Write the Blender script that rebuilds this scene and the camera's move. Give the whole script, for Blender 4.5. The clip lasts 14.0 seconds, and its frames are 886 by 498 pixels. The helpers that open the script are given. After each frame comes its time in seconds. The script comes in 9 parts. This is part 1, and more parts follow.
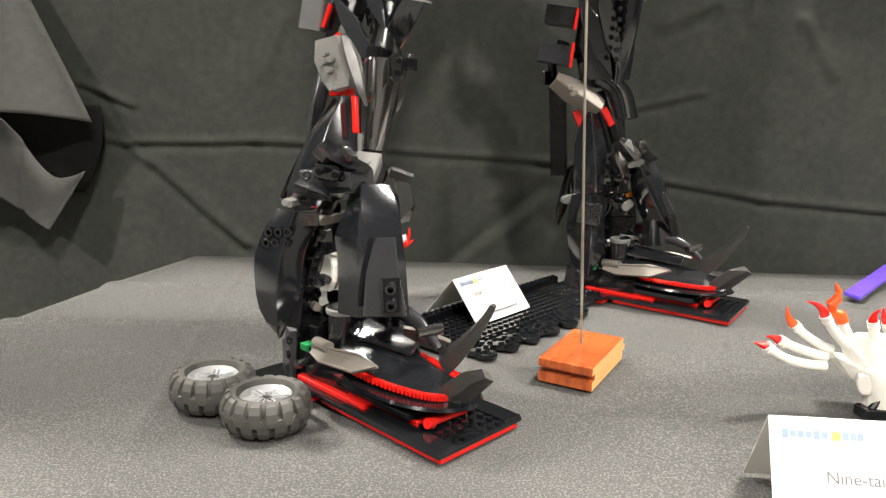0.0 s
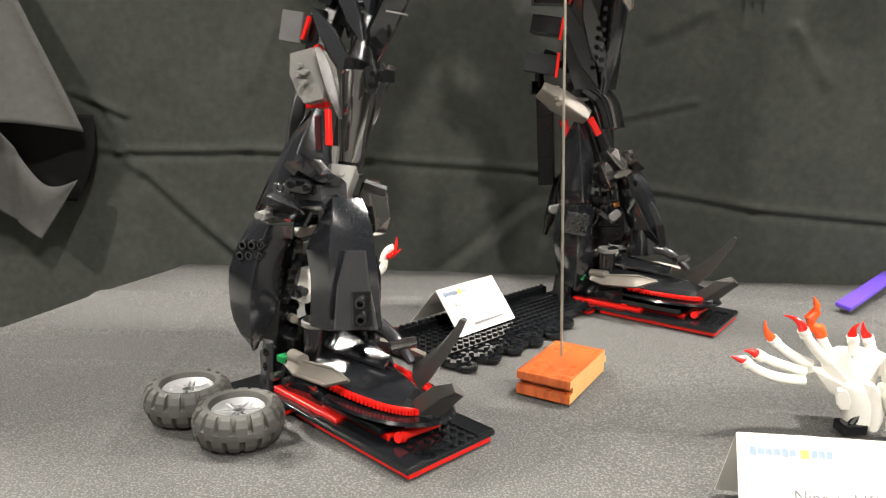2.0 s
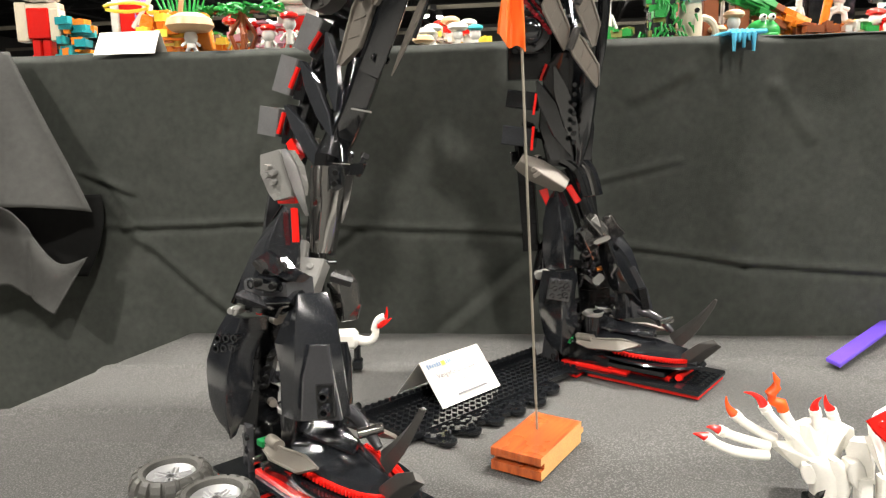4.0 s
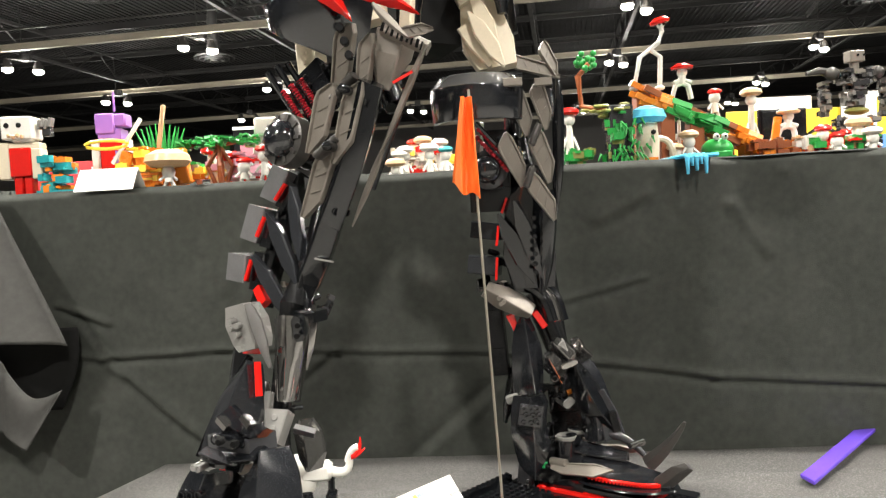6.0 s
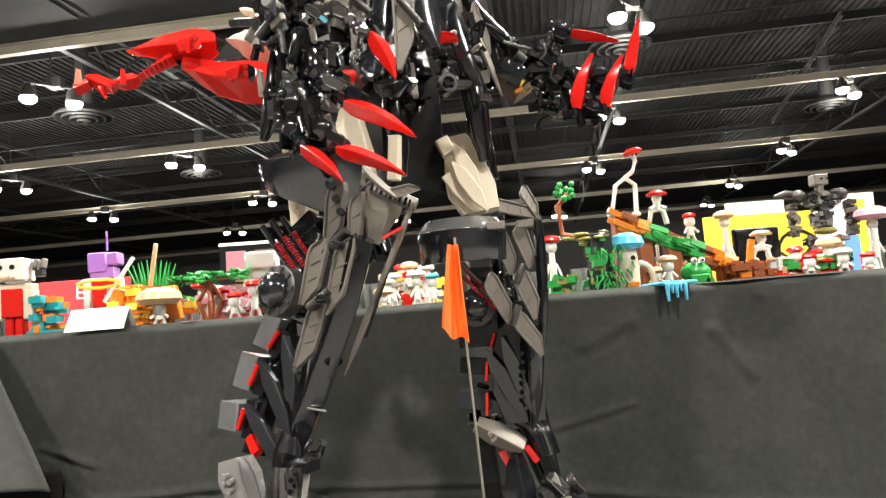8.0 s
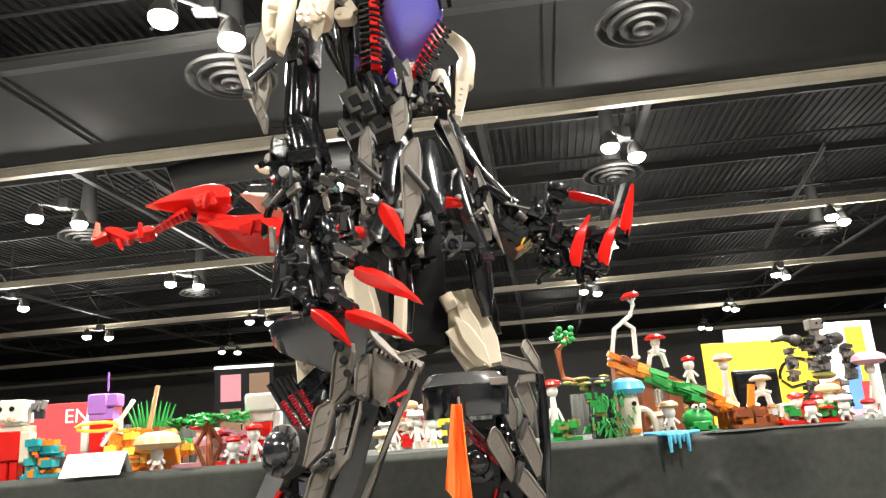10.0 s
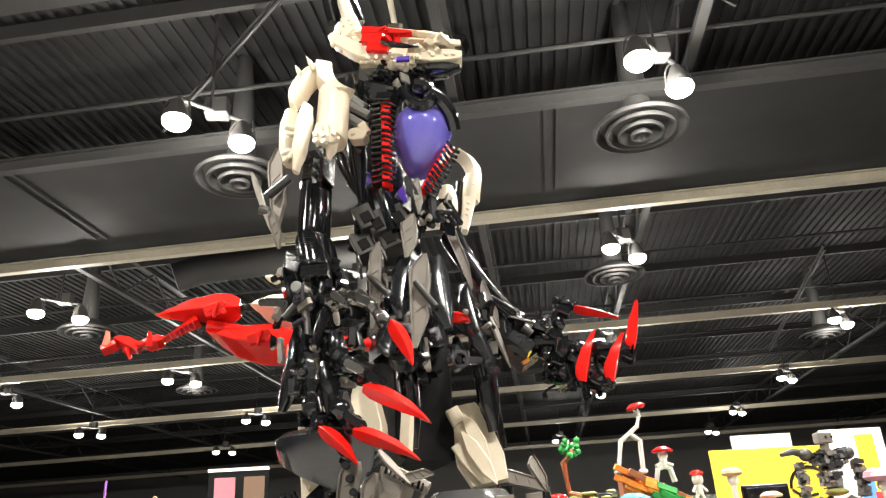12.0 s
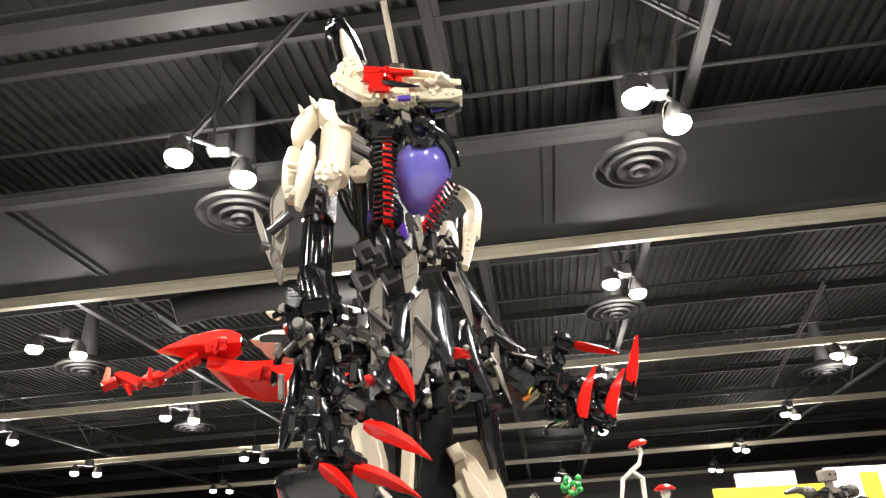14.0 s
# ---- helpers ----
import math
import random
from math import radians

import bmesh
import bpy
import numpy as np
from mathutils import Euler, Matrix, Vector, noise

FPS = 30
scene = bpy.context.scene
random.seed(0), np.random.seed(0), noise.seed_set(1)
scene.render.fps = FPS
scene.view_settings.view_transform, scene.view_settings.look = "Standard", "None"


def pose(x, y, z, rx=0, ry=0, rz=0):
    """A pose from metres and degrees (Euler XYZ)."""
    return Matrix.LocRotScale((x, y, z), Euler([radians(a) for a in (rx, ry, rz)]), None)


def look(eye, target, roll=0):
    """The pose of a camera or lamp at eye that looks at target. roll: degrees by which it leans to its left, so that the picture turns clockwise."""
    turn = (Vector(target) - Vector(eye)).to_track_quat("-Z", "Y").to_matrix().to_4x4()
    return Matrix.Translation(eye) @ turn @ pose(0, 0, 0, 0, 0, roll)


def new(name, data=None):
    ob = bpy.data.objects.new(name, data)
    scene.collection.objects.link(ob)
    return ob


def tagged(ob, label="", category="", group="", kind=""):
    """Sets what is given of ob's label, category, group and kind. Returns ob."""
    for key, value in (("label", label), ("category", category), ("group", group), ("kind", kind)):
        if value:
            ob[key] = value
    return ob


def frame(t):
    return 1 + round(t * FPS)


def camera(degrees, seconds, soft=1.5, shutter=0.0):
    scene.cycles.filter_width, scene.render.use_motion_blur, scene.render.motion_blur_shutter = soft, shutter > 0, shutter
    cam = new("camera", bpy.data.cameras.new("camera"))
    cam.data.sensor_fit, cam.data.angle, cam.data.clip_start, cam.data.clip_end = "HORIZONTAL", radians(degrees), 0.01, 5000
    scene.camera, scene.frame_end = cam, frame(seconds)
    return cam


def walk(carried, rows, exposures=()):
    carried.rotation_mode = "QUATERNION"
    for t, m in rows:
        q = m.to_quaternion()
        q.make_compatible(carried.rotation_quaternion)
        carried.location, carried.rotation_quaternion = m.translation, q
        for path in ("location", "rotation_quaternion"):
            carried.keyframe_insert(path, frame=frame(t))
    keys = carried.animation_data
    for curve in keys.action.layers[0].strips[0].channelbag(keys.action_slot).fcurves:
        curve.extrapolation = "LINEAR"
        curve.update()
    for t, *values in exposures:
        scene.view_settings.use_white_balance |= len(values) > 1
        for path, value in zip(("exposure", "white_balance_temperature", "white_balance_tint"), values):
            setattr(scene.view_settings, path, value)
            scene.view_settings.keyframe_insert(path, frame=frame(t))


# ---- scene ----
cam = camera(62.0, 14.0, 1.3)
PATH = [
    (0, (0.026, 0.1, 0.979), (0.179, 2.044, 0.535), 1.3),
    (0.5, (0.028, 0.1, 0.978), (0.187, 2.044, 0.538), 1.4),
    (1, (0.032, 0.102, 0.978), (0.19, 2.047, 0.542), 1.5),
    (1.5, (0.038, 0.102, 0.98), (0.189, 2.049, 0.546), 1.5),
    (2, (0.051, 0.101, 0.985), (0.177, 2.049, 0.552), 1.2),
    (4.5, (0.105, 0.083, 1.037), (0.139, 2.06, 0.739), -1.4),
    (5, (0.108, 0.084, 1.045), (0.159, 2.069, 0.803), -1.9),
    (5.5, (0.116, 0.08, 1.059), (0.182, 2.071, 0.88), -2.4),
    (6, (0.124, 0.072, 1.073), (0.2, 2.067, 0.964), -2.9),
    (6.5, (0.121, 0.064, 1.086), (0.214, 2.061, 1.044), -3.3),
    (7, (0.124, 0.059, 1.094), (0.227, 2.056, 1.124), -3.7),
    (7.5, (0.126, 0.054, 1.103), (0.241, 2.049, 1.202), -4.1),
    (8, (0.122, 0.053, 1.106), (0.255, 2.041, 1.281), -4.4),
    (10.5, (0.115, 0.02, 1.146), (0.278, 1.931, 1.713), -3.9),
    (11, (0.113, 0.013, 1.151), (0.277, 1.903, 1.785), -3.7),
    (11.5, (0.112, 0.011, 1.153), (0.275, 1.881, 1.845), -3.6),
    (12, (0.11, 0.012, 1.15), (0.276, 1.861, 1.896), -3.6),
    (12.5, (0.111, 0.01, 1.153), (0.278, 1.844, 1.934), -3.6),
    (13, (0.11, 0.006, 1.151), (0.278, 1.826, 1.962), -3.6),
    (13.5, (0.109, 0.005, 1.151), (0.276, 1.82, 1.976), -3.6),
    (14, (0.109, 0.007, 1.149), (0.277, 1.817, 1.982), -3.7),
]
walk(cam, [(t, look(eye, target, roll)) for t, eye, target, roll in PATH],
     [(0, 0.0), (5, 0.0), (8, 0.05), (10.5, 0.11), (14, 0.13)])

# ---- world, light, exposure ----
scene.view_settings.exposure = 0.0
world = bpy.data.worlds.new("hall_air")
world.use_nodes = True
world.node_tree.nodes["Background"].inputs[0].default_value = (1.0, 0.96, 0.9, 1)
world.node_tree.nodes["Background"].inputs[1].default_value = 0.02
scene.world = world

TABLE = 0.75          # height of the lower table top
UPPER = 1.122         # height of the raised table behind


def lamp(name, where, watts, size, colour=(1.0, 0.955, 0.875)):
    data = bpy.data.lights.new(name, "AREA")
    data.shape, data.size, data.energy, data.color = "DISK", size, watts, colour
    ob = new(name, data)
    ob.matrix_world = pose(*where)
    return tagged(ob, "warm white high bay lamp light under the hall roof", "lamp", kind="structure")


def bare_lamp(name, where, watts):
    """Light that a lamp's clear lens throws to all sides."""
    data = bpy.data.lights.new(name, "POINT")
    data.shadow_soft_size, data.energy, data.color = 0.22, watts, (1.0, 0.955, 0.875)
    ob = new(name, data)
    ob.matrix_world = pose(*where)
    return tagged(ob, "warm white high bay lamp light under the hall roof", "lamp", kind="structure")


# ---- materials ----
def shade(name, colour, rough=0.5, metal=0.0, spec=0.5, scale=40.0, vary=0.12, bump=0.0, bump_scale=200.0, coat=0.0,
          stain=None, stain_at=0.6, dust=0.0, dust_scale=30.0):
    """A procedural surface: base colour with variation at two scales, roughness wear and fine relief."""
    m = bpy.data.materials.new(name)
    m.use_nodes = True
    nt = m.node_tree
    bs = nt.nodes["Principled BSDF"]
    n, l = nt.nodes.new, nt.links.new
    tc = n("ShaderNodeTexCoord")
    inf = n("ShaderNodeObjectInfo")
    big = n("ShaderNodeTexNoise"); big.inputs["Scale"].default_value = scale; big.inputs["Detail"].default_value = 4
    fine = n("ShaderNodeTexNoise"); fine.inputs["Scale"].default_value = scale * 14; fine.inputs["Detail"].default_value = 3
    l(tc.outputs["Object"], big.inputs["Vector"]); l(tc.outputs["Object"], fine.inputs["Vector"])
    add = n("ShaderNodeMath"); add.operation = "ADD"
    l(big.outputs[0], add.inputs[0]); l(fine.outputs[0], add.inputs[1])
    r3 = n("ShaderNodeMath"); r3.operation = "MULTIPLY_ADD"; r3.inputs[1].default_value = 0.35
    l(inf.outputs["Random"], r3.inputs[0]); l(add.outputs[0], r3.inputs[2])
    ramp = n("ShaderNodeMapRange")
    ramp.inputs[1].default_value, ramp.inputs[2].default_value = 0.6, 1.75
    ramp.inputs[3].default_value, ramp.inputs[4].default_value = 1 - vary, 1 + vary
    l(r3.outputs[0], ramp.inputs[0])
    mul = n("ShaderNodeVectorMath"); mul.operation = "SCALE"
    mul.inputs[0].default_value = colour
    l(ramp.outputs[0], mul.inputs["Scale"])
    out = mul.outputs[0]
    if stain or dust:
        sp = n("ShaderNodeTexNoise"); sp.inputs["Scale"].default_value = scale * (dust_scale if dust else 2.5); sp.inputs["Detail"].default_value = 5
        l(tc.outputs["Object"], sp.inputs["Vector"])
        st = n("ShaderNodeMapRange"); st.inputs[1].default_value = stain_at; st.inputs[2].default_value = stain_at + 0.12
        st.inputs[4].default_value = dust or 0.6
        l(sp.outputs[0], st.inputs[0])
        mix = n("ShaderNodeMix"); mix.data_type = "RGBA"
        l(st.outputs[0], mix.inputs[0]); l(out, mix.inputs[6])
        mix.inputs[7].default_value = (*(stain or (0.45, 0.43, 0.4)), 1)
        out = mix.outputs[2]
    l(out, bs.inputs["Base Color"])
    rr = n("ShaderNodeMapRange"); rr.inputs[3].default_value = max(0.02, rough * 0.75); rr.inputs[4].default_value = min(1, rough * 1.3)
    l(big.outputs[0], rr.inputs[0]); l(rr.outputs[0], bs.inputs["Roughness"])
    bs.inputs["Metallic"].default_value = metal
    bs.inputs["Specular IOR Level"].default_value = spec
    bs.inputs["Coat Weight"].default_value = coat
    if bump:
        bn = n("ShaderNodeTexNoise"); bn.inputs["Scale"].default_value = bump_scale; bn.inputs["Detail"].default_value = 4
        l(tc.outputs["Object"], bn.inputs["Vector"])
        b = n("ShaderNodeBump"); b.inputs["Strength"].default_value = bump; b.inputs["Distance"].default_value = 0.002
        l(bn.outputs[0], b.inputs["Height"]); l(b.outputs[0], bs.inputs["Normal"])
    return m


def glow(name, colour, strength):
    m = bpy.data.materials.new(name)
    m.use_nodes = True
    bs = m.node_tree.nodes["Principled BSDF"]
    bs.inputs["Base Color"].default_value = (*colour, 1)
    bs.inputs["Emission Color"].default_value = (*colour, 1)
    bs.inputs["Emission Strength"].default_value = strength
    return m


BLACK = shade("black_plastic", (0.0046, 0.0052, 0.0064), 0.11, spec=0.70, scale=60, vary=0.3, bump=0.02, bump_scale=90, dust=0.10, stain_at=0.60)
MATT = shade("black_plastic_matt", (0.0048, 0.005, 0.0055), 0.18, spec=0.45, scale=60, vary=0.3, bump=0.05, bump_scale=900, dust=0.06, stain_at=0.64)
PEARL = shade("pearl_dark_grey_plastic", (0.185, 0.165, 0.142), 0.40, metal=0.25, scale=70, vary=0.16, bump=0.04, bump_scale=700)
PEARL_DARK = shade("pearl_black_plastic", (0.055, 0.052, 0.049), 0.34, metal=0.35, scale=70, vary=0.2, bump=0.04, bump_scale=500, dust=0.08, stain_at=0.6)
DKGREY = shade("dark_bluish_grey_plastic", (0.030, 0.030, 0.033), 0.18, scale=60, vary=0.2, bump=0.03, bump_scale=600)
GREY = shade("light_grey_plastic", (0.20, 0.195, 0.185), 0.25, scale=60, vary=0.12, bump=0.03, bump_scale=600)
CHROME = shade("black_chrome_plastic", (0.34, 0.33, 0.32), 0.08, metal=0.95, scale=40, vary=0.2, bump=0.06, bump_scale=60)
RED = shade("red_plastic", (0.62, 0.012, 0.008), 0.16, spec=0.5, scale=50, vary=0.12, bump=0.02, bump_scale=200)
CREAM = shade("aged_white_plastic", (0.64, 0.565, 0.43), 0.3, scale=30, vary=0.1, bump=0.02, bump_scale=300)
WHITE = shade("white_plastic", (0.70, 0.68, 0.63), 0.25, scale=40, vary=0.06, bump=0.02, bump_scale=300)
PURPLE = shade("violet_plastic", (0.10, 0.05, 0.42), 0.2, scale=40, vary=0.1)
TYRE = shade("tyre_rubber", (0.056, 0.054, 0.049), 0.62, spec=0.35, scale=80, vary=0.25, bump=0.15, bump_scale=900, dust=0.2, stain_at=0.62)
SILVER = shade("silver_plastic", (0.17, 0.17, 0.175), 0.4, metal=0.3, scale=80, vary=0.1)
CLOTH = shade("table_cloth", (0.060, 0.0588, 0.0568), 0.95, spec=0.15, scale=9, vary=0.16, bump=0.6, bump_scale=700, stain=(0.28, 0.275, 0.262), stain_at=0.50, dust=0.25, dust_scale=75.0)
DRAPE = shade("black_drape", (0.0322, 0.0352, 0.0304), 0.8, spec=0.3, scale=7, vary=0.5, bump=0.35, bump_scale=1100, stain=(0.07, 0.07, 0.064), stain_at=0.54, dust=0.16, dust_scale=4.0)
CLOTH_DARK = shade("loose_cloth", (0.050, 0.0495, 0.047), 0.95, spec=0.15, scale=8, vary=0.25, bump=0.5, bump_scale=1300)
CARD = shade("white_card", (0.74, 0.72, 0.665), 0.7, scale=20, vary=0.03, bump=0.05, bump_scale=800)
INK = shade("grey_ink", (0.16, 0.15, 0.16), 0.7)
INK_BLUE = shade("blue_ink", (0.10, 0.19, 0.42), 0.7)
INK_YELLOW = shade("yellow_ink", (0.8, 0.68, 0.12), 0.7)
ORANGE_CLOTH = shade("orange_flag_vinyl", (0.95, 0.17, 0.02), 0.55, scale=30, vary=0.1, bump=0.1, bump_scale=300)
STEEL = shade("dull_wire", (0.3, 0.27, 0.22), 0.45, metal=0.7, scale=90, vary=0.15)
WOOD_END = shade("raw_oak_end", (0.50, 0.28, 0.095), 0.75, scale=60, vary=0.25, bump=0.2, bump_scale=700)
ROOF = shade("roof_deck_paint", (0.0098, 0.0096, 0.0096), 0.8, scale=1.2, vary=0.2)
STEELWORK = shade("dark_roof_steel", (0.027, 0.0265, 0.026), 0.6, scale=2, vary=0.25)
CREAM_STEEL = shade("cream_beam_paint", (0.36, 0.325, 0.255), 0.5, scale=2, vary=0.2)
CONCRETE = shade("hall_floor_concrete", (0.20, 0.195, 0.185), 0.6, scale=1.5, vary=0.2, bump=0.1, bump_scale=40)
WALL = shade("hall_wall_paint", (0.16, 0.157, 0.15), 0.8, scale=0.8, vary=0.15, bump=0.1, bump_scale=20)
# tone of the added south wall, set by what the black plastic reflects
REFLECTED_WALL = shade("unseen_reflected_wall", (0.11, 0.108, 0.10), 0.8, scale=0.8, vary=0.12, bump=0.1, bump_scale=20)
SOFFIT = shade("dark_soffit_paint", (0.0092, 0.0092, 0.009), 0.75, scale=0.6, vary=0.2)
HOUSING = shade("lamp_housing_paint", (0.06, 0.058, 0.055), 0.45, metal=0.3, scale=8, vary=0.2)
GLOW = glow("lamp_glow", (1.0, 0.93, 0.80), 30.0)


def varnished():
    """Red-brown varnished strip flooring with grain along one axis."""
    m = shade("varnished_oak", (0.50, 0.135, 0.035), 0.28, spec=0.5, scale=25, vary=0.1, coat=0.3)
    nt = m.node_tree
    bs = nt.nodes["Principled BSDF"]
    n, l = nt.nodes.new, nt.links.new
    tc, mp, w = n("ShaderNodeTexCoord"), n("ShaderNodeMapping"), n("ShaderNodeTexNoise")
    mp.inputs["Scale"].default_value = (30, 260, 60)
    w.inputs["Scale"].default_value, w.inputs["Detail"].default_value = 1.0, 5
    l(tc.outputs["Object"], mp.inputs[0]); l(mp.outputs[0], w.inputs["Vector"])
    r = n("ShaderNodeValToRGB")
    r.color_ramp.elements[0].position, r.color_ramp.elements[0].color = 0.3, (0.23, 0.043, 0.011, 1)
    r.color_ramp.elements[1].position, r.color_ramp.elements[1].color = 0.6, (0.43, 0.098, 0.024, 1)
    l(w.outputs[0], r.inputs[0]); l(r.outputs[0], bs.inputs["Base Color"])
    return m


OAK = varnished()


# ---- mesh helpers ----
def part(name, bm, material, parent=None, label="", smooth=False, m=None):
    """Links a bmesh as one mesh object, under a thing or a part."""
    me = bpy.data.meshes.new(name)
    bmesh.ops.recalc_face_normals(bm, faces=bm.faces[:])
    bm.to_mesh(me)
    bm.free()
    for mat in (material if isinstance(material, (list, tuple)) else [material]):
        me.materials.append(mat)
    if smooth:
        for p in me.polygons:
            p.use_smooth = True
        me.set_sharp_from_angle(angle=radians(38))
    ob = new(name, me)
    if m is not None:
        ob.matrix_basis = m
    ob.parent = parent
    if label:
        tagged(ob, label)
    return ob


def share(name, mesh, m, parent=None):
    ob = new(name, mesh)
    ob.matrix_basis = m
    ob.parent = parent
    return ob


def base(name, where, label, category, group="", turn=0):
    ob = new(name)
    ob.matrix_basis = pose(*where, 0, 0, turn)
    ob.empty_display_size = 0.01
    return tagged(ob, label, category, group)


def box(bm, c, s, m=None, bevel=0.0, slot=0, taper=1.0):
    """A box of size s about c, by m, bevelled; taper narrows its top."""
    g = bmesh.ops.create_cube(bm, size=1.0)["verts"]
    for v in g:
        k = taper if v.co.z > 0 else 1.0
        v.co = Vector((v.co.x * s[0] * k + c[0], v.co.y * s[1] * k + c[1], v.co.z * s[2] + c[2]))
        if m is not None:
            v.co = m @ v.co
    fs = list({f for v in g for f in v.link_faces})
    for f in fs:
        f.material_index = slot
    if bevel:
        es = list({e for v in g for e in v.link_edges})
        bmesh.ops.bevel(bm, geom=es, offset=bevel, segments=1, affect="EDGES", material=-1)
    return bm


def rod(bm, a, b, r, r2=None, sides=12, slot=0):
    """A round bar from a to b."""
    a, b = Vector(a), Vector(b)
    d = b - a
    g = bmesh.ops.create_cone(bm, cap_ends=True, segments=sides, radius1=r, radius2=r if r2 is None else r2, depth=d.length,
                              matrix=Matrix.Translation((a + b) / 2) @ d.to_track_quat("Z", "Y").to_matrix().to_4x4())["verts"]
    for f in {f for v in g for f in v.link_faces}:
        f.material_index = slot
    return bm


def ball(bm, c, r, squash=(1, 1, 1), u=12, v=8, slot=0):
    g = bmesh.ops.create_uvsphere(bm, u_segments=u, v_segments=v, radius=r)["verts"]
    for w in g:
        w.co = Vector((w.co.x * squash[0], w.co.y * squash[1], w.co.z * squash[2])) + Vector(c)
    for f in {f for w in g for f in w.link_faces}:
        f.material_index = slot
    return bm


def lathe(bm, prof, sides=24, m=None, slot=0):
    """A turned body from (radius, height) pairs, closed at radius 0."""
    m = m or Matrix()
    rings = []
    for r, z in prof:
        rings.append([bm.verts.new(m @ Vector((r * math.cos(2 * math.pi * i / sides), r * math.sin(2 * math.pi * i / sides), z))) for i in range(sides)] if r > 1e-6 else [bm.verts.new(m @ Vector((0, 0, z)))])
    for p, q in zip(rings, rings[1:]):
        for i in range(sides):
            j = (i + 1) % sides
            vs = [p[i % len(p)], p[j % len(p)], q[j % len(q)], q[i % len(q)]]
            vs = list(dict.fromkeys(vs))
            if len(vs) > 2:
                bm.faces.new(vs).material_index = slot
    return bm


def tube(bm, pts, r, sides=8, slot=0):
    """A bent tube through points, with a radius or a radius for each point."""
    pts = [Vector(p) for p in pts]
    rs = r if isinstance(r, (list, tuple)) else [r] * len(pts)
    rings, up = [], Vector((0.3, 0.2, 1)).normalized()
    for i, p in enumerate(pts):
        d = (pts[min(i + 1, len(pts) - 1)] - pts[max(i - 1, 0)]).normalized()
        x = d.cross(up)
        x = x.normalized() if x.length > 1e-4 else Vector((1, 0, 0))
        y = d.cross(x)
        rings.append([bm.verts.new(p + rs[i] * (math.cos(2 * math.pi * k / sides) * x + math.sin(2 * math.pi * k / sides) * y)) for k in range(sides)])
    for p, q in zip(rings, rings[1:]):
        for k in range(sides):
            bm.faces.new([p[k], p[(k + 1) % sides], q[(k + 1) % sides], q[k]]).material_index = slot
    bm.faces.new(rings[0]).material_index = slot
    bm.faces.new(rings[-1]).material_index = slot
    return bm


def curve(a, b, c, n=8):
    """Points on a quadratic bend from a to c by b."""
    a, b, c = Vector(a), Vector(b), Vector(c)
    return [a * (1 - t) ** 2 + b * 2 * t * (1 - t) + c * t * t for t in [i / n for i in range(n + 1)]]


# ---- hall ----
HALL = pose(0, 0, 0, 0, 0, -11.5)      # the hall's axes are turned against the tables


def hall(name, bm, material, label, category, smooth=False):
    ob = part(name, bm, material, None, label, smooth)
    ob.matrix_basis = HALL
    return tagged(ob, label, category, kind="structure")


bm = bmesh.new(); box(bm, (0, 12, -0.1), (90, 96, 0.2)); hall("floor", bm, CONCRETE, "grey concrete exhibition hall floor", "floor")
# the south wall is never in view; it stands close to shape reflections
for nm, c, s in (("wall_north", (0, 58, 4.2), (88, 0.3, 8.4)), ("wall_south", (0, -9, 4.2), (88, 0.3, 8.4)),
                 ("wall_east", (44, 12, 4.2), (0.3, 91.6, 8.4)), ("wall_west", (-44, 12, 4.2), (0.3, 91.6, 8.4))):
    bm = bmesh.new(); box(bm, c, s); hall(nm, bm, REFLECTED_WALL if nm == "wall_south" else WALL, "plain painted wall closing off the exhibition hall", "wall")
bm = bmesh.new()
box(bm, (0, 12, 8.15), (88, 92, 0.1))
for i in range(300):      # ribs of the corrugated deck
    box(bm, (-30 + i * 0.2, 14, 8.075), (0.085, 60, 0.05))
hall("ceiling", bm, ROOF, "dark corrugated steel roof deck of the hall", "ceiling")

BRACES = (((1.70, 5.6, 7.3), (4.42, 6.85, 7.0), 0.022), ((-2.85, 9.1, 6.75), (-0.55, 7.05, 7.9), 0.024), ((0.06, 5.6, 7.5), (0.40, 8.1, 7.5), 0.034), ((12.2, 22.0, 6.3), (10.6, 15.6, 7.2), 0.03))

# cream beams across the hall, dark joists above them, and lattice girders
for i, y in enumerate((-8.0, 1.2, 8.6, 12.2, 20.4, 28.6, 38.0, 48.0)):
    bm = bmesh.new()
    box(bm, (0, y, 6.5), (80, 0.15, 0.02)); box(bm, (0, y, 6.68), (80, 0.15, 0.02)); box(bm, (0, y, 6.59), (80, 0.02, 0.16))
    hall("roof_beam", bm, CREAM_STEEL if i != 2 else STEELWORK, "long painted steel beam under the roof", "beam")
bm = bmesh.new()                                          # flat lowered strip between two beams, with joint strips
box(bm, (0, 10.55, 6.76), (80, 3.5, 0.06))
soffit = hall("soffit", bm, SOFFIT, "flat dark lowered ceiling strip between two beams", "ceiling")
for k in range(-4, 5):
    for d in (-0.09, 0.09):
        bm = bmesh.new(); box(bm, (0.75 + 8.2 * k + d, 10.2, 6.715), (0.06, 2.75, 0.03)); part("joint_strip", bm, SOFFIT, soffit)
bm = bmesh.new()                                          # broad pale girder close overhead
box(bm, (0, 5.5, 6.55), (80, 0.26, 0.03)); box(bm, (0, 5.5, 6.83), (80, 0.26, 0.03)); box(bm, (0, 5.5, 6.69), (80, 0.03, 0.25))
hall("roof_girder", bm, STEELWORK, "broad dark steel girder under the roof", "beam")
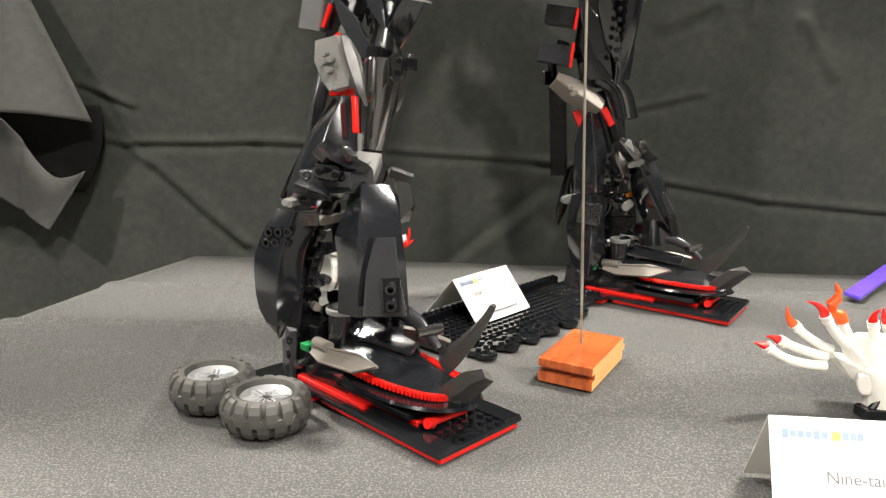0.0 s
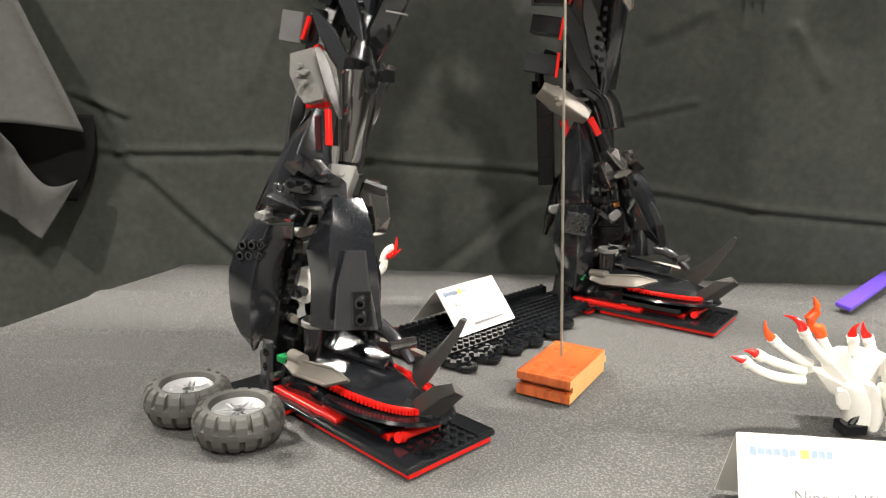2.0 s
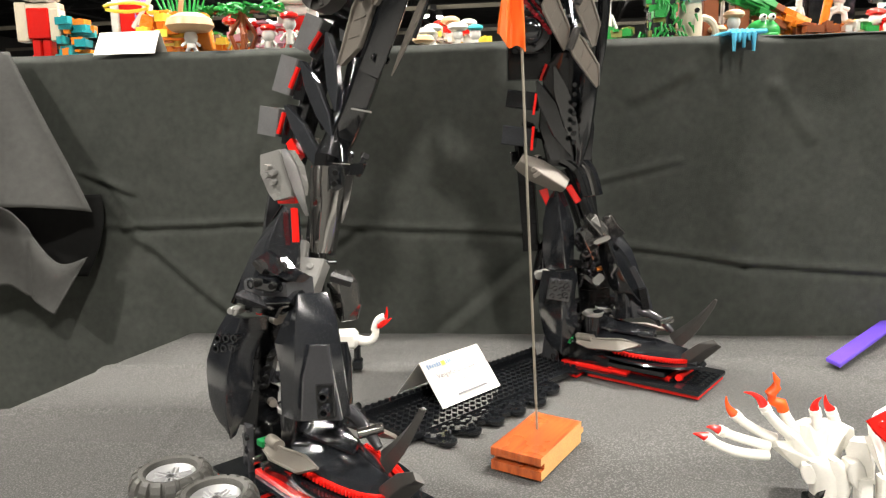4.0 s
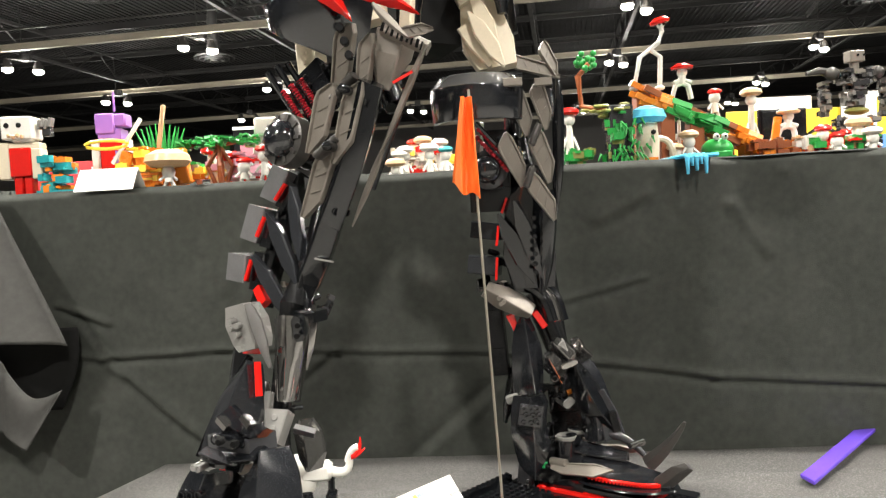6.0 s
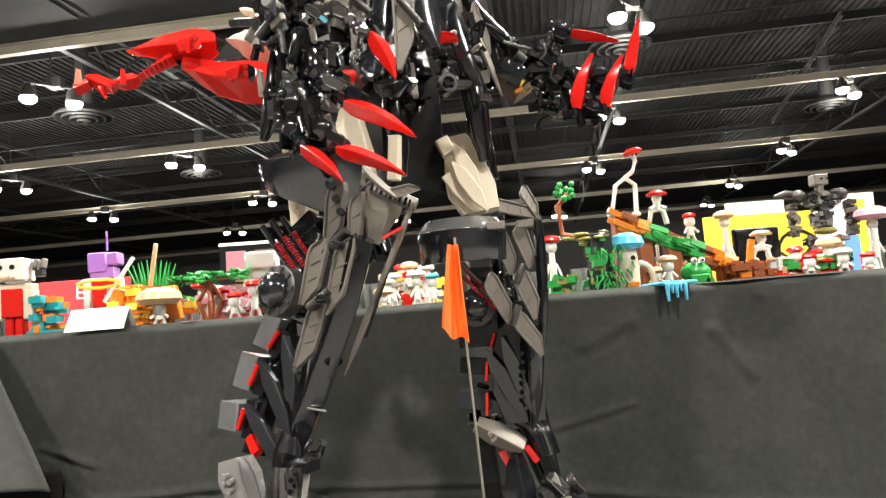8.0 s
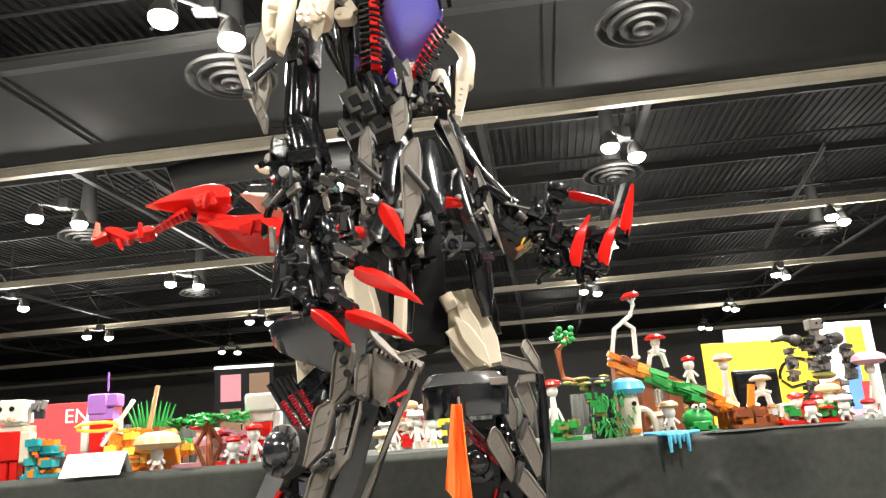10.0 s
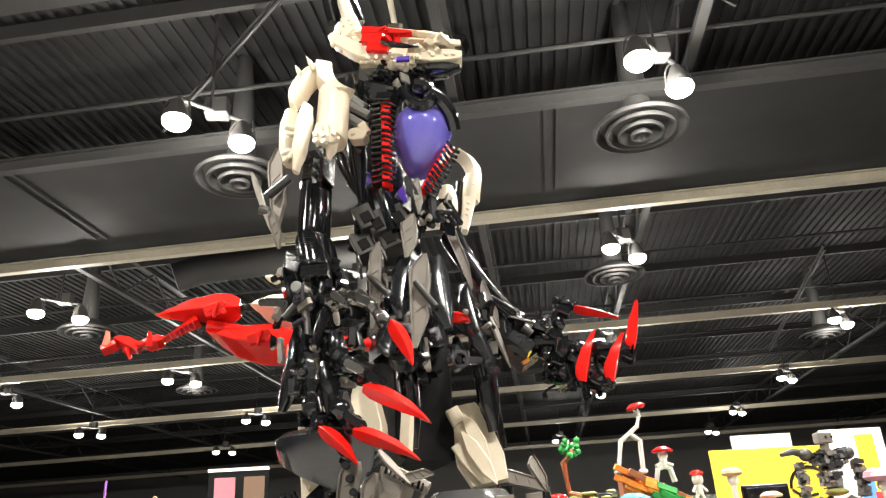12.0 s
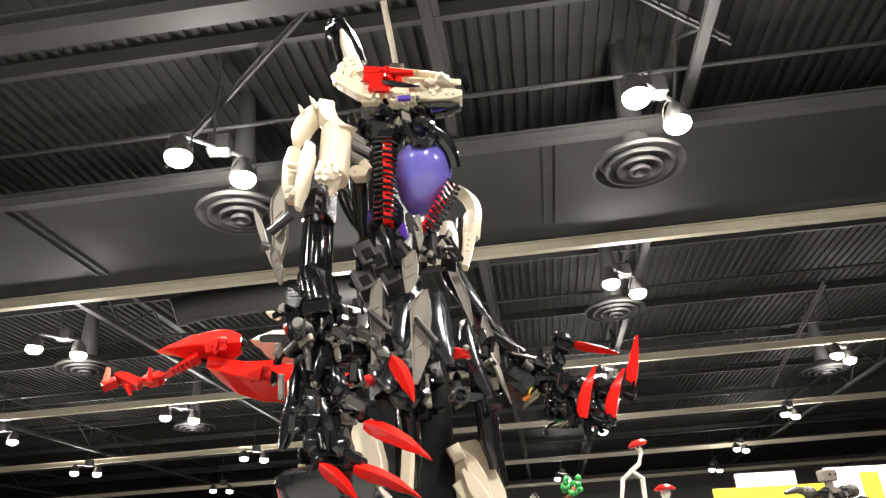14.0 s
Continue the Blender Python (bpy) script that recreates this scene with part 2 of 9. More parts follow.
for x in (-26, -17.5, -9.0, -0.6, 2.6, 11.5, 20.0):
    bm = bmesh.new()
    for z in (6.95, 7.85):
        box(bm, (x, 14, z), (0.13, 80, 0.09))
    for k in range(60):
        y = -24 + k * 1.3
        rod(bm, (x, y, 6.95 + 0.9 * (k % 2)), (x, y + 1.3, 6.95 + 0.9 * ((k + 1) % 2)), 0.028, sides=6)
    hall("roof_truss", bm, STEELWORK, "dark lattice steel roof truss", "truss")
for k in range(13):
    y = -9 + 4.1 * k
    bm = bmesh.new()
    box(bm, (0, y, 7.9), (80, 0.1, 0.22))
    rod(bm, (-40, y + 0.9, 7.2), (40, y + 0.9, 7.2), 0.035, sides=8)
    hall("roof_joist", bm, STEELWORK, "dark steel roof joist with a service pipe", "joist")
for s, e, w in BRACES:
    bm = bmesh.new()
    d = Vector(e) - Vector(s)
    for k in (-1, 1):
        rod(bm, Vector(s) + Vector((0, 0, 0.05 * k)), Vector(e) + Vector((0, 0, 0.05 * k)), w, sides=8)
    for k in range(int(d.length / 0.22)):
        p = Vector(s).lerp(Vector(e), (k + 0.5) * 0.22 / d.length)
        rod(bm, p + Vector((0, 0, 0.05)), p + Vector((0, 0, -0.05)), w * 0.6, sides=6)
    tagged(part("roof_brace", bm, CREAM_STEEL if w > 0.03 else STEELWORK), "slim latticed steel roof brace", "brace", kind="structure")
bm = bmesh.new(); tube(bm, [(-7.4, 14.3, 6.9), (-6.9, 14.5, 7.1), (-5.2, 14.6, 7.2), (-3.4, 14.7, 7.2)], 0.33, 16)
hall("air_duct", bm, STEELWORK, "dark round air duct under the roof", "duct", True)


def pair_of_lamps(x, y, z=6.0, dx=0.68, dy=0.54):
    """Two high bay lamps on one hanger, with a round air diffuser beyond them."""
    root = base("high_bay_lamp", (x, y, z), "pair of glowing high bay lamps on a hanger", "lamp", "hall lamps")
    bm = bmesh.new()
    rod(bm, (-dx / 2, -dy / 2, 0.42), (dx / 2, dy / 2, 0.42), 0.03, sides=8); rod(bm, (0, 0, 0.42), (0, 0, 2.12), 0.02, sides=6)
    box(bm, (0.05, 0.1, 0.5), (0.3, 0.22, 0.25), bevel=0.02)
    part("hanger", bm, STEELWORK, root)
    for s in (-1, 1):
        bm = bmesh.new()
        lathe(bm, [(0.05, 0.40), (0.08, 0.36), (0.11, 0.28), (0.15, 0.20), (0.165, 0.12), (0.155, 0.12), (0.09, 0.24), (0, 0.25)], 20, Matrix.Translation((s * dx / 2, s * dy / 2, 0)))
        part("reflector", bm, HOUSING, root, "dark ribbed lamp housing", True)
        bm = bmesh.new()
        tube(bm, curve((s * dx / 2 - 0.16, s * dy / 2, 0.14), (s * dx / 2 - 0.17, s * dy / 2, 0.42), (s * dx / 2, s * dy / 2, 0.44), 6), 0.012, 6); rod(bm, (s * dx / 2 + 0.17, s * dy / 2, 0.10), (s * dx / 2 + 0.13, s * dy / 2, 0.42), 0.012, sides=6)
        part("yoke", bm, HOUSING, root, smooth=True)
        bm = bmesh.new()
        ball(bm, (s * dx / 2, s * dy / 2, 0.09), 0.165, (1, 1, 0.70), 16, 10)
        part("bulb", bm, GLOW, root, "glowing white lens", True)


def diffuser(x, y, z=6.05):
    root = base("air_diffuser", (x, y, z), "round grey ceiling air diffuser with rings", "vent", "air diffusers")
    for k, r in enumerate((0.62, 0.46, 0.3, 0.14)):
        bm = bmesh.new()
        lathe(bm, [(r, 0.0 - 0.03 * k), (r, 0.05 - 0.03 * k), (r - 0.08, 0.12 - 0.03 * k), (r - 0.10, 0.12 - 0.03 * k), (r - 0.03, 0.0 - 0.03 * k), (r, -0.03 * k)], 28)
        part("ring", bm, STEELWORK, root, smooth=True)
    bm = bmesh.new(); lathe(bm, [(0, 0.1), (0.5, 0.1), (0.2, 0.3), (0.1, 2.1), (0, 2.1)], 24); part("neck", bm, STEELWORK, root, smooth=True)


LAMPS = ((3.4, 7.02), (-1.98, 8.15), (4.7, 12.75), (-6.7, 15.4), (12.35, 18.35), (-5.9, 22.2), (-0.4, 14.2), (14.8, 26.0), (-11.8, 31.2), (-5.0, 29.8),
         (7.9, 27.3), (16.4, 33.7), (-11.9, 24.1), (6.3, 19.6), (9.6, 41.0), (-12.6, 16.8), (-3.2, 2.6), (2.4, 1.2), (-9.0, 3.6), (8.2, 0.2), (1.2, -4.6), (-4.4, -3.2), (7.0, -5.6), (-10.0, -2.4), (10.0, 6.0), (-7.6, 9.4),
         (18.0, 40.5), (26.0, 36.0), (20.5, 24.4), (0.6, 38.0), (-8.0, 38.5))
for x, y in LAMPS:
    pair_of_lamps(x, y)
for x, y in LAMPS[:7]:
    diffuser(x + 0.15, y + 1.2)
for i, (x, y) in enumerate(((3.4, 7.0), (-2.0, 8.1), (-3.2, 2.6), (2.4, 1.2), (1.2, -4.6), (-4.4, -3.2), (7.0, -5.6), (8.2, 0.2), (-0.4, 14.2))):
    lamp("high_bay_light", (x, y, 5.9), 690, 0.5)
for x, y in LAMPS[:20]:
    bare_lamp("high_bay_spill", (x, y, 5.84), 470 if y < 10 else 330)

# ---- tables ----
def sheet(name, f, nu, nv, material, label, category, thick=0.0, kind="structure"):
    """A cloth as a grid of f(u, v), with u and v from 0 to 1."""
    bm = bmesh.new()
    g = [[bm.verts.new(f(i / nu, j / nv)) for j in range(nv + 1)] for i in range(nu + 1)]
    for i in range(nu):
        for j in range(nv):
            bm.faces.new((g[i][j], g[i + 1][j], g[i + 1][j + 1], g[i][j + 1]))
    if thick:
        bmesh.ops.recalc_face_normals(bm, faces=bm.faces[:])
        bmesh.ops.solidify(bm, geom=bm.faces[:], thickness=thick)
    ob = part(name, bm, material, None, label)
    for p in ob.data.polygons:
        p.use_smooth = True
    return tagged(ob, label, category, kind=kind)


def fold(x, y, x0, y0, x1, y1, width):
    """1 on a crease from one point to the other, falling off to 0 beside it."""
    dx, dy = x1 - x0, y1 - y0
    t = max(0.0, min(1.0, ((x - x0) * dx + (y - y0) * dy) / (dx * dx + dy * dy)))
    d = math.hypot(x - x0 - t * dx, y - y0 - t * dy)
    return math.exp(-(d / width) ** 2)


def back_y(x):
    return 1.03 - 0.111 * x


def left_x(y):
    return -0.234 + (y - 1.06) * 0.40


def table_top(u, v):
    y0 = 0.2
    x = left_x(y0 + v * 0.85) * (1 - u) + 1.1 * u
    y = y0 + v * (back_y(x) + 0.012 - y0)
    z = TABLE + 0.0014 * (noise.noise((x * 7, y * 7, 0)) - 0.4) - 0.0016 + 0.0004 * noise.noise((x * 40, y * 40, 4))
    for x0, y0_, x1, y1, deep in ((-0.35, 0.80, 0.10, 0.77, 0.0035), (-0.30, 0.93, 0.70, 0.885, 0.003), (0.42, 0.96, 0.78, 0.60, 0.0035), (-0.13, 0.3, -0.15, 1.0, 0.0025), (0.30, 0.62, 0.60, 0.50, 0.002), (-0.28, 0.72, -0.05, 0.70, 0.002)):
        z += deep * fold(x, y, x0, y0_, x1, y1, 0.0045)
    z -= 0.006 * max(0.0, 1 - u / 0.012) ** 2
    return (x, y, z)


sheet("table_cloth_top", table_top, 330, 210, CLOTH, "black cloth spread on the display table, speckled with lint", "tablecloth", kind="thing")


def side_drop(u, v):
    y = 0.2 + u * 0.86
    x = left_x(y) - 0.004 - 0.03 * v * math.sin(y * 21) - 0.06 * v
    return (x, y, (TABLE - 0.007) * (1 - v) + 0.02 * v)


def front_drop(u, v):
    x = left_x(0.2) * (1 - u) + 1.1 * u
    return (x, 0.2 - 0.004 - 0.03 * v * math.sin(x * 19), (TABLE - 0.004) * (1 - v) + 0.02 * v)


sheet("table_cloth_side", side_drop, 60, 12, CLOTH, "side of the black table cloth hanging to the floor", "tablecloth")
sheet("table_cloth_front", front_drop, 90, 12, CLOTH, "front of the black table cloth hanging to the floor", "tablecloth")
bm = bmesh.new()
box(bm, (0.42, 0.56, TABLE - 0.03), (1.30, 0.62, 0.03), bevel=0.004)
for x in (-0.1, 1.0):
    for y in (0.3, 0.8):
        rod(bm, (x, y, 0), (x, y, TABLE - 0.045), 0.016)
tagged(part("display_table", bm, MATT), "folding display table under a black cloth", "table")


def drape(u, v):
    """The front of the raised table's cover, with pressed creases."""
    x = -1.0 + 2.4 * u
    z = 0.02 + 0.66 * v / 0.15 if v < 0.15 else 0.68 + (UPPER - 0.68) * (v - 0.15) / 0.85
    y = back_y(x) + 0.018
    w = 0.010 * noise.noise((x * 2.2, z * 2.6, 3)) + 0.006 * noise.noise((x * 6, z * 3.5, 7)) + 0.0025 * noise.noise((x * 17, z * 9, 5)) + 0.007 * noise.noise((x * 13, z * 1.6, 11))
    for x0, z0, x1, z1, wide, deep in CREASES:
        wide *= 0.75
        f = fold(x, z, x0, z0, x1, z1, wide)
        w -= deep * 0.9 * f
        w += deep * 0.7 * fold(x, z + wide * 1.7, x0, z0, x1, z1, wide)
    if v > 0.985:
        y += (v - 0.985) / 0.015 * 0.008
    return (x, y + w, z + 0.003 * noise.noise((x * 5, 0, 1)))


CREASES = ((-0.60, 0.93, -0.311, 0.894, 0.007, 0.004), (-0.311, 0.894, -0.142, 0.900, 0.006, 0.005), (-0.142, 0.900, 0.009, 0.895, 0.006, 0.005), (0.009, 0.895, 0.223, 0.884, 0.006, 0.004),
           (0.223, 0.884, 0.50, 0.843, 0.006, 0.005), (0.50, 0.843, 1.2, 0.79, 0.006, 0.005), (-0.277, 0.870, -0.16, 0.765, 0.010, 0.009), (-0.363, 0.968, -0.299, 0.940, 0.006, 0.006),
           (-0.34, 0.95, -0.29, 0.885, 0.008, -0.007), (0.229, 0.850, 0.10, 0.740, 0.012, -0.005), (0.313, 0.948, 0.415, 0.972, 0.006, 0.0028), (0.595, 1.10, 0.595, 0.76, 0.008, 0.004),
           (0.009, 0.895, -0.09, 0.82, 0.008, 0.004), (0.45, 1.11, 0.46, 1.06, 0.008, 0.004), (-0.10, 1.05, -0.13, 0.98, 0.012, 0.004), (0.53, 1.06, 0.57, 1.0, 0.012, 0.005), (0.36, 1.05, 0.42, 1.08, 0.012, 0.004))
sheet("raised_table_drape", drape, 460, 150, DRAPE, "creased black drape hanging from the raised table", "drape")
sheet("raised_table_cloth", lambda u, v: (-1.0 + 2.4 * u, back_y(-1.0 + 2.4 * u) + 0.026 + 0.9 * v, UPPER - 0.002 - 0.001 * noise.noise((u * 18, v * 6, 2))),
      80, 20, DRAPE, "black cloth on the raised display table", "tablecloth")
bm = bmesh.new()
box(bm, (0.2, 1.5, UPPER - 0.04), (3.3, 0.6, 0.03), Matrix())
for x in (-1.2, 1.6):
    for y in (1.35, 1.7):
        rod(bm, (x, y, 0), (x, y, UPPER - 0.05), 0.016)
tagged(part("raised_table", bm, MATT), "raised folding table under a black drape", "table")


def front_fold(u, v):
    """Loose corner of a cloth hanging from the raised table in front of its drape."""
    x = -0.92 + u * (0.486 + 0.102 * v ** 0.92)
    z = UPPER + 0.004 - (0.203 - 0.055 * (1 - u)) * v + 0.003 * math.sin(u * 23) * v
    y = 1.078 - 0.058 * v ** 0.7 - 0.014 * v * math.sin(u * 17) + 0.007 * math.sin(u * 31 + 3 * v) * v - 0.006 * v * math.exp(-((u - 0.93) / 0.03) ** 2)
    return (x, y, z)


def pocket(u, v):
    """A sheet behind the turned-up cloth that carries the shade of its deep inside."""
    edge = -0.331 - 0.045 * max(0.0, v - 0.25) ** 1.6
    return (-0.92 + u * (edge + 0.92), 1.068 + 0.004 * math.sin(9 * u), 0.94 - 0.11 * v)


def lip(u, v):
    """Lower layer of the cloth, gathered up in front in a bowl-shaped edge."""
    x = LIP_L + u * (LIP_R - LIP_L)
    d = LIP_R - x                                          # distance in from the free corner
    top = 0.8575 - 0.0085 * math.sin(min(1.0, d / 0.03) * math.pi / 2) if d < 0.03 else 0.849 + 0.078 * (0.5 - 0.5 * math.cos(math.pi * min(1.0, (d - 0.03) / 0.078)))
    bot = 0.8575 - 0.0725 * (d / 0.042) ** 0.9 if d < 0.042 else 0.785 + 0.040 * min(1.0, (d - 0.042) / 0.06)
    z = top + (min(bot, top - 0.002) - top) * v
    y = 1.036 + 0.012 * math.sin(v * 2.4) - 0.005 * math.sin(x * 60) * (0.3 + v) + 0.02 * (1 - v) ** 4 + 0.004 * math.exp(-((d - 0.075) / 0.004) ** 2)
    return (x, y, z)


LIP_L, LIP_R = -0.80, -0.352
# far darker than CLOTH_DARK: the pocket's shade is put into this colour
POCKET_SHADE = shade("pocket_shade_black", (0.007, 0.007, 0.0068), 0.95, spec=0.1, scale=8, vary=0.3, bump=0.4, bump_scale=1200)
sheet("loose_cloth_corner", front_fold, 70, 36, CLOTH_DARK, "dark grey cloth corner hanging over the drape", "cloth", 0.0015, "thing")
sheet("loose_cloth_lining", pocket, 40, 20, POCKET_SHADE, "near-black sheet standing in for the shade inside the turned-up hanging cloth", "cloth", 0.0015, "thing")
sheet("loose_cloth_lip", lip, 120, 30, CLOTH_DARK, "turned-up lower edge of the hanging cloth", "cloth", 0.0015, "thing")

# ---- large brick-built robot ----
SHELL = shade("dusty_black_plastic", (0.0078, 0.0088, 0.0112), 0.13, spec=0.90, scale=60, vary=0.3, bump=0.05, bump_scale=70, dust=0.05, stain_at=0.53, dust_scale=22.0)
SATIN = shade("black_satin_plastic", (0.021, 0.0225, 0.026), 0.20, spec=0.5, scale=50, vary=0.25, bump=0.03, bump_scale=500, dust=0.12, stain_at=0.64)
DARKRED = shade("dark_red_plastic", (0.30, 0.012, 0.02), 0.25, scale=60, vary=0.15)
AMBER = shade("orange_plastic", (0.75, 0.22, 0.02), 0.25, scale=60, vary=0.1)
PINK = shade("salmon_plastic", (0.75, 0.18, 0.12), 0.3, scale=60, vary=0.1)
# flat black puts the shade of holes, slots, grooves and the pelvis gap in colour
INKBLACK = shade("recess_shade_black", (0.004, 0.004, 0.004), 0.7, spec=0.1)
GUN = shade("gunmetal_plastic", (0.24, 0.24, 0.245), 0.18, metal=0.55, scale=60, vary=0.2, bump=0.03, bump_scale=300)
SMOKE = shade("smoke_plastic", (0.03, 0.03, 0.032), 0.12, scale=40, vary=0.2)
SMOKE.node_tree.nodes["Principled BSDF"].inputs["Transmission Weight"].default_value = 0.6
DARKS = (BLACK, MATT, BLACK, MATT, DKGREY, BLACK, PEARL)
SHINY = (BLACK, BLACK, CHROME, BLACK, MATT)
FEET = Vector((0.172, 0.738, TABLE))
S = Vector((-0.38, -0.92, 0.0)); F = Vector((0.36, -0.93, 0.0)); SF = Vector((-0.06, -1.0, 0.0)); C = Vector((0.0, -1.0, -0.12)); B = Vector((-0.60, -0.78, 0.18)); SU = Vector((-0.45, -0.80, 0.40)); SU2 = Vector((-0.30, -0.80, 0.52)); FD = Vector((0.55, -0.82, -0.12))
SHAPES = {
    "rect": ((0, 1, 1), (1, 1, 1)),
    "taper": ((0, 1, 1), (1, 0.45, 0.45)),
    "leaf": ((0, 0.3, 0.3), (0.1, 0.7, 0.7), (0.3, 1, 1), (0.6, 0.85, 0.85), (0.85, 0.4, 0.4), (1, 0.04, 0.04)),
    "leaf2": ((0, 0.6, 0.6), (0.25, 1, 1), (0.7, 0.9, 0.9), (1, 0.35, 0.35)),
    "leaf3": ((0, 0.25, 0.25), (0.25, 0.75, 0.8), (0.6, 1, 1), (0.85, 0.8, 0.7), (1, 0.4, 0.3)),
    "claw": ((0, 0.6, 0.6), (0.08, 0.9, 0.9), (0.25, 1, 1), (0.55, 0.82, 0.78), (0.85, 0.38, 0.34), (1, 0.05, 0.05)),
    "claw2": ((0, 0.8, 0.9), (0.25, 1, 1), (0.6, 0.75, 0.85), (0.85, 0.3, 0.5), (1, 0.04, 0.1)),
    "wing": ((0, 0.8, -0.4), (0.14, 1, 0.8), (0.26, 0.95, 1), (0.70, 0.72, 1), (1, -0.5, 0.95)),
    "wedge": ((0, 0.22, 0.10), (0.3, 0.55, 0.42), (0.62, 0.75, 0.80), (0.85, 0.55, 1.0), (1, 0.25, 0.85)),
    "trap": ((0, 0.55, 0.6), (0.3, 0.95, 0.9), (0.6, 1, 0.95), (0.85, 0.9, 0.7), (1, 0.75, 0.45)),
    "shield": ((0, 0.32, 0.36), (0.32, 0.95, 0.62), (0.5, 0.97, 0.8), (1, 0.85, 1.0)),
    "shield2": ((0, 0.35, 0.7), (0.5, 0.9, 0.85), (1, 1.0, 1.0)),
    "dia": ((0, 0.95, -0.75), (0.3, 0.98, 0.35), (0.7, 0.3, 0.98), (1, -0.85, 0.98)),
    "dia2": ((0, -0.75, 0.95), (0.3, 0.35, 0.98), (0.7, 0.98, 0.3), (1, 0.98, -0.85)),
    "hex": ((0, 0.6, 0.6), (0.28, 1, 1), (0.72, 1, 0.95), (1, 0.55, 0.6)),
    "hexl": ((0, 0.35, 0.5), (0.2, 0.7, 0.9), (0.7, 1, 1), (1, 0.9, 0.6)),
    "hexr": ((0, 1, 0.9), (0.4, 0.95, 0.9), (1, 0.25, 0.3)),
    "barrel": ((0, 0.86, 0.86), (0.06, 1, 1), (0.94, 1, 1), (1, 0.86, 0.86)),
    "hexk": ((0, 0.6, 0.75), (0.38, 1, 1), (0.8, 0.98, 0.75), (1, 0.8, 0.45)),
    "fwing": ((0, 0.15, 0.3), (0.2, 0.5, 0.9), (0.72, 0.6, 1), (1, 0.05, 0.1)),
    "tapr": ((0, 1, 0.9), (0.05, 1.05, 1), (0.5, 0.9, 0.85), (0.95, 0.68, 0.66), (1, 0.6, 0.6)),
    "toe": ((0, 0.8, 0.8), (0.2, 1, 1), (0.5, 0.92, 0.92), (0.8, 0.6, 0.6), (1, 0.2, 0.2)),
    "fin": ((0, 0.9, 1), (0.3, 0.75, 0.8), (0.85, 0.35, 0.3), (0.95, 0.35, 0.28), (1, 0.2, 0.1)),
    "cap": ((0, 0.75, 0.9), (0.25, 1, 1), (0.7, 0.85, 1), (1, 0.2, 0.95)),
    "tail_body": ((0, 0.85, 0.9), (0.3, 1, 1), (0.62, 0.85, 0.72), (0.85, 0.45, 0.45), (1, 0.06, 0.1)),
    "tri": ((0, 1, 1), (0.12, 0.95, 0.95), (1, 0.06, 0.06)),
    "stadium": ((0, 0.45, 0.45), (0.08, 0.8, 0.8), (0.2, 1, 1), (0.8, 1, 1), (0.92, 0.8, 0.8), (1, 0.45, 0.45)),
    "skirt": ((0, 0.25, 0.35), (0.12, 0.75, 0.8), (0.5, 1, 0.95), (1, 0.9, 1.0)),
    "heel": ((0, 0.72, 0.72), (0.1, 0.86, 0.84), (0.26, 0.68, 0.95), (0.4, 0.68, 1), (0.64, 0.78, 0.88), (0.75, 0.58, 0.78), (0.93, 0.24, 0.46), (1, 0.06, 0.06)),
    "shin": ((0, 0.5, 0.04), (0.1, 0.62, 0.18), (0.22, 0.74, 0.34), (0.38, 0.80, 0.52), (0.63, 0.90, 0.40), (1, 1.0, 0.42)),
    "calf": ((0, 0.28, 0.06), (0.12, 0.42, 0.40), (0.24, 0.56, 0.66), (0.46, 0.72, 0.86), (0.72, 0.62, 0.97), (0.9, 0.52, 1), (1, 0.45, 0.85)),
    "trim_plate": ((0, 0.45, 0.45), (0.45, 0.62, 0.85), (1, 0.95, 1)),
    "hourglass": ((0, 0.95, 0.95), (0.35, 0.7, 0.7), (0.7, 0.8, 0.8), (1, 1, 1)),
}
BOWED = {"rect", "wedge", "toe", "leaf2", "leaf3", "trap", "shield", "taper", "hexl", "skirt"}
DOMED = {"leaf2", "leaf3", "wedge"}
SMOOTH = {"leaf", "leaf2", "leaf3", "claw", "claw2", "skirt", "heel", "calf"}


def profile(shape, bent):
    """Stations along a piece: place, and half widths to either side."""
    st = SHAPES[shape]
    if shape not in SMOOTH and not bent:
        return st
    res, n = [], 10
    for i in range(n + 1):
        s = i / n
        for (s0, l0, r0), (s1, l1, r1) in zip(st, st[1:]):
            if s <= s1 + 1e-9:
                k = (s - s0) / (s1 - s0)
                k = k * k * (3 - 2 * k) if shape in SMOOTH else k
                res.append((s, l0 + (l1 - l0) * k, r0 + (r1 - r0) * k))
                break
    return res


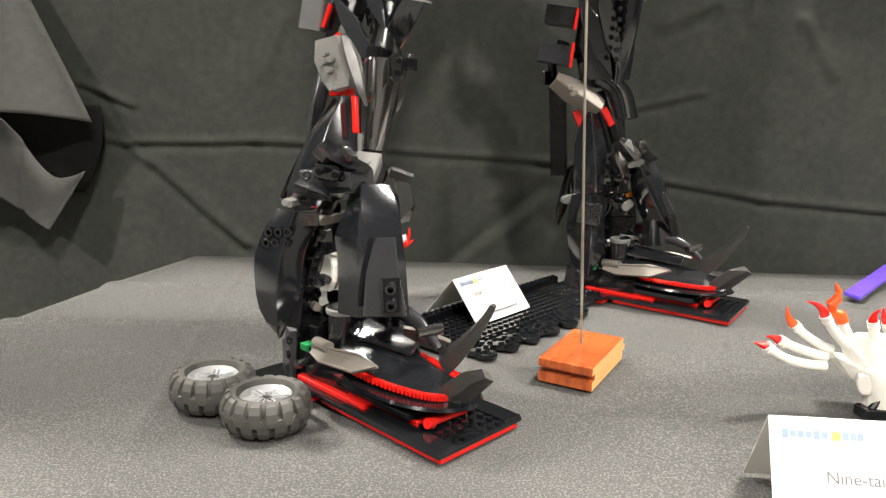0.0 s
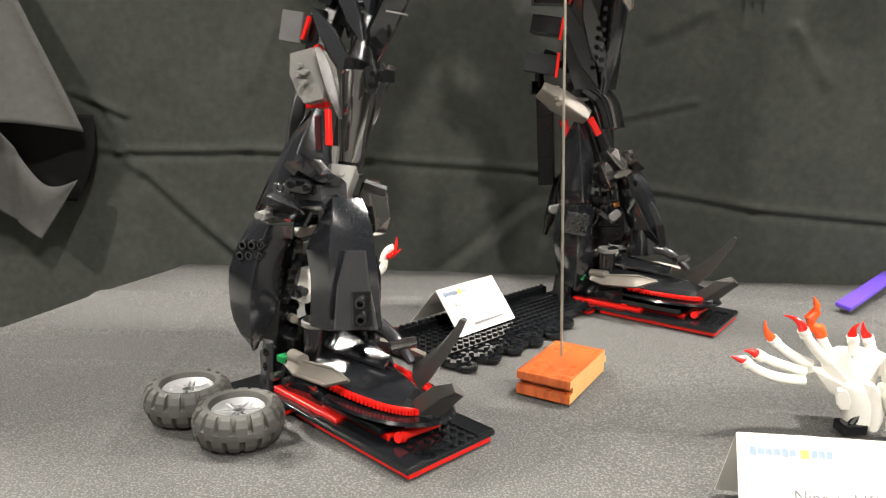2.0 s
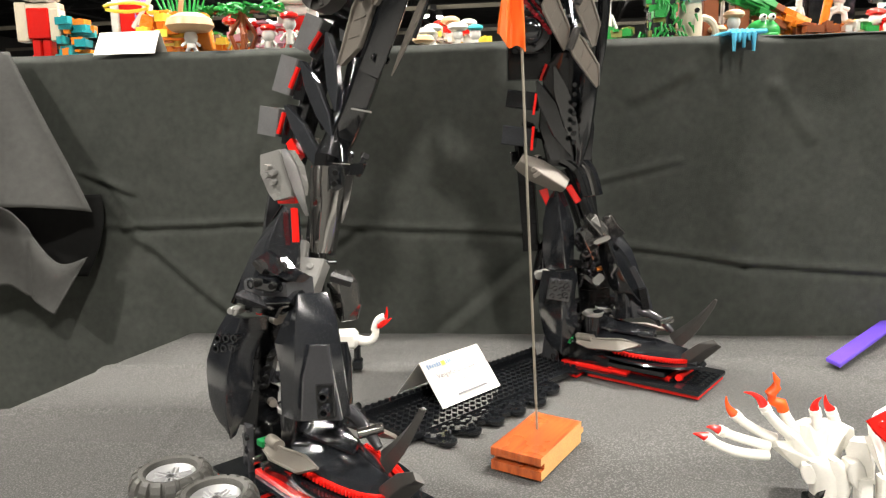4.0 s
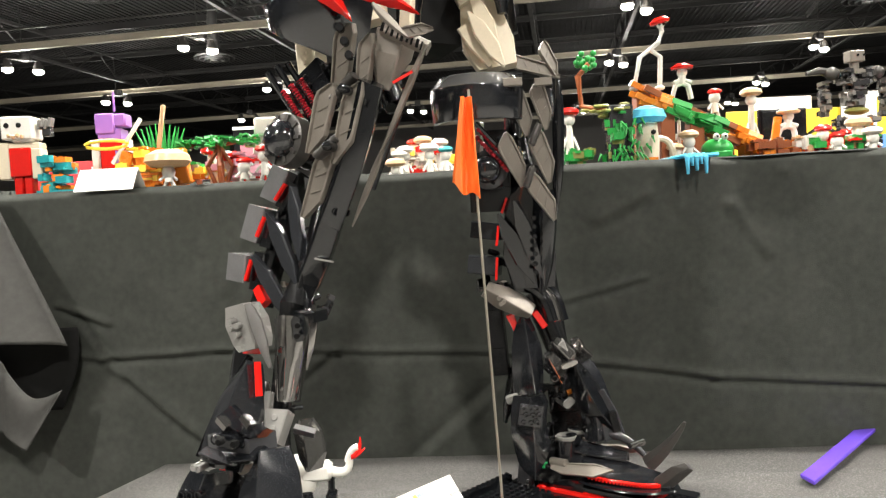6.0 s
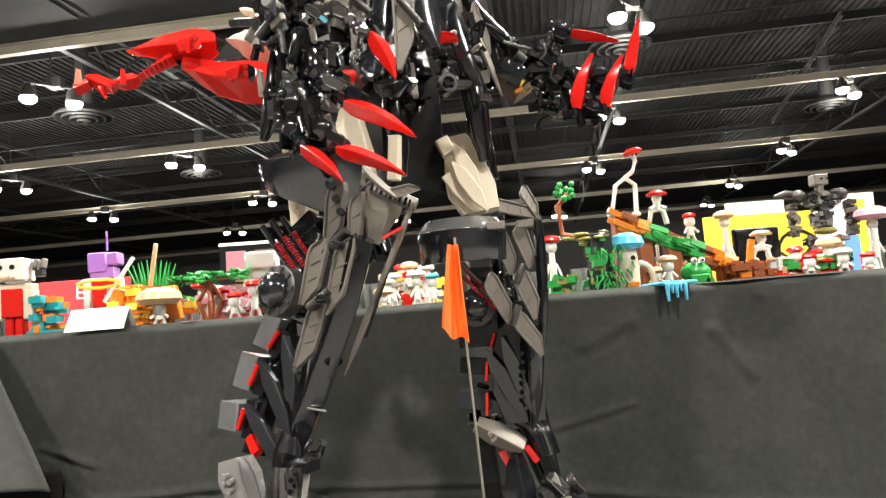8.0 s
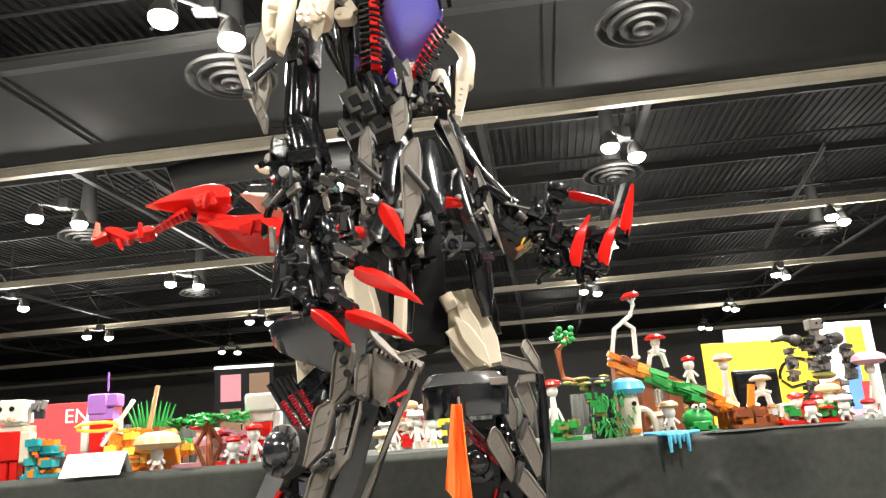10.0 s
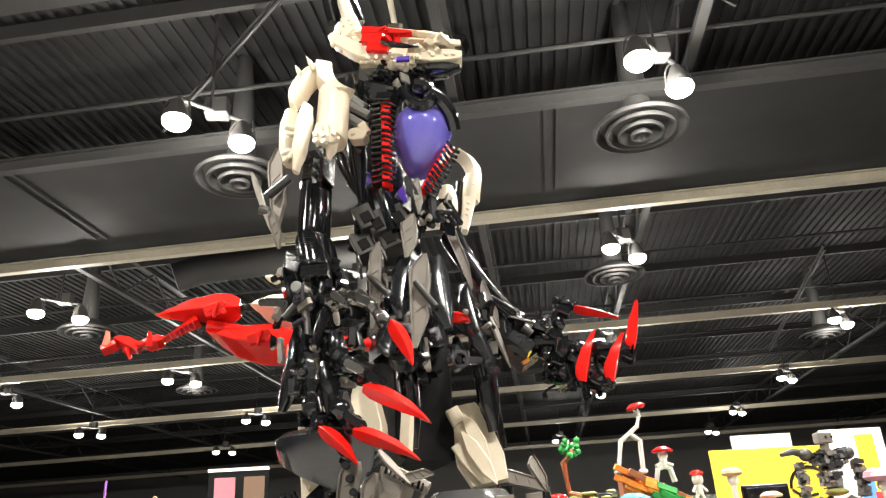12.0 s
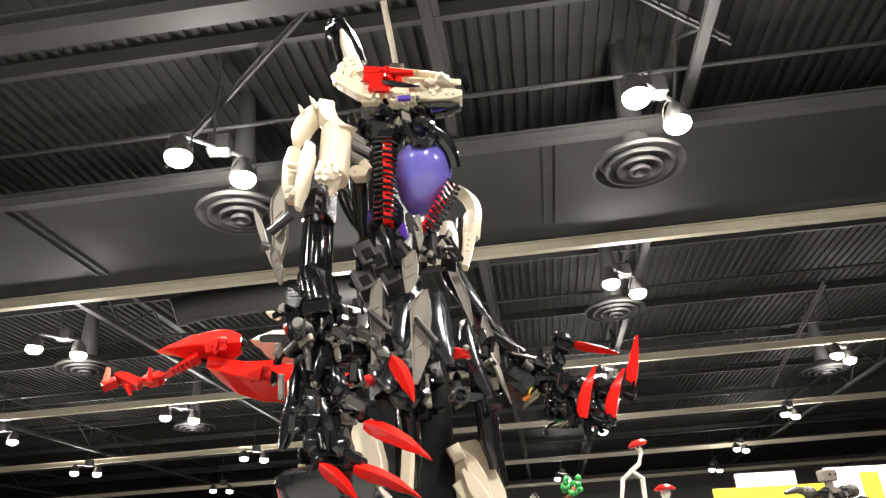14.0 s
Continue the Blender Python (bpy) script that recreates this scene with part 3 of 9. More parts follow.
def section(kind, l, r, h):
    c = min(0.0012, h * 0.25, (l + r) * 0.12)
    if kind == "round":
        m, a = (r - l) / 2, (l + r) / 2
        return [(m + a * math.cos(2 * math.pi * i / 18), -h / 2 + h / 2 * math.sin(2 * math.pi * i / 18)) for i in range(18)]
    if kind == "ridge":
        m = (r - l) / 2
        q = (l + r) / 2
        return [(-l, -h * 0.55), (-l + q * 0.06, -h * 0.48), (m - q * 0.10, h * 0.12), (m + q * 0.02, h * 0.12), (r - q * 0.06, -h * 0.48), (r, -h * 0.55), (r, -h * 0.7), (m, -h), (-l, -h * 0.7)]
    if kind == "keel":                                     # two broad faces meeting on the axis
        return [(-l, -h * 0.62), (-l * 0.5, -h * 0.24), (-0.0006, 0), (0.0006, 0), (r * 0.5, -h * 0.20), (r, -h * 0.52), (r, -h * 0.68), (0, -h * 0.3), (-l, -h * 0.78)]
    if kind == "dome":
        m, a = (r - l) / 2, (l + r) / 2
        return [(m - a * math.cos(math.pi * i / 8), -h * 0.6 + h * 0.72 * math.sin(math.pi * i / 8)) for i in range(9)] + [(r * 0.96 + m * 0.04, -h * 0.75), (m, -h), (-l * 0.96 + m * 0.04, -h * 0.75)]
    if kind == "rim":
        e = (l + r) * 0.11
        return [(-l, -h * 0.2), (-l + e * 0.3, 0), (-l + e, 0), (-l + e * 1.3, -h * 0.45), (r - e * 1.3, -h * 0.45), (r - e, 0), (r - e * 0.3, 0), (r, -h * 0.2), (r, -h), (-l, -h)]
    return [(-l + c, 0), (r - c, 0), (r, -c), (r, -h + c), (r - c, -h), (-l + c, -h), (-l, -h + c), (-l, -c)]


def piece(parent, name, mat, a, b, width, thick, shape, kind, facing, bs=0.0, bn=0.0):
    """A moulded piece along a line from a to b: named outline, named section, flat side towards facing; bs bends it sideways, bn outwards."""
    a, b = Vector(a) - FEET, Vector(b) - FEET
    d = (b - a)
    ax = d.normalized()
    nn = facing - facing.dot(ax) * ax
    nn.normalize()
    sd = ax.cross(nn)
    if kind == "ridge" and not bn and mat in (BLACK, SATIN, CREAM, RED, DKGREY) and shape in BOWED:
        bn = 0.045 * d.length                             # moulded panels bow outwards a little
    if kind == "ridge" and mat in (BLACK, SATIN, CREAM, RED) and shape in DOMED:
        kind = "dome"
    bm, rings = bmesh.new(), []
    for s, l, r in profile(shape, bs or bn):
        fat = thick * (0.35 + 0.65 * min(1.0, max(l + r, 0.1) / 2)) if shape in SMOOTH else thick
        o = a + d * s + sd * (bs * 4 * s * (1 - s)) + nn * (bn * 4 * s * (1 - s))
        rings.append([bm.verts.new(o + sd * x + nn * y) for x, y in section(kind, l * width / 2, r * width / 2, fat)])
    n = len(rings[0])
    for p, q in zip(rings, rings[1:]):
        for k in range(n):
            bm.faces.new((p[k], p[(k + 1) % n], q[(k + 1) % n], q[k]))
    bm.faces.new(rings[0]); bm.faces.new(rings[-1])
    if thick > 0.003 and name not in ("cream_panel", "face_stripe", "foot_wing", "cheek", "spine_box", "skull", "red_edge", "red_spine", "armour_plate", "toe_fin", "toe_cap", "hip_band", "calf_shell", "shin_armour", "heel_armour", "knee_cap", "thigh_plate"):
        details(parent, mat, a, d, ax, sd, nn, width, thick, shape, kind)
    ob = part(name, bm, mat, parent, smooth=kind in ("round", "dome", "keel") or shape in SMOOTH or bool(bn))
    if kind == "keel":
        ob.data.set_sharp_from_angle(angle=radians(13))
    return ob


RING = bpy.data.meshes.new("pin_hole")
bm = bmesh.new(); lathe(bm, [(0.0034, -0.002), (0.0034, 0.0005), (0.0029, 0.0008), (0.0024, 0.0005), (0.0022, -0.0022), (0, -0.0022)], 14); bm.to_mesh(RING); bm.free()
RING.materials.append(BLACK)
SEAM = bpy.data.meshes.new("seam")
bm = bmesh.new(); box(bm, (0, 0, 0), (1, 1, 1)); bm.to_mesh(SEAM); bm.free()
SEAM.materials.append(INKBLACK)
RIB = SEAM.copy(); RIB.name = "rib"; RIB.materials.clear(); RIB.materials.append(PEARL)
KNOB = {}
for mat_ in (BLACK, GREY, CREAM, RED, DKGREY):
    KNOB[mat_.name] = bpy.data.meshes.new("stud")
    bm = bmesh.new(); lathe(bm, [(0.0024, -0.002), (0.0024, 0.0015), (0.0021, 0.0018), (0, 0.0018)], 12); bm.to_mesh(KNOB[mat_.name]); bm.free()
    KNOB[mat_.name].materials.append(mat_)
DETAIL = random.Random(99)


def details(parent, mat, a, d, ax, sd, nn, width, thick, shape, kind):
    """Seams, pin holes, studs and panel ribs on the face of a larger piece."""
    ln = d.length
    turn = Matrix((sd, ax, nn)).transposed().to_4x4()

    def put(name, mesh, x, s, up, scale=(1, 1, 1), rot=0.0):
        m = Matrix.Translation(a + d * s + sd * x + nn * up) @ turn @ Matrix.Rotation(rot, 4, "Z") @ Matrix.Diagonal((*scale, 1))
        share(name, mesh, m, parent)
    st = SHAPES[shape]

    def span(s):
        for (s0, l0, r0), (s1, l1, r1) in zip(st, st[1:]):
            if s <= s1:
                k = (s - s0) / (s1 - s0)
                return (l0 + (l1 - l0) * k) * width / 2, (r0 + (r1 - r0) * k) * width / 2
        return width / 2, width / 2
    if kind == "rim":
        for s in (0.36, 0.60):
            l, r = span(s)
            put("rib", RIB, (r - l) / 2, s, -thick * 0.35, ((l + r) * 0.60, 0.0006, 0.0010), 0.55)
        return
    if ln < 0.02 or width < 0.013 or kind == "round":
        return
    lift = {"ridge": 0.1 * thick, "dome": 0.1 * thick}.get(kind, 0.0)
    if mat in (BLACK, SATIN, MATT, DKGREY, GUN):
        if kind in ("flat", "box"):
            for s in ((0.5,) if ln < 0.06 else (0.33, 0.68)):
                l, r = span(s)
                put("seam", SEAM, (r - l) / 2, s + DETAIL.uniform(-0.05, 0.05), 0.0, ((l + r) * 0.96, 0.0006, 0.0006))
            n = int(ln / 0.010)
            side = DETAIL.choice((-1, 1))
            for k in range(n if n < 5 else DETAIL.randrange(2, 6)):
                s = (k + 0.7) / (n + 0.4)
                l, r = span(s)
                put("pin_hole", RING, side * min(l, r) * 0.55, s, 0.0)
        else:
            for s in (0.12, 0.88):
                l, r = span(s)
                if l + r > 0.016 and DETAIL.random() < 0.7:
                    put("pin_hole", RING, (r - l) / 2 - 0.0045, s, lift - 0.0035)
                    put("pin_hole", RING, (r - l) / 2 + 0.0045, s, lift - 0.0035)
    elif mat in (GREY, CREAM, RED) and kind in ("flat", "box"):
        n = int(ln * 0.8 / 0.008)
        rows = max(1, int(width * 0.7 / 0.008))
        for k in range(n):
            for j in range(rows):
                s = (k + 0.5 + (ln * 0.2 / 0.016)) * 0.008 / ln
                l, r = span(min(1, s))
                x = (r - l) / 2 + (j - (rows - 1) / 2) * 0.008
                if -l < x - 0.003 and x + 0.003 < r and DETAIL.random() < 0.75:
                    put("stud", KNOB[mat.name], x, s, 0.0)


def bent(parent, name, mat, pts, r):
    """A hose or jointed rod through a few points."""
    pts = [Vector(p) - FEET for p in pts]
    if len(pts) > 2:
        full = []
        for i in range(len(pts) - 1):
            p0, p1, p2, p3 = pts[max(i - 1, 0)], pts[i], pts[i + 1], pts[min(i + 2, len(pts) - 1)]
            for k in range(5):
                t = k / 5
                full.append(0.5 * (2 * p1 + (p2 - p0) * t + (2 * p0 - 5 * p1 + 4 * p2 - p3) * t * t + (3 * p1 - p0 - 3 * p2 + p3) * t ** 3))
        pts = full + [pts[-1]]
    bm = bmesh.new()
    if name == "ribbed_sleeve":
        pts = [pts[0].lerp(pts[-1], k / 24) for k in range(25)]
        rs = [r * (0.75 + 0.35 * (k % 2)) for k in range(25)]
    elif name == "finger":
        rs = [r * (1.15 if k % 4 in (0, 1) else 0.7) for k in range(len(pts))]
    else:
        rs = r
    tube(bm, pts, rs, 8)
    return part(name, bm, mat, parent, smooth=True)


def arc_band(parent, name, mat, c, r0, r1, h, a0, a1, thick=0.004, rise=0.0):
    """A curved wall round an upright axis at c: radius r0 at its foot, r1 at its top, between two bearings in degrees; its foot rises towards the first."""
    bm, n, rings = bmesh.new(), 18, []
    o = Vector(c) - FEET
    for i in range(n + 1):
        a = radians(a0 + (a1 - a0) * i / n)
        d = Vector((math.cos(a), math.sin(a), 0))
        up = rise * (1 - i / n) ** 1.3
        low = r0 + (r1 - r0) * up / h
        rings.append([bm.verts.new(o + d * (r + e) + Vector((0, 0, z))) for r, z, e in ((low, up, 0), (low + (r1 - low) * 0.06, up + (h - up) * 0.05, 0.0006), (low + (r1 - low) * 0.95, up + (h - up) * 0.95, 0.0006), (r1, h, 0), (r1, h, -thick), (low, up, -thick))])
    for p, q in zip(rings, rings[1:]):
        for k in range(6):
            bm.faces.new((p[k], p[(k + 1) % 6], q[(k + 1) % 6], q[k]))
    bm.faces.new(rings[0]); bm.faces.new(rings[-1])
    return part(name, bm, mat, parent, smooth=True)


def disc(parent, name, mat, c, r, h, facing):
    """A round part: stud, cap, hole or rim, standing h proud along facing."""
    m = Matrix.Translation(Vector(c) - FEET) @ facing.to_track_quat("Z", "Y").to_matrix().to_4x4()
    bm = bmesh.new()
    if name in ("tube_ring", "gear", "hip_disc_rim"):
        lathe(bm, [(r * 0.6, -h), (r, -h), (r, h * 0.4), (r * 0.92, h * 0.5), (r * 0.62, h * 0.5), (r * 0.6, -h)], 18, m)
        if name == "hip_disc_rim":
            for k in range(10):
                box(bm, (0, 0, 0), (0.006, 0.003, h * 0.5), m @ pose(0, 0, 0, 0, 0, 36 * k) @ pose(r * 0.82, 0, h * 0.42))
    elif "cap" in name:
        lathe(bm, [(0, -h), (r, -h), (r, 0), (r * 0.93, h * 0.3), (r * 0.7, h * 0.6), (r * 0.35, h * 0.78), (0, h * 0.82)], 22, m)
    else:
        lathe(bm, [(0, -h), (r, -h), (r, h * 0.4), (r * 0.9, h * 0.5), (0, h * 0.5)], 14, m)
    return part(name, bm, mat, parent, smooth=True)


# small building pieces, made once for each colour and then shared
U = 0.008


def small_pieces():
    kit = {}
    for mat in (BLACK, MATT, DKGREY, PEARL, CHROME, CREAM, RED):
        def add(name, bm, smooth=True):
            me = bpy.data.meshes.new(name)
            bmesh.ops.recalc_face_normals(bm, faces=bm.faces[:])
            bm.to_mesh(me); bm.free()
            me.materials.append(mat)
            for p in me.polygons:
                p.use_smooth = smooth
            if smooth:
                me.set_sharp_from_angle(angle=radians(35))
            kit.setdefault(mat.name, []).append((name, me))
        bm = bmesh.new(); box(bm, (0, 0, 0), (2 * U, U, 1.2 * U), bevel=0.0004)
        for x in (-0.5, 0.5):
            rod(bm, (x * U, 0, 0.6 * U), (x * U, 0, 0.82 * U), 0.0024, sides=10)
        add("brick", bm)
        bm = bmesh.new(); box(bm, (0, 0, 0), (2 * U, 2 * U, 0.4 * U), bevel=0.0004)
        for x in (-0.5, 0.5):
            for y in (-0.5, 0.5):
                rod(bm, (x * U, y * U, 0.2 * U), (x * U, y * U, 0.42 * U), 0.0024, sides=10)
        add("plate", bm)
        for ln in (3, 5):
            bm = bmesh.new(); box(bm, (0, 0, 0), ((ln - 1) * U, 0.9 * U, 0.95 * U), bevel=0.0006)
            for x in (-1, 1):
                rod(bm, (x * (ln - 1) / 2 * U, 0, -0.475 * U), (x * (ln - 1) / 2 * U, 0, 0.475 * U), 0.45 * U, sides=14)
            for k in range(ln):
                x = (k - (ln - 1) / 2) * U
                lathe(bm, [(0.0033, 0.475 * U), (0.0033, 0.52 * U), (0.0024, 0.52 * U), (0.0024, 0.2 * U), (0, 0.2 * U)], 12, Matrix.Translation((x, 0, 0)))
            add("lift_beam", bm)
        bm = bmesh.new(); rod(bm, (0, 0, -U), (0, 0, U), 0.0023, sides=10); rod(bm, (0, 0, -0.1 * U), (0, 0, 0.1 * U), 0.0031, sides=12); rod(bm, (0, 0, 0.85 * U), (0, 0, U), 0.0029, sides=12)
        add("pin", bm)
        bm = bmesh.new(); rod(bm, (0, 0, -0.8 * U), (0, 0, 0.8 * U), 0.46 * U, sides=16); rod(bm, (0, 0, 0.8 * U), (0, 0, 1.1 * U), 0.3 * U, sides=12); rod(bm, (0, 0, -0.2 * U), (0, 0, 0.2 * U), 0.5 * U, sides=16)
        add("connector", bm)
        bm = bmesh.new(); box(bm, (0, 0, 0), (2.4 * U, 1.6 * U, 0.9 * U), bevel=0.0005, taper=0.55)
        add("slope", bm, False)
        bm = bmesh.new(); ball(bm, (0, 0, 0), 0.6 * U, u=12, v=8); rod(bm, (0, 0, 0), (0, 0, 1.6 * U), 0.0021, sides=8); box(bm, (0, 0, 1.8 * U), (U, 0.9 * U, 0.7 * U), bevel=0.0006)
        add("ball_joint", bm)
        bm = bmesh.new(); tube(bm, curve((-1.6 * U, 0, 0), (0, 0, 1.4 * U), (1.6 * U, 0, 0), 8), 0.0018, 8); rod(bm, (-1.6 * U, -0.4 * U, 0), (-1.6 * U, 0.4 * U, 0), 0.0034, sides=10)
        add("curved_link", bm)
    return kit


KIT = small_pieces()


def clutter(parent, c, size, count, seed, mats):
    """Small connectors and bricks packed round a joint."""
    rng = random.Random(seed)
    c = Vector(c) - FEET
    turn = Matrix.Rotation(radians(-48.6), 4, "Z")
    for i in range(count):
        nm, me = rng.choice(KIT[rng.choice(mats).name])
        p = c + Vector([rng.uniform(-0.5, 0.5) * s for s in size]) + Vector((0, 0.012, 0))
        tilt = Euler((rng.choice((0, 90, 180, 270)) * math.pi / 180 + rng.gauss(0, 0.25), rng.choice((0, 90)) * math.pi / 180 + rng.gauss(0, 0.25), rng.choice((0, 90)) * math.pi / 180 + rng.gauss(0, 0.3)))
        share(nm, me, Matrix.Translation(p) @ turn @ tilt.to_matrix().to_4x4() @ Matrix.Scale(rng.uniform(0.75, 1.0), 4), parent)


robot = base("brick_robot", FEET, "tall black brick-built robot model with red claws, standing on the table", "robot model")


def frame_mesh(name, pts, r, label, mat=MATT):
    """The inner frame of a limb, which carries its pieces."""
    bm = bmesh.new()
    tube(bm, [Vector(p) - FEET for p in pts], r, 10)
    return part(name, bm, mat, robot, label, True)


def at(u, v, w):
    return FEET + Vector((0.661 * u + 0.75 * v, -0.75 * u + 0.661 * v, w))


leg_r = frame_mesh("leg", [at(-0.05, -0.18, 0.03), at(-0.06, -0.17, 0.15), at(-0.06, -0.15, 0.25), at(-0.085, -0.095, 0.33), at(-0.04, -0.06, 0.46)], 0.010, "black armoured leg with grey wing plates")
leg_l = frame_mesh("leg", [at(-0.05, 0.22, 0.03), at(-0.07, 0.22, 0.15), at(-0.07, 0.20, 0.25), at(-0.08, 0.16, 0.33), at(-0.04, 0.12, 0.46)], 0.010, "black armoured leg with grey wing plates")
torso = frame_mesh("torso", [at(-0.06, -0.05, 0.46), at(-0.07, 0.02, 0.52), at(-0.09, 0.02, 0.70), at(-0.09, 0.02, 0.86)], 0.016, "black torso with red ribs and a violet core")
arm_r = frame_mesh("arm", [(0.058, 0.735, 1.61), (0.05, 0.72, 1.50), (0.048, 0.705, 1.40), (0.065, 0.685, 1.31)], 0.008, "white-shouldered black arm with red claws")
arm_l = frame_mesh("arm", [(0.216, 0.875, 1.59), (0.202, 0.855, 1.515), (0.230, 0.835, 1.438), (0.266, 0.818, 1.384), (0.285, 0.812, 1.360)], 0.006, "white-shouldered black arm with red claws")
head = frame_mesh("head", [(0.13, 0.75, 1.60), (0.14, 0.745, 1.66)], 0.014, "cream fox-like head with red brow stripes")
tail = frame_mesh("tail", [at(-0.06, 0.0, 0.60), (0.03, 0.88, 1.385), (-0.02, 0.885, 1.395), (-0.10, 0.88, 1.41)], 0.008, "glossy red segmented tail", RED)

# standing leg: lower armour, knee, thigh
piece(leg_r, "heel_armour", SHELL, (-0.037, 0.606, 0.889), (-0.049, 0.598, 0.800), 0.0400, 0.030, "heel", "keel", SF, bs=0.0055, bn=0.006)
for row in range(2):
    for k in range(3):
        disc(leg_r, "tube_ring", BLACK, (-0.0545 + 0.0068 * k - 0.002 * row, 0.607 - 0.003 * k, 0.8745 - 0.0075 * row + 0.0008 * k), 0.0032, 0.0040, S)
    disc(leg_r, "tube_ring", BLACK, (-0.056 + 0.008 * row, 0.608, 0.8575), 0.0022, 0.0036, S)
piece(leg_r, "heel_frame", MATT, (-0.040, 0.650, 0.875), (-0.048, 0.640, 0.792), 0.0180, 0.030, "rect", "box", S)
piece(leg_r, "shin_armour", SHELL, (0.010, 0.576, 0.913), (0.007, 0.566, 0.826), 0.0680, 0.024, "shin", "keel", SF, bn=0.007)
piece(leg_r, "armour_plate", DKGREY, (0.025, 0.561, 0.881), (0.0255, 0.553, 0.831), 0.0290, 0.006, "trim_plate", "flat", SF)
piece(leg_r, "window_tile", MATT, (0.0285, 0.552, 0.8565), (0.0295, 0.548, 0.835), 0.0125, 0.006, "rect", "box", SF)
disc(leg_r, "tube_ring", BLACK, (0.0287, 0.545, 0.8515), 0.0035, 0.0060, SF)
disc(leg_r, "tube_ring", BLACK, (0.0292, 0.543, 0.8415), 0.0035, 0.0060, SF)
piece(leg_r, "side_armour", BLACK, (0.034, 0.620, 0.864), (0.035, 0.610, 0.804), 0.0150, 0.012, "leaf2", "ridge", F)
piece(leg_r, "ankle_wedge", BLACK, (-0.023, 0.600, 0.932), (0.005, 0.580, 0.922), 0.0139, 0.020, "taper", "ridge", S)
piece(leg_r, "ankle_band", BLACK, (-0.037, 0.600, 0.901), (0.006, 0.575, 0.908), 0.0110, 0.018, "rect", "ridge", S)
piece(leg_r, "ankle_block", DKGREY, (-0.033, 0.605, 0.911), (0.002, 0.580, 0.913), 0.0141, 0.026, "rect", "box", S)
piece(leg_r, "slotted_beam", BLACK, (-0.022, 0.585, 0.920), (-0.005, 0.578, 0.918), 0.0102, 0.008, "stadium", "flat", S)
piece(leg_r, "ankle_clip", CHROME, (-0.022, 0.590, 0.933), (-0.015, 0.585, 0.927), 0.0050, 0.008, "rect", "box", S)
piece(leg_r, "ankle_clip", CHROME, (-0.004, 0.585, 0.935), (0.002, 0.580, 0.929), 0.0045, 0.008, "rect", "box", S)
disc(leg_r, "hole", INKBLACK, (-0.017, 0.576, 0.921), 0.0024, 0.0030, S)
disc(leg_r, "hole", INKBLACK, (-0.007, 0.576, 0.919), 0.0024, 0.0030, S)
disc(leg_r, "axle_end", GREY, (-0.041, 0.600, 0.897), 0.0026, 0.0080, S)
disc(leg_r, "axle_end", GREY, (-0.038, 0.600, 0.896), 0.0026, 0.0080, S)
piece(leg_r, "red_pin", RED, (-0.025, 0.600, 0.894), (-0.021, 0.600, 0.893), 0.0032, 0.008, "rect", "round", S)
piece(leg_r, "calf_shell", SHELL, (-0.005, 0.622, 0.968), (-0.028, 0.598, 0.896), 0.0490, 0.030, "calf", "keel", SU2, bs=0.0012, bn=0.003)
piece(leg_r, "calf_rim", BLACK, (-0.013, 0.660, 0.965), (-0.050, 0.630, 0.895), 0.0058, 0.014, "leaf2", "ridge", S)
piece(leg_r, "calf_lining", DKGREY, (-0.023, 0.700, 0.995), (-0.035, 0.680, 0.923), 0.0124, 0.010, "rect", "ridge", S)
piece(leg_r, "red_spine", RED, (0.003, 0.612, 0.968), (0.004, 0.606, 0.944), 0.0032, 0.005, "rect", "box", S)
piece(leg_r, "red_bracket", RED, (-0.016, 0.655, 0.969), (-0.001, 0.645, 0.970), 0.0051, 0.006, "rect", "box", S)
piece(leg_r, "knee_cap", GREY, (-0.0165, 0.642, 1.007), (-0.010, 0.636, 0.972), 0.0275, 0.022, "hexk", "box", S)
disc(leg_r, "stud", GREY, (-0.018, 0.634, 0.996), 0.0023, 0.0040, S)
disc(leg_r, "stud", GREY, (-0.014, 0.634, 0.992), 0.0023, 0.0040, S)
disc(leg_r, "stud", GREY, (-0.019, 0.634, 0.990), 0.0023, 0.0040, S)
disc(leg_r, "stud", GREY, (-0.015, 0.634, 0.985), 0.0023, 0.0040, S)
piece(leg_r, "knee_blade", PEARL_DARK, (-0.006, 0.630, 1.009), (0.011, 0.620, 0.961), 0.0098, 0.012, "leaf", "ridge", S, bs=0.0018)
piece(leg_r, "shin_barrel", CHROME, (0.022, 0.655, 0.995), (0.015, 0.645, 0.929), 0.0300, 0.036, "tapr", "round", SF)
piece(leg_r, "knee_socket", BLACK, (0.031, 0.630, 0.997), (0.033, 0.630, 0.978), 0.0091, 0.014, "stadium", "flat", SF)
disc(leg_r, "hole", INKBLACK, (0.034, 0.620, 0.992), 0.0021, 0.0030, SF)
disc(leg_r, "hole", INKBLACK, (0.033, 0.620, 0.984), 0.0021, 0.0030, SF)
piece(leg_r, "knee_fin", CHROME, (0.039, 0.670, 1.001), (0.032, 0.660, 0.950), 0.0071, 0.008, "leaf", "ridge", S)
piece(leg_r, "shin_block", GREY, (0.013, 0.625, 0.929), (0.010, 0.615, 0.906), 0.0191, 0.028, "taper", "box", SF)
piece(leg_r, "shin_block", GREY, (0.004, 0.630, 0.942), (0.002, 0.625, 0.926), 0.0100, 0.016, "rect", "box", SF)
piece(leg_r, "ankle_guard", CHROME, (0.030, 0.630, 0.918), (0.036, 0.620, 0.881), 0.0222, 0.028, "hex", "ridge", SF)
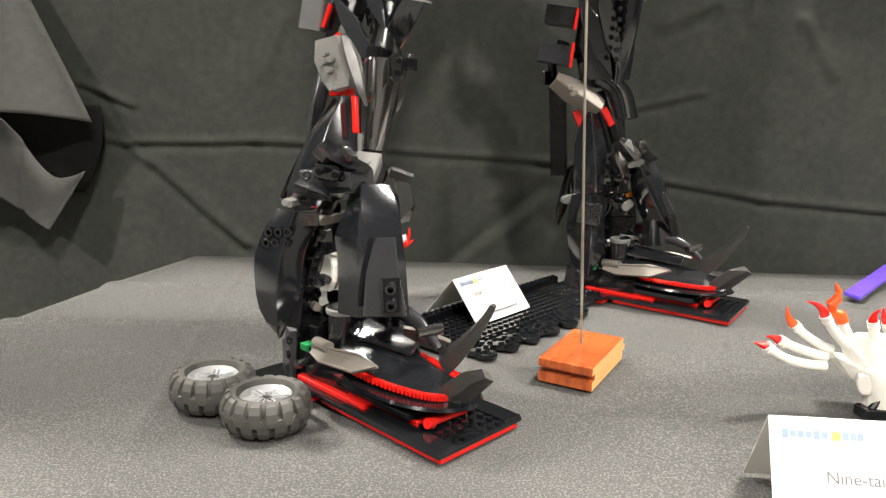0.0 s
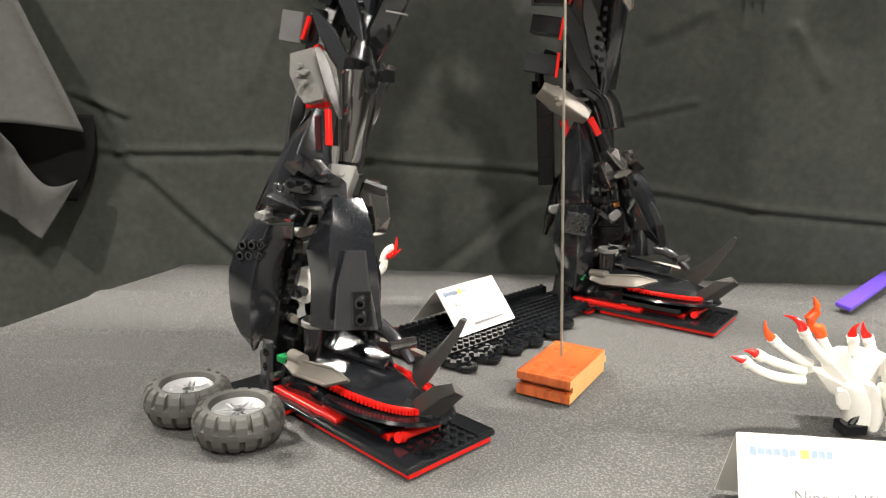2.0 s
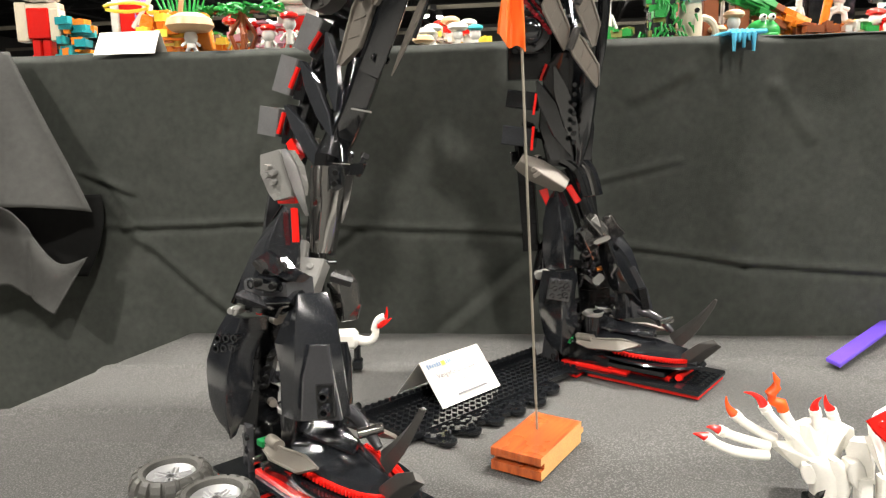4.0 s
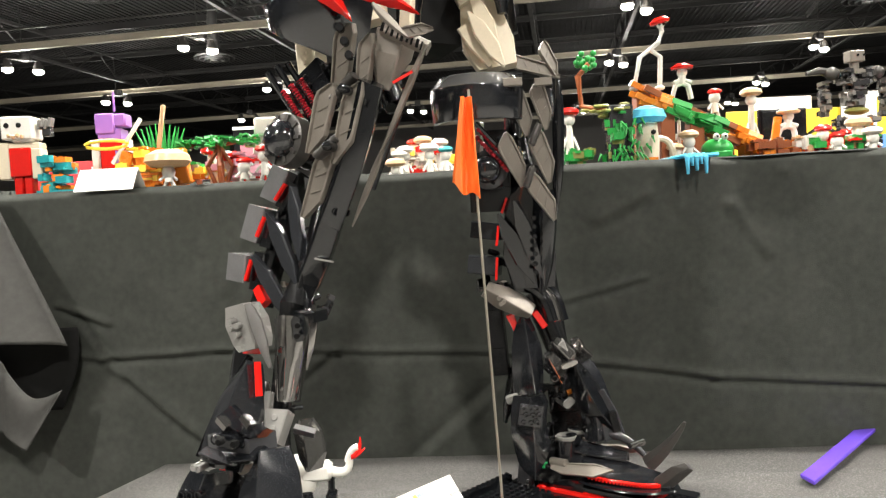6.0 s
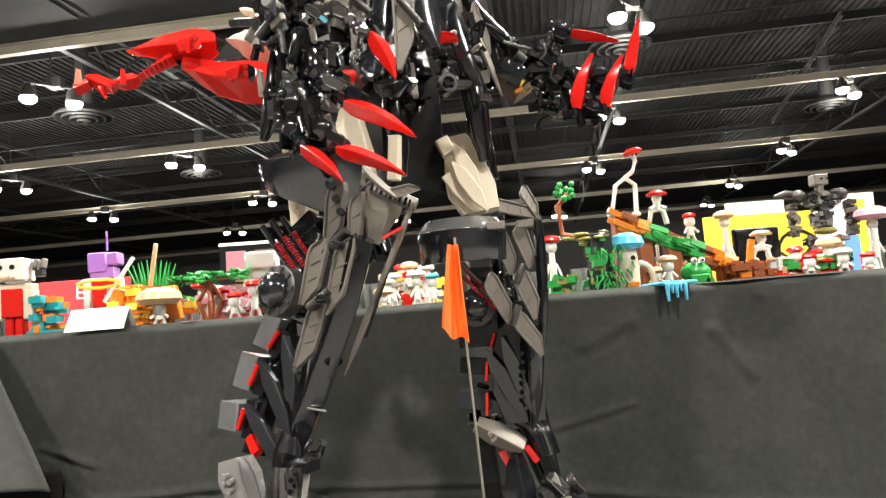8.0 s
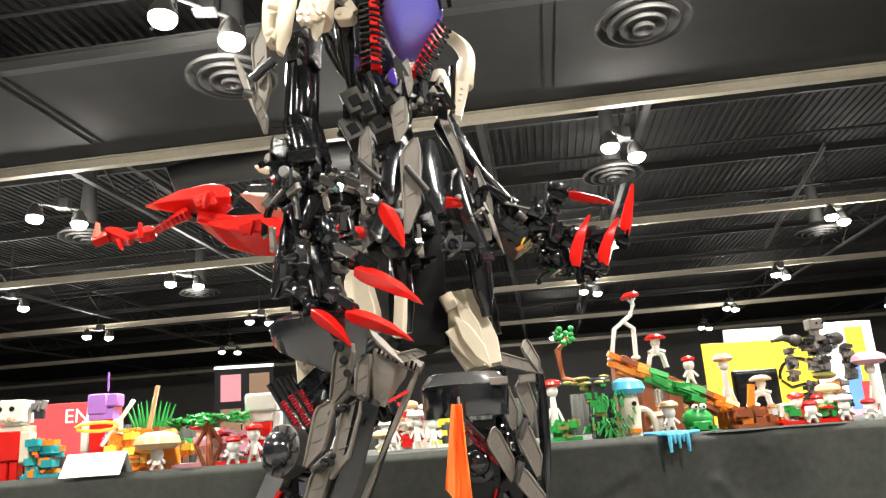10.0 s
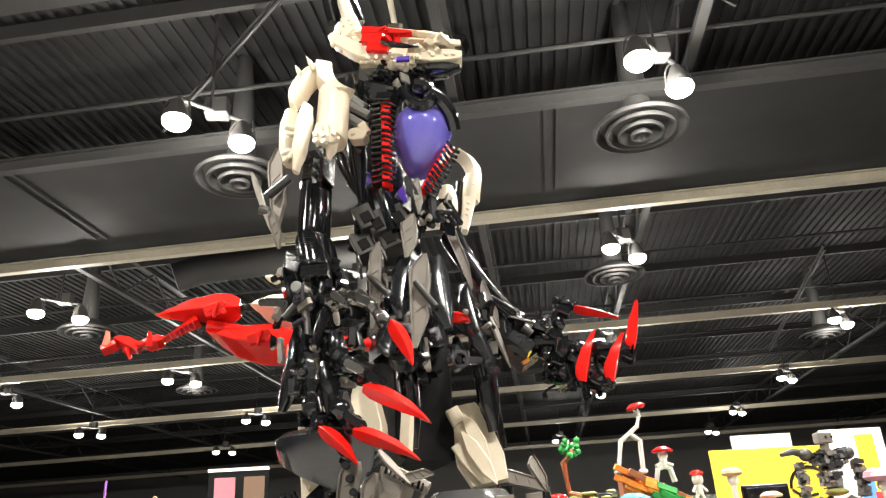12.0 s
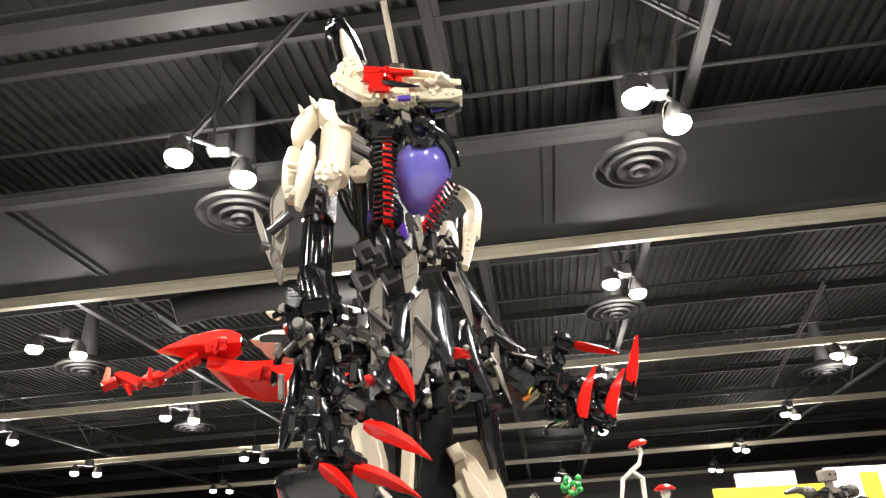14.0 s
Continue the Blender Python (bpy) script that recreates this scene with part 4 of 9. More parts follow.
piece(leg_r, "ankle_guard", GUN, (0.029, 0.605, 0.919), (0.044, 0.605, 0.914), 0.0076, 0.014, "rect", "ridge", SU)
piece(leg_r, "white_lever", WHITE, (-0.019, 0.650, 0.846), (-0.025, 0.650, 0.822), 0.0180, 0.014, "hexl", "box", S)
piece(leg_r, "lift_beam", DKGREY, (-0.025, 0.640, 0.852), (-0.034, 0.650, 0.819), 0.0061, 0.008, "stadium", "flat", S)
disc(leg_r, "hole", INKBLACK, (-0.025, 0.635, 0.848), 0.0021, 0.0030, S)
disc(leg_r, "hole", INKBLACK, (-0.028, 0.635, 0.841), 0.0021, 0.0030, S)
disc(leg_r, "hole", INKBLACK, (-0.030, 0.635, 0.833), 0.0021, 0.0030, S)
disc(leg_r, "hole", INKBLACK, (-0.032, 0.635, 0.826), 0.0021, 0.0030, S)

# thigh
piece(leg_r, "spine_box", GUN, (-0.035, 0.735, 1.042), (-0.039, 0.735, 1.018), 0.0224, 0.034, "rect", "box", SU)
piece(leg_r, "spine_box", GUN, (-0.015, 0.735, 1.084), (-0.025, 0.735, 1.054), 0.0212, 0.034, "rect", "box", SU)
piece(leg_r, "spine_box", GUN, (0.008, 0.735, 1.117), (-0.005, 0.735, 1.089), 0.0224, 0.034, "rect", "box", SU)
piece(leg_r, "red_edge", RED, (-0.020, 0.720, 1.037), (-0.026, 0.720, 1.019), 0.0026, 0.004, "rect", "box", S)
piece(leg_r, "red_edge", RED, (-0.006, 0.720, 1.074), (-0.014, 0.720, 1.057), 0.0026, 0.004, "rect", "box", S)
piece(leg_r, "red_edge", RED, (0.014, 0.720, 1.102), (0.004, 0.720, 1.088), 0.0026, 0.004, "rect", "box", S)
piece(leg_r, "spine_block", BLACK, (-0.013, 0.725, 1.043), (-0.020, 0.725, 1.010), 0.0114, 0.024, "rect", "box", S)
piece(leg_r, "spine_block", BLACK, (0.001, 0.725, 1.074), (-0.008, 0.725, 1.047), 0.0126, 0.024, "rect", "box", S)
piece(leg_r, "spine_block", BLACK, (0.020, 0.725, 1.102), (0.007, 0.725, 1.081), 0.0117, 0.024, "rect", "box", S)
piece(leg_r, "back_rail", MATT, (0.020, 0.740, 1.114), (-0.018, 0.720, 0.998), 0.0121, 0.022, "rect", "box", S)
piece(leg_r, "red_gusset", RED, (-0.016, 0.715, 1.013), (-0.009, 0.705, 1.000), 0.0085, 0.008, "rect", "flat", S)
piece(leg_r, "thigh_plate", SATIN, (-0.009, 0.705, 1.045), (0.010, 0.690, 0.981), 0.0194, 0.008, "dia2", "flat", SU)
piece(leg_r, "thigh_plate", SATIN, (0.007, 0.700, 1.079), (0.016, 0.690, 1.013), 0.0200, 0.008, "dia2", "flat", SU)
piece(leg_r, "thigh_plate", SATIN, (0.029, 0.690, 1.098), (0.021, 0.685, 1.037), 0.0182, 0.008, "dia2", "flat", SU)
piece(leg_r, "thigh_rail", BLACK, (0.054, 0.690, 1.084), (0.020, 0.690, 0.993), 0.0162, 0.020, "taper", "ridge", S)
piece(leg_r, "front_strip", BLACK, (0.104, 0.630, 1.166), (0.063, 0.665, 1.061), 0.0212, 0.022, "rect", "ridge", FD)
piece(leg_r, "front_strip", BLACK, (0.062, 0.667, 1.061), (0.025, 0.700, 0.989), 0.0224, 0.020, "rect", "ridge", FD)
piece(leg_r, "strip_joint", GREY, (0.042, 0.672, 1.038), (0.057, 0.665, 1.035), 0.0014, 0.003, "rect", "flat", SF)
piece(leg_r, "knee_hinge", BLACK, (0.020, 0.675, 0.992), (0.040, 0.665, 0.991), 0.0091, 0.020, "rect", "box", SF)
piece(leg_r, "knee_sleeve", BLACK, (0.028, 0.690, 1.019), (0.031, 0.680, 0.983), 0.0140, 0.022, "rect", "round", SF)
piece(leg_r, "wing_plate", PEARL, (0.078, 0.655, 1.221), (0.071, 0.665, 1.170), 0.0211, 0.005, "wing", "rim", SU)
piece(leg_r, "wing_plate", PEARL, (0.095, 0.640, 1.209), (0.088, 0.650, 1.155), 0.0150, 0.005, "wing", "rim", SU)
piece(leg_r, "wing_plate", PEARL, (0.062, 0.650, 1.175), (0.048, 0.660, 1.120), 0.0206, 0.005, "wing", "rim", SU)
piece(leg_r, "wing_plate", PEARL, (0.085, 0.635, 1.173), (0.069, 0.645, 1.110), 0.0206, 0.005, "wing", "rim", SU)
piece(leg_r, "wing_plate", PEARL, (0.058, 0.660, 1.125), (0.039, 0.670, 1.069), 0.0209, 0.005, "wing", "rim", SU)
piece(leg_r, "swivel", PEARL_DARK, (0.048, 0.655, 1.119), (0.067, 0.645, 1.132), 0.0086, 0.015, "barrel", "round", S)
piece(leg_r, "swivel", PEARL_DARK, (0.064, 0.650, 1.162), (0.082, 0.640, 1.178), 0.0085, 0.015, "barrel", "round", S)
disc(leg_r, "swivel_cap", BLACK, (0.062, 0.640, 1.125), 0.0041, 0.0080, S)
disc(leg_r, "swivel_cap", BLACK, (0.077, 0.632, 1.166), 0.0040, 0.0080, S)
piece(leg_r, "long_fin", PEARL, (0.139, 0.620, 1.194), (0.099, 0.650, 1.114), 0.0045, 0.005, "leaf", "flat", S)
piece(leg_r, "long_fin", PEARL, (0.103, 0.650, 1.123), (0.074, 0.670, 1.062), 0.0045, 0.005, "leaf", "flat", S)
piece(leg_r, "fin_rail", BLACK, (0.119, 0.665, 1.160), (0.090, 0.680, 1.092), 0.0054, 0.008, "rect", "round", S)
piece(leg_r, "hip_wedge", PEARL, (0.123, 0.635, 1.207), (0.110, 0.640, 1.165), 0.0345, 0.022, "hexr", "ridge", F)
piece(leg_r, "red_patch", RED, (0.129, 0.622, 1.175), (0.114, 0.626, 1.168), 0.0022, 0.004, "rect", "flat", F)
piece(leg_r, "grille", PEARL, (0.108, 0.630, 1.212), (0.142, 0.625, 1.194), 0.0089, 0.010, "rect", "box", F)
piece(leg_r, "grille_slot", INKBLACK, (0.110, 0.624, 1.212), (0.108, 0.624, 1.206), 0.0022, 0.002, "rect", "flat", F)
piece(leg_r, "grille_slot", INKBLACK, (0.114, 0.624, 1.210), (0.111, 0.624, 1.204), 0.0010, 0.002, "rect", "flat", F)
piece(leg_r, "grille_slot", INKBLACK, (0.117, 0.624, 1.208), (0.115, 0.624, 1.202), 0.0020, 0.002, "rect", "flat", F)
piece(leg_r, "grille_slot", INKBLACK, (0.121, 0.624, 1.206), (0.119, 0.624, 1.200), 0.0010, 0.002, "rect", "flat", F)
piece(leg_r, "grille_slot", INKBLACK, (0.124, 0.624, 1.204), (0.122, 0.624, 1.198), 0.0022, 0.002, "rect", "flat", F)
piece(leg_r, "grille_slot", INKBLACK, (0.128, 0.624, 1.203), (0.126, 0.624, 1.197), 0.0014, 0.002, "rect", "flat", F)
piece(leg_r, "grille_slot", INKBLACK, (0.131, 0.624, 1.201), (0.129, 0.624, 1.195), 0.0014, 0.002, "rect", "flat", F)
piece(leg_r, "grille_slot", INKBLACK, (0.135, 0.624, 1.199), (0.133, 0.624, 1.193), 0.0020, 0.002, "rect", "flat", F)
piece(leg_r, "grille_slot", INKBLACK, (0.138, 0.624, 1.197), (0.136, 0.624, 1.191), 0.0010, 0.002, "rect", "flat", F)
piece(leg_r, "hip_fin", PEARL, (0.103, 0.610, 1.223), (0.127, 0.600, 1.195), 0.0057, 0.005, "leaf", "flat", F)
piece(leg_r, "hip_fin", PEARL, (0.123, 0.605, 1.199), (0.145, 0.610, 1.206), 0.0092, 0.005, "wing", "rim", F)
disc(leg_r, "hip_disc_cap", SHELL, (0.018, 0.688, 1.137), 0.0160, 0.0140, B)
disc(leg_r, "hip_disc_rim", PEARL_DARK, (0.022, 0.693, 1.136), 0.0225, 0.0100, B)
disc(leg_r, "hip_disc_hub", MATT, (0.030, 0.706, 1.135), 0.0215, 0.0160, B)
bent(leg_r, "cable", BLACK, [(0.009, 0.700, 1.194), (0.026, 0.700, 1.165), (0.043, 0.700, 1.140)], 0.0028)
bent(leg_r, "ribbed_sleeve", DARKRED, [(0.020, 0.700, 1.178), (0.036, 0.700, 1.151)], 0.0033)
bent(leg_r, "cable", BLACK, [(0.017, 0.700, 1.199), (0.033, 0.700, 1.171), (0.049, 0.700, 1.145)], 0.0028)
bent(leg_r, "ribbed_sleeve", DARKRED, [(0.027, 0.700, 1.183), (0.043, 0.700, 1.156)], 0.0033)
bent(leg_r, "cable", BLACK, [(0.026, 0.700, 1.201), (0.040, 0.700, 1.176), (0.055, 0.700, 1.154)], 0.0028)
bent(leg_r, "ribbed_sleeve", DARKRED, [(0.035, 0.700, 1.187), (0.049, 0.700, 1.163)], 0.0033)
arc_band(leg_r, "hip_skirt", SHELL, (0.060, 0.706, 1.188), 0.036, 0.051, 0.057, 178, 325, rise=0.044)
arc_band(leg_r, "hip_skirt_rim", SHELL, (0.060, 0.706, 1.2455), 0.051, 0.044, 0.005, 178, 325)
for k in range(4):
    disc(leg_r, "stud", BLACK, (0.072 + 0.003 * k, 0.655 - 0.001 * k, 1.228 - 0.011 * k), 0.0034, 0.006, SF)
piece(leg_r, "hip_block", CREAM, (0.033, 0.730, 1.273), (0.039, 0.720, 1.191), 0.0180, 0.024, "rect", "box", S)
piece(leg_r, "hip_block", BLACK, (0.039, 0.720, 1.201), (0.053, 0.700, 1.173), 0.0251, 0.024, "rect", "box", S)
piece(leg_r, "hip_tube", BLACK, (0.102, 0.660, 1.189), (0.113, 0.655, 1.159), 0.0202, 0.030, "barrel", "round", SF)
piece(leg_r, "ankle_clip", CHROME, (-0.012, 0.600, 0.926), (0.002, 0.595, 0.921), 0.0076, 0.012, "taper", "ridge", S)
piece(leg_r, "ankle_clip", DKGREY, (-0.034, 0.585, 0.911), (-0.012, 0.580, 0.904), 0.0108, 0.016, "hexr", "ridge", SU)
piece(leg_r, "ankle_clip", CHROME, (-0.003, 0.600, 0.914), (0.003, 0.600, 0.898), 0.0063, 0.010, "rect", "ridge", S)
clutter(leg_r, (-0.027, 0.650, 0.865), (0.030, 0.024, 0.050), 14, 1, DARKS)
clutter(leg_r, (-0.029, 0.640, 0.809), (0.026, 0.020, 0.044), 14, 2, DARKS)
clutter(leg_r, (0.088, 0.690, 1.190), (0.060, 0.040, 0.060), 28, 3, DARKS)
clutter(leg_r, (0.023, 0.732, 1.037), (0.040, 0.040, 0.120), 22, 4, DARKS)
clutter(leg_r, (0.002, 0.660, 0.912), (0.050, 0.040, 0.040), 18, 5, DARKS)

# far leg
piece(leg_l, "calf_shell", SHELL, (0.238, 0.868, 0.953), (0.246, 0.856, 0.868), 0.0430, 0.024, "calf", "keel", SF, bn=0.004)
piece(leg_l, "back_fin", MATT, (0.208, 0.905, 0.985), (0.215, 0.900, 0.880), 0.0180, 0.010, "rect", "flat", S)
piece(leg_l, "heel_armour", SHELL, (0.240, 0.856, 0.865), (0.241, 0.850, 0.775), 0.0480, 0.024, "heel", "keel", SF, bs=-0.0010, bn=0.006)
piece(leg_l, "hole_tile", DKGREY, (0.240, 0.847, 0.858), (0.236, 0.846, 0.836), 0.0243, 0.005, "rect", "box", SF)
disc(leg_l, "tube_ring", DKGREY, (0.231, 0.843, 0.857), 0.0027, 0.0040, SF)
disc(leg_l, "tube_ring", DKGREY, (0.233, 0.843, 0.849), 0.0027, 0.0040, SF)
disc(leg_l, "tube_ring", DKGREY, (0.230, 0.843, 0.841), 0.0027, 0.0040, SF)
disc(leg_l, "tube_ring", DKGREY, (0.238, 0.843, 0.856), 0.0027, 0.0040, SF)
disc(leg_l, "tube_ring", DKGREY, (0.240, 0.843, 0.848), 0.0027, 0.0040, SF)
disc(leg_l, "tube_ring", DKGREY, (0.238, 0.843, 0.840), 0.0027, 0.0040, SF)
disc(leg_l, "tube_ring", DKGREY, (0.245, 0.843, 0.856), 0.0027, 0.0040, SF)
disc(leg_l, "tube_ring", DKGREY, (0.247, 0.843, 0.848), 0.0027, 0.0040, SF)
disc(leg_l, "tube_ring", DKGREY, (0.245, 0.843, 0.840), 0.0028, 0.0040, SF)
piece(leg_l, "side_armour", BLACK, (0.230, 0.900, 0.890), (0.216, 0.900, 0.825), 0.0133, 0.010, "leaf2", "ridge", S)
piece(leg_l, "shin_armour", SHELL, (0.296, 0.862, 0.902), (0.312, 0.852, 0.812), 0.0480, 0.020, "shin", "keel", SF, bs=-0.004, bn=0.004)
piece(leg_l, "armour_plate", SATIN, (0.317, 0.855, 0.868), (0.330, 0.850, 0.815), 0.0238, 0.006, "shield2", "flat", SF)
piece(leg_l, "window_tile", MATT, (0.326, 0.845, 0.846), (0.331, 0.845, 0.824), 0.0092, 0.006, "rect", "box", SF)
piece(leg_l, "ankle_block", DKGREY, (0.258, 0.865, 0.899), (0.289, 0.860, 0.894), 0.0284, 0.022, "hex", "ridge", SF)
piece(leg_l, "slotted_beam", BLACK, (0.263, 0.852, 0.884), (0.280, 0.852, 0.886), 0.0100, 0.008, "stadium", "flat", SF)
disc(leg_l, "hole", INKBLACK, (0.266, 0.846, 0.886), 0.0024, 0.0030, SF)
disc(leg_l, "hole", INKBLACK, (0.274, 0.846, 0.885), 0.0024, 0.0030, SF)
piece(leg_l, "ankle_guard", CHROME, (0.297, 0.870, 0.923), (0.308, 0.870, 0.901), 0.0157, 0.014, "hex", "ridge", F)
piece(leg_l, "ankle_guard", CHROME, (0.301, 0.860, 0.913), (0.310, 0.860, 0.904), 0.0099, 0.012, "rect", "ridge", F)
piece(leg_l, "white_lever", GREY, (0.217, 0.880, 0.855), (0.234, 0.880, 0.859), 0.0095, 0.012, "stadium", "box", S)
piece(leg_l, "white_lever", GREY, (0.279, 0.865, 0.849), (0.289, 0.865, 0.858), 0.0092, 0.012, "stadium", "box", S)
piece(leg_l, "amber_pin", AMBER, (0.284, 0.870, 0.863), (0.290, 0.870, 0.865), 0.0054, 0.008, "rect", "round", S)
piece(leg_l, "ankle_core", MATT, (0.284, 0.900, 0.863), (0.291, 0.890, 0.770), 0.0361, 0.040, "rect", "box", S)
piece(leg_l, "knee_cap", PEARL, (0.198, 0.862, 0.984), (0.246, 0.858, 0.954), 0.0260, 0.018, "hexk", "keel", SF)
disc(leg_l, "stud", PEARL, (0.210, 0.846, 0.975), 0.0024, 0.0030, SF)
disc(leg_l, "stud", PEARL, (0.215, 0.846, 0.971), 0.0024, 0.0030, SF)
disc(leg_l, "stud", PEARL, (0.212, 0.846, 0.969), 0.0024, 0.0030, SF)
bent(leg_l, "shin_tube", BLACK, [(0.244, 0.875, 0.984), (0.260, 0.870, 0.972), (0.269, 0.865, 0.945)], 0.0060)
bent(leg_l, "shin_tube", BLACK, [(0.250, 0.875, 0.985), (0.265, 0.870, 0.972), (0.273, 0.865, 0.945)], 0.0060)
bent(leg_l, "shin_tube", CHROME, [(0.255, 0.875, 0.985), (0.270, 0.870, 0.972), (0.277, 0.865, 0.945)], 0.0060)
bent(leg_l, "shin_tube", BLACK, [(0.261, 0.875, 0.986), (0.275, 0.870, 0.971), (0.282, 0.865, 0.945)], 0.0060)
piece(leg_l, "side_armour", BLACK, (0.291, 0.855, 0.896), (0.330, 0.850, 0.822), 0.0318, 0.018, "trap", "ridge", SF, bs=0.0047)
piece(leg_l, "shin_block", CHROME, (0.268, 0.860, 0.922), (0.290, 0.855, 0.896), 0.0228, 0.022, "hex", "ridge", SF)
piece(leg_l, "shin_block", CHROME, (0.261, 0.850, 0.908), (0.275, 0.850, 0.879), 0.0166, 0.016, "hex", "ridge", S)
piece(leg_l, "ankle_pin", CHROME, (0.274, 0.845, 0.897), (0.291, 0.845, 0.903), 0.0067, 0.008, "stadium", "box", SF)
piece(leg_l, "shin_core", MATT, (0.257, 0.900, 0.973), (0.282, 0.890, 0.904), 0.0266, 0.036, "rect", "round", SF)
piece(leg_l, "red_gusset", RED, (0.225, 0.875, 0.952), (0.232, 0.875, 0.931), 0.0095, 0.008, "taper", "flat", SF)
piece(leg_l, "red_spine", RED, (0.251, 0.868, 0.955), (0.262, 0.868, 0.938), 0.0072, 0.008, "rect", "box", SF)
piece(leg_l, "shin_block", GREY, (0.275, 0.860, 0.920), (0.283, 0.860, 0.906), 0.0134, 0.016, "taper", "box", SF)

# far thigh
piece(leg_l, "thigh_body", MATT, (0.255, 0.865, 1.113), (0.248, 0.875, 0.975), 0.0581, 0.030, "hexl", "ridge", SF)
piece(leg_l, "thigh_plate", BLACK, (0.224, 0.840, 1.066), (0.238, 0.845, 0.986), 0.0265, 0.008, "dia2", "flat", SF)
piece(leg_l, "thigh_plate", BLACK, (0.239, 0.830, 1.078), (0.246, 0.840, 0.993), 0.0241, 0.008, "dia2", "flat", SF)
piece(leg_l, "thigh_plate", BLACK, (0.268, 0.835, 1.087), (0.258, 0.845, 0.979), 0.0211, 0.010, "leaf2", "ridge", F)
disc(leg_l, "stud", BLACK, (0.247, 0.822, 1.059), 0.0024, 0.0030, SF)
disc(leg_l, "stud", BLACK, (0.247, 0.822, 1.050), 0.0024, 0.0030, SF)
disc(leg_l, "stud", BLACK, (0.247, 0.822, 1.040), 0.0024, 0.0030, SF)
disc(leg_l, "stud", BLACK, (0.247, 0.822, 1.031), 0.0024, 0.0030, SF)
disc(leg_l, "stud", BLACK, (0.247, 0.822, 1.022), 0.0024, 0.0030, SF)
disc(leg_l, "stud", BLACK, (0.247, 0.822, 1.012), 0.0024, 0.0030, SF)
disc(leg_l, "stud", BLACK, (0.247, 0.822, 1.003), 0.0024, 0.0030, SF)
piece(leg_l, "thigh_plate", BLACK, (0.246, 0.846, 1.092), (0.246, 0.848, 0.984), 0.0560, 0.010, "hexl", "keel", SF)
piece(leg_l, "spine_box", SATIN, (0.186, 0.875, 1.049), (0.214, 0.865, 1.045), 0.0182, 0.030, "rect", "box", SF)
piece(leg_l, "spine_box", SATIN, (0.181, 0.875, 1.011), (0.212, 0.865, 1.007), 0.0202, 0.030, "rect", "box", SF)
piece(leg_l, "spine_box", SATIN, (0.200, 0.875, 1.086), (0.228, 0.865, 1.074), 0.0171, 0.030, "rect", "box", SF)
piece(leg_l, "red_edge", RED, (0.223, 0.845, 1.081), (0.217, 0.845, 1.065), 0.0026, 0.004, "rect", "box", SF)
piece(leg_l, "red_edge", RED, (0.213, 0.845, 1.052), (0.210, 0.845, 1.031), 0.0026, 0.004, "rect", "box", SF)
piece(leg_l, "red_edge", RED, (0.210, 0.845, 1.019), (0.208, 0.845, 0.995), 0.0026, 0.004, "rect", "box", SF)
piece(leg_l, "wing_plate", PEARL, (0.228, 0.796, 1.186), (0.247, 0.804, 1.143), 0.0180, 0.004, "wing", "rim", SF)
piece(leg_l, "wing_plate", PEARL, (0.248, 0.794, 1.192), (0.266, 0.802, 1.148), 0.0170, 0.004, "wing", "rim", SF)
piece(leg_l, "wing_plate", PEARL, (0.213, 0.792, 1.141), (0.240, 0.800, 1.094), 0.0190, 0.004, "wing", "rim", SF)
piece(leg_l, "wing_plate", PEARL, (0.244, 0.790, 1.144), (0.267, 0.798, 1.096), 0.0190, 0.004, "wing", "rim", SF)
piece(leg_l, "wing_plate", PEARL, (0.237, 0.786, 1.100), (0.269, 0.794, 1.060), 0.0180, 0.004, "wing", "rim", SF)
piece(leg_l, "wing_plate", PEARL, (0.223, 0.800, 1.216), (0.277, 0.800, 1.202), 0.0146, 0.005, "wing", "rim", F)
piece(leg_l, "wing_plate", PEARL, (0.258, 0.800, 1.231), (0.276, 0.800, 1.200), 0.0130, 0.005, "wing", "rim", F)
piece(leg_l, "swivel", PEARL_DARK, (0.242, 0.785, 1.131), (0.251, 0.785, 1.150), 0.0076, 0.012, "barrel", "round", SF)
piece(leg_l, "swivel", PEARL_DARK, (0.235, 0.785, 1.090), (0.243, 0.785, 1.109), 0.0076, 0.012, "barrel", "round", SF)
arc_band(leg_l, "hip_band", SHELL, (0.194, 0.812, 1.156), 0.0445, 0.0465, 0.032, 172, 336)
arc_band(leg_l, "hip_band_top", GUN, (0.194, 0.812, 1.1885), 0.0462, 0.0370, 0.012, 172, 336)
piece(leg_l, "grille", PEARL, (0.215, 0.770, 1.189), (0.233, 0.770, 1.189), 0.0080, 0.006, "rect", "box", F)
piece(leg_l, "grille", PEARL, (0.248, 0.785, 1.190), (0.264, 0.785, 1.191), 0.0080, 0.006, "rect", "box", F)
piece(leg_l, "hip_wedge", DKGREY, (0.266, 0.815, 1.188), (0.269, 0.815, 1.158), 0.0212, 0.014, "hexr", "ridge", F)
piece(leg_l, "outer_fin", BLACK, (0.282, 0.840, 1.202), (0.275, 0.840, 1.063), 0.0130, 0.010, "leaf2", "ridge", F)
disc(leg_l, "hip_disc_rim", DKGREY, (0.202, 0.820, 1.110), 0.0201, 0.0120, SF)
disc(leg_l, "hip_disc_cap", BLACK, (0.200, 0.810, 1.110), 0.0140, 0.0100, SF)
bent(leg_l, "ribbed_sleeve", DARKRED, [(0.192, 0.806, 1.151), (0.226, 0.812, 1.113)], 0.0024)
bent(leg_l, "cable", BLACK, [(0.190, 0.806, 1.156), (0.210, 0.808, 1.134), (0.230, 0.812, 1.112)], 0.0026)
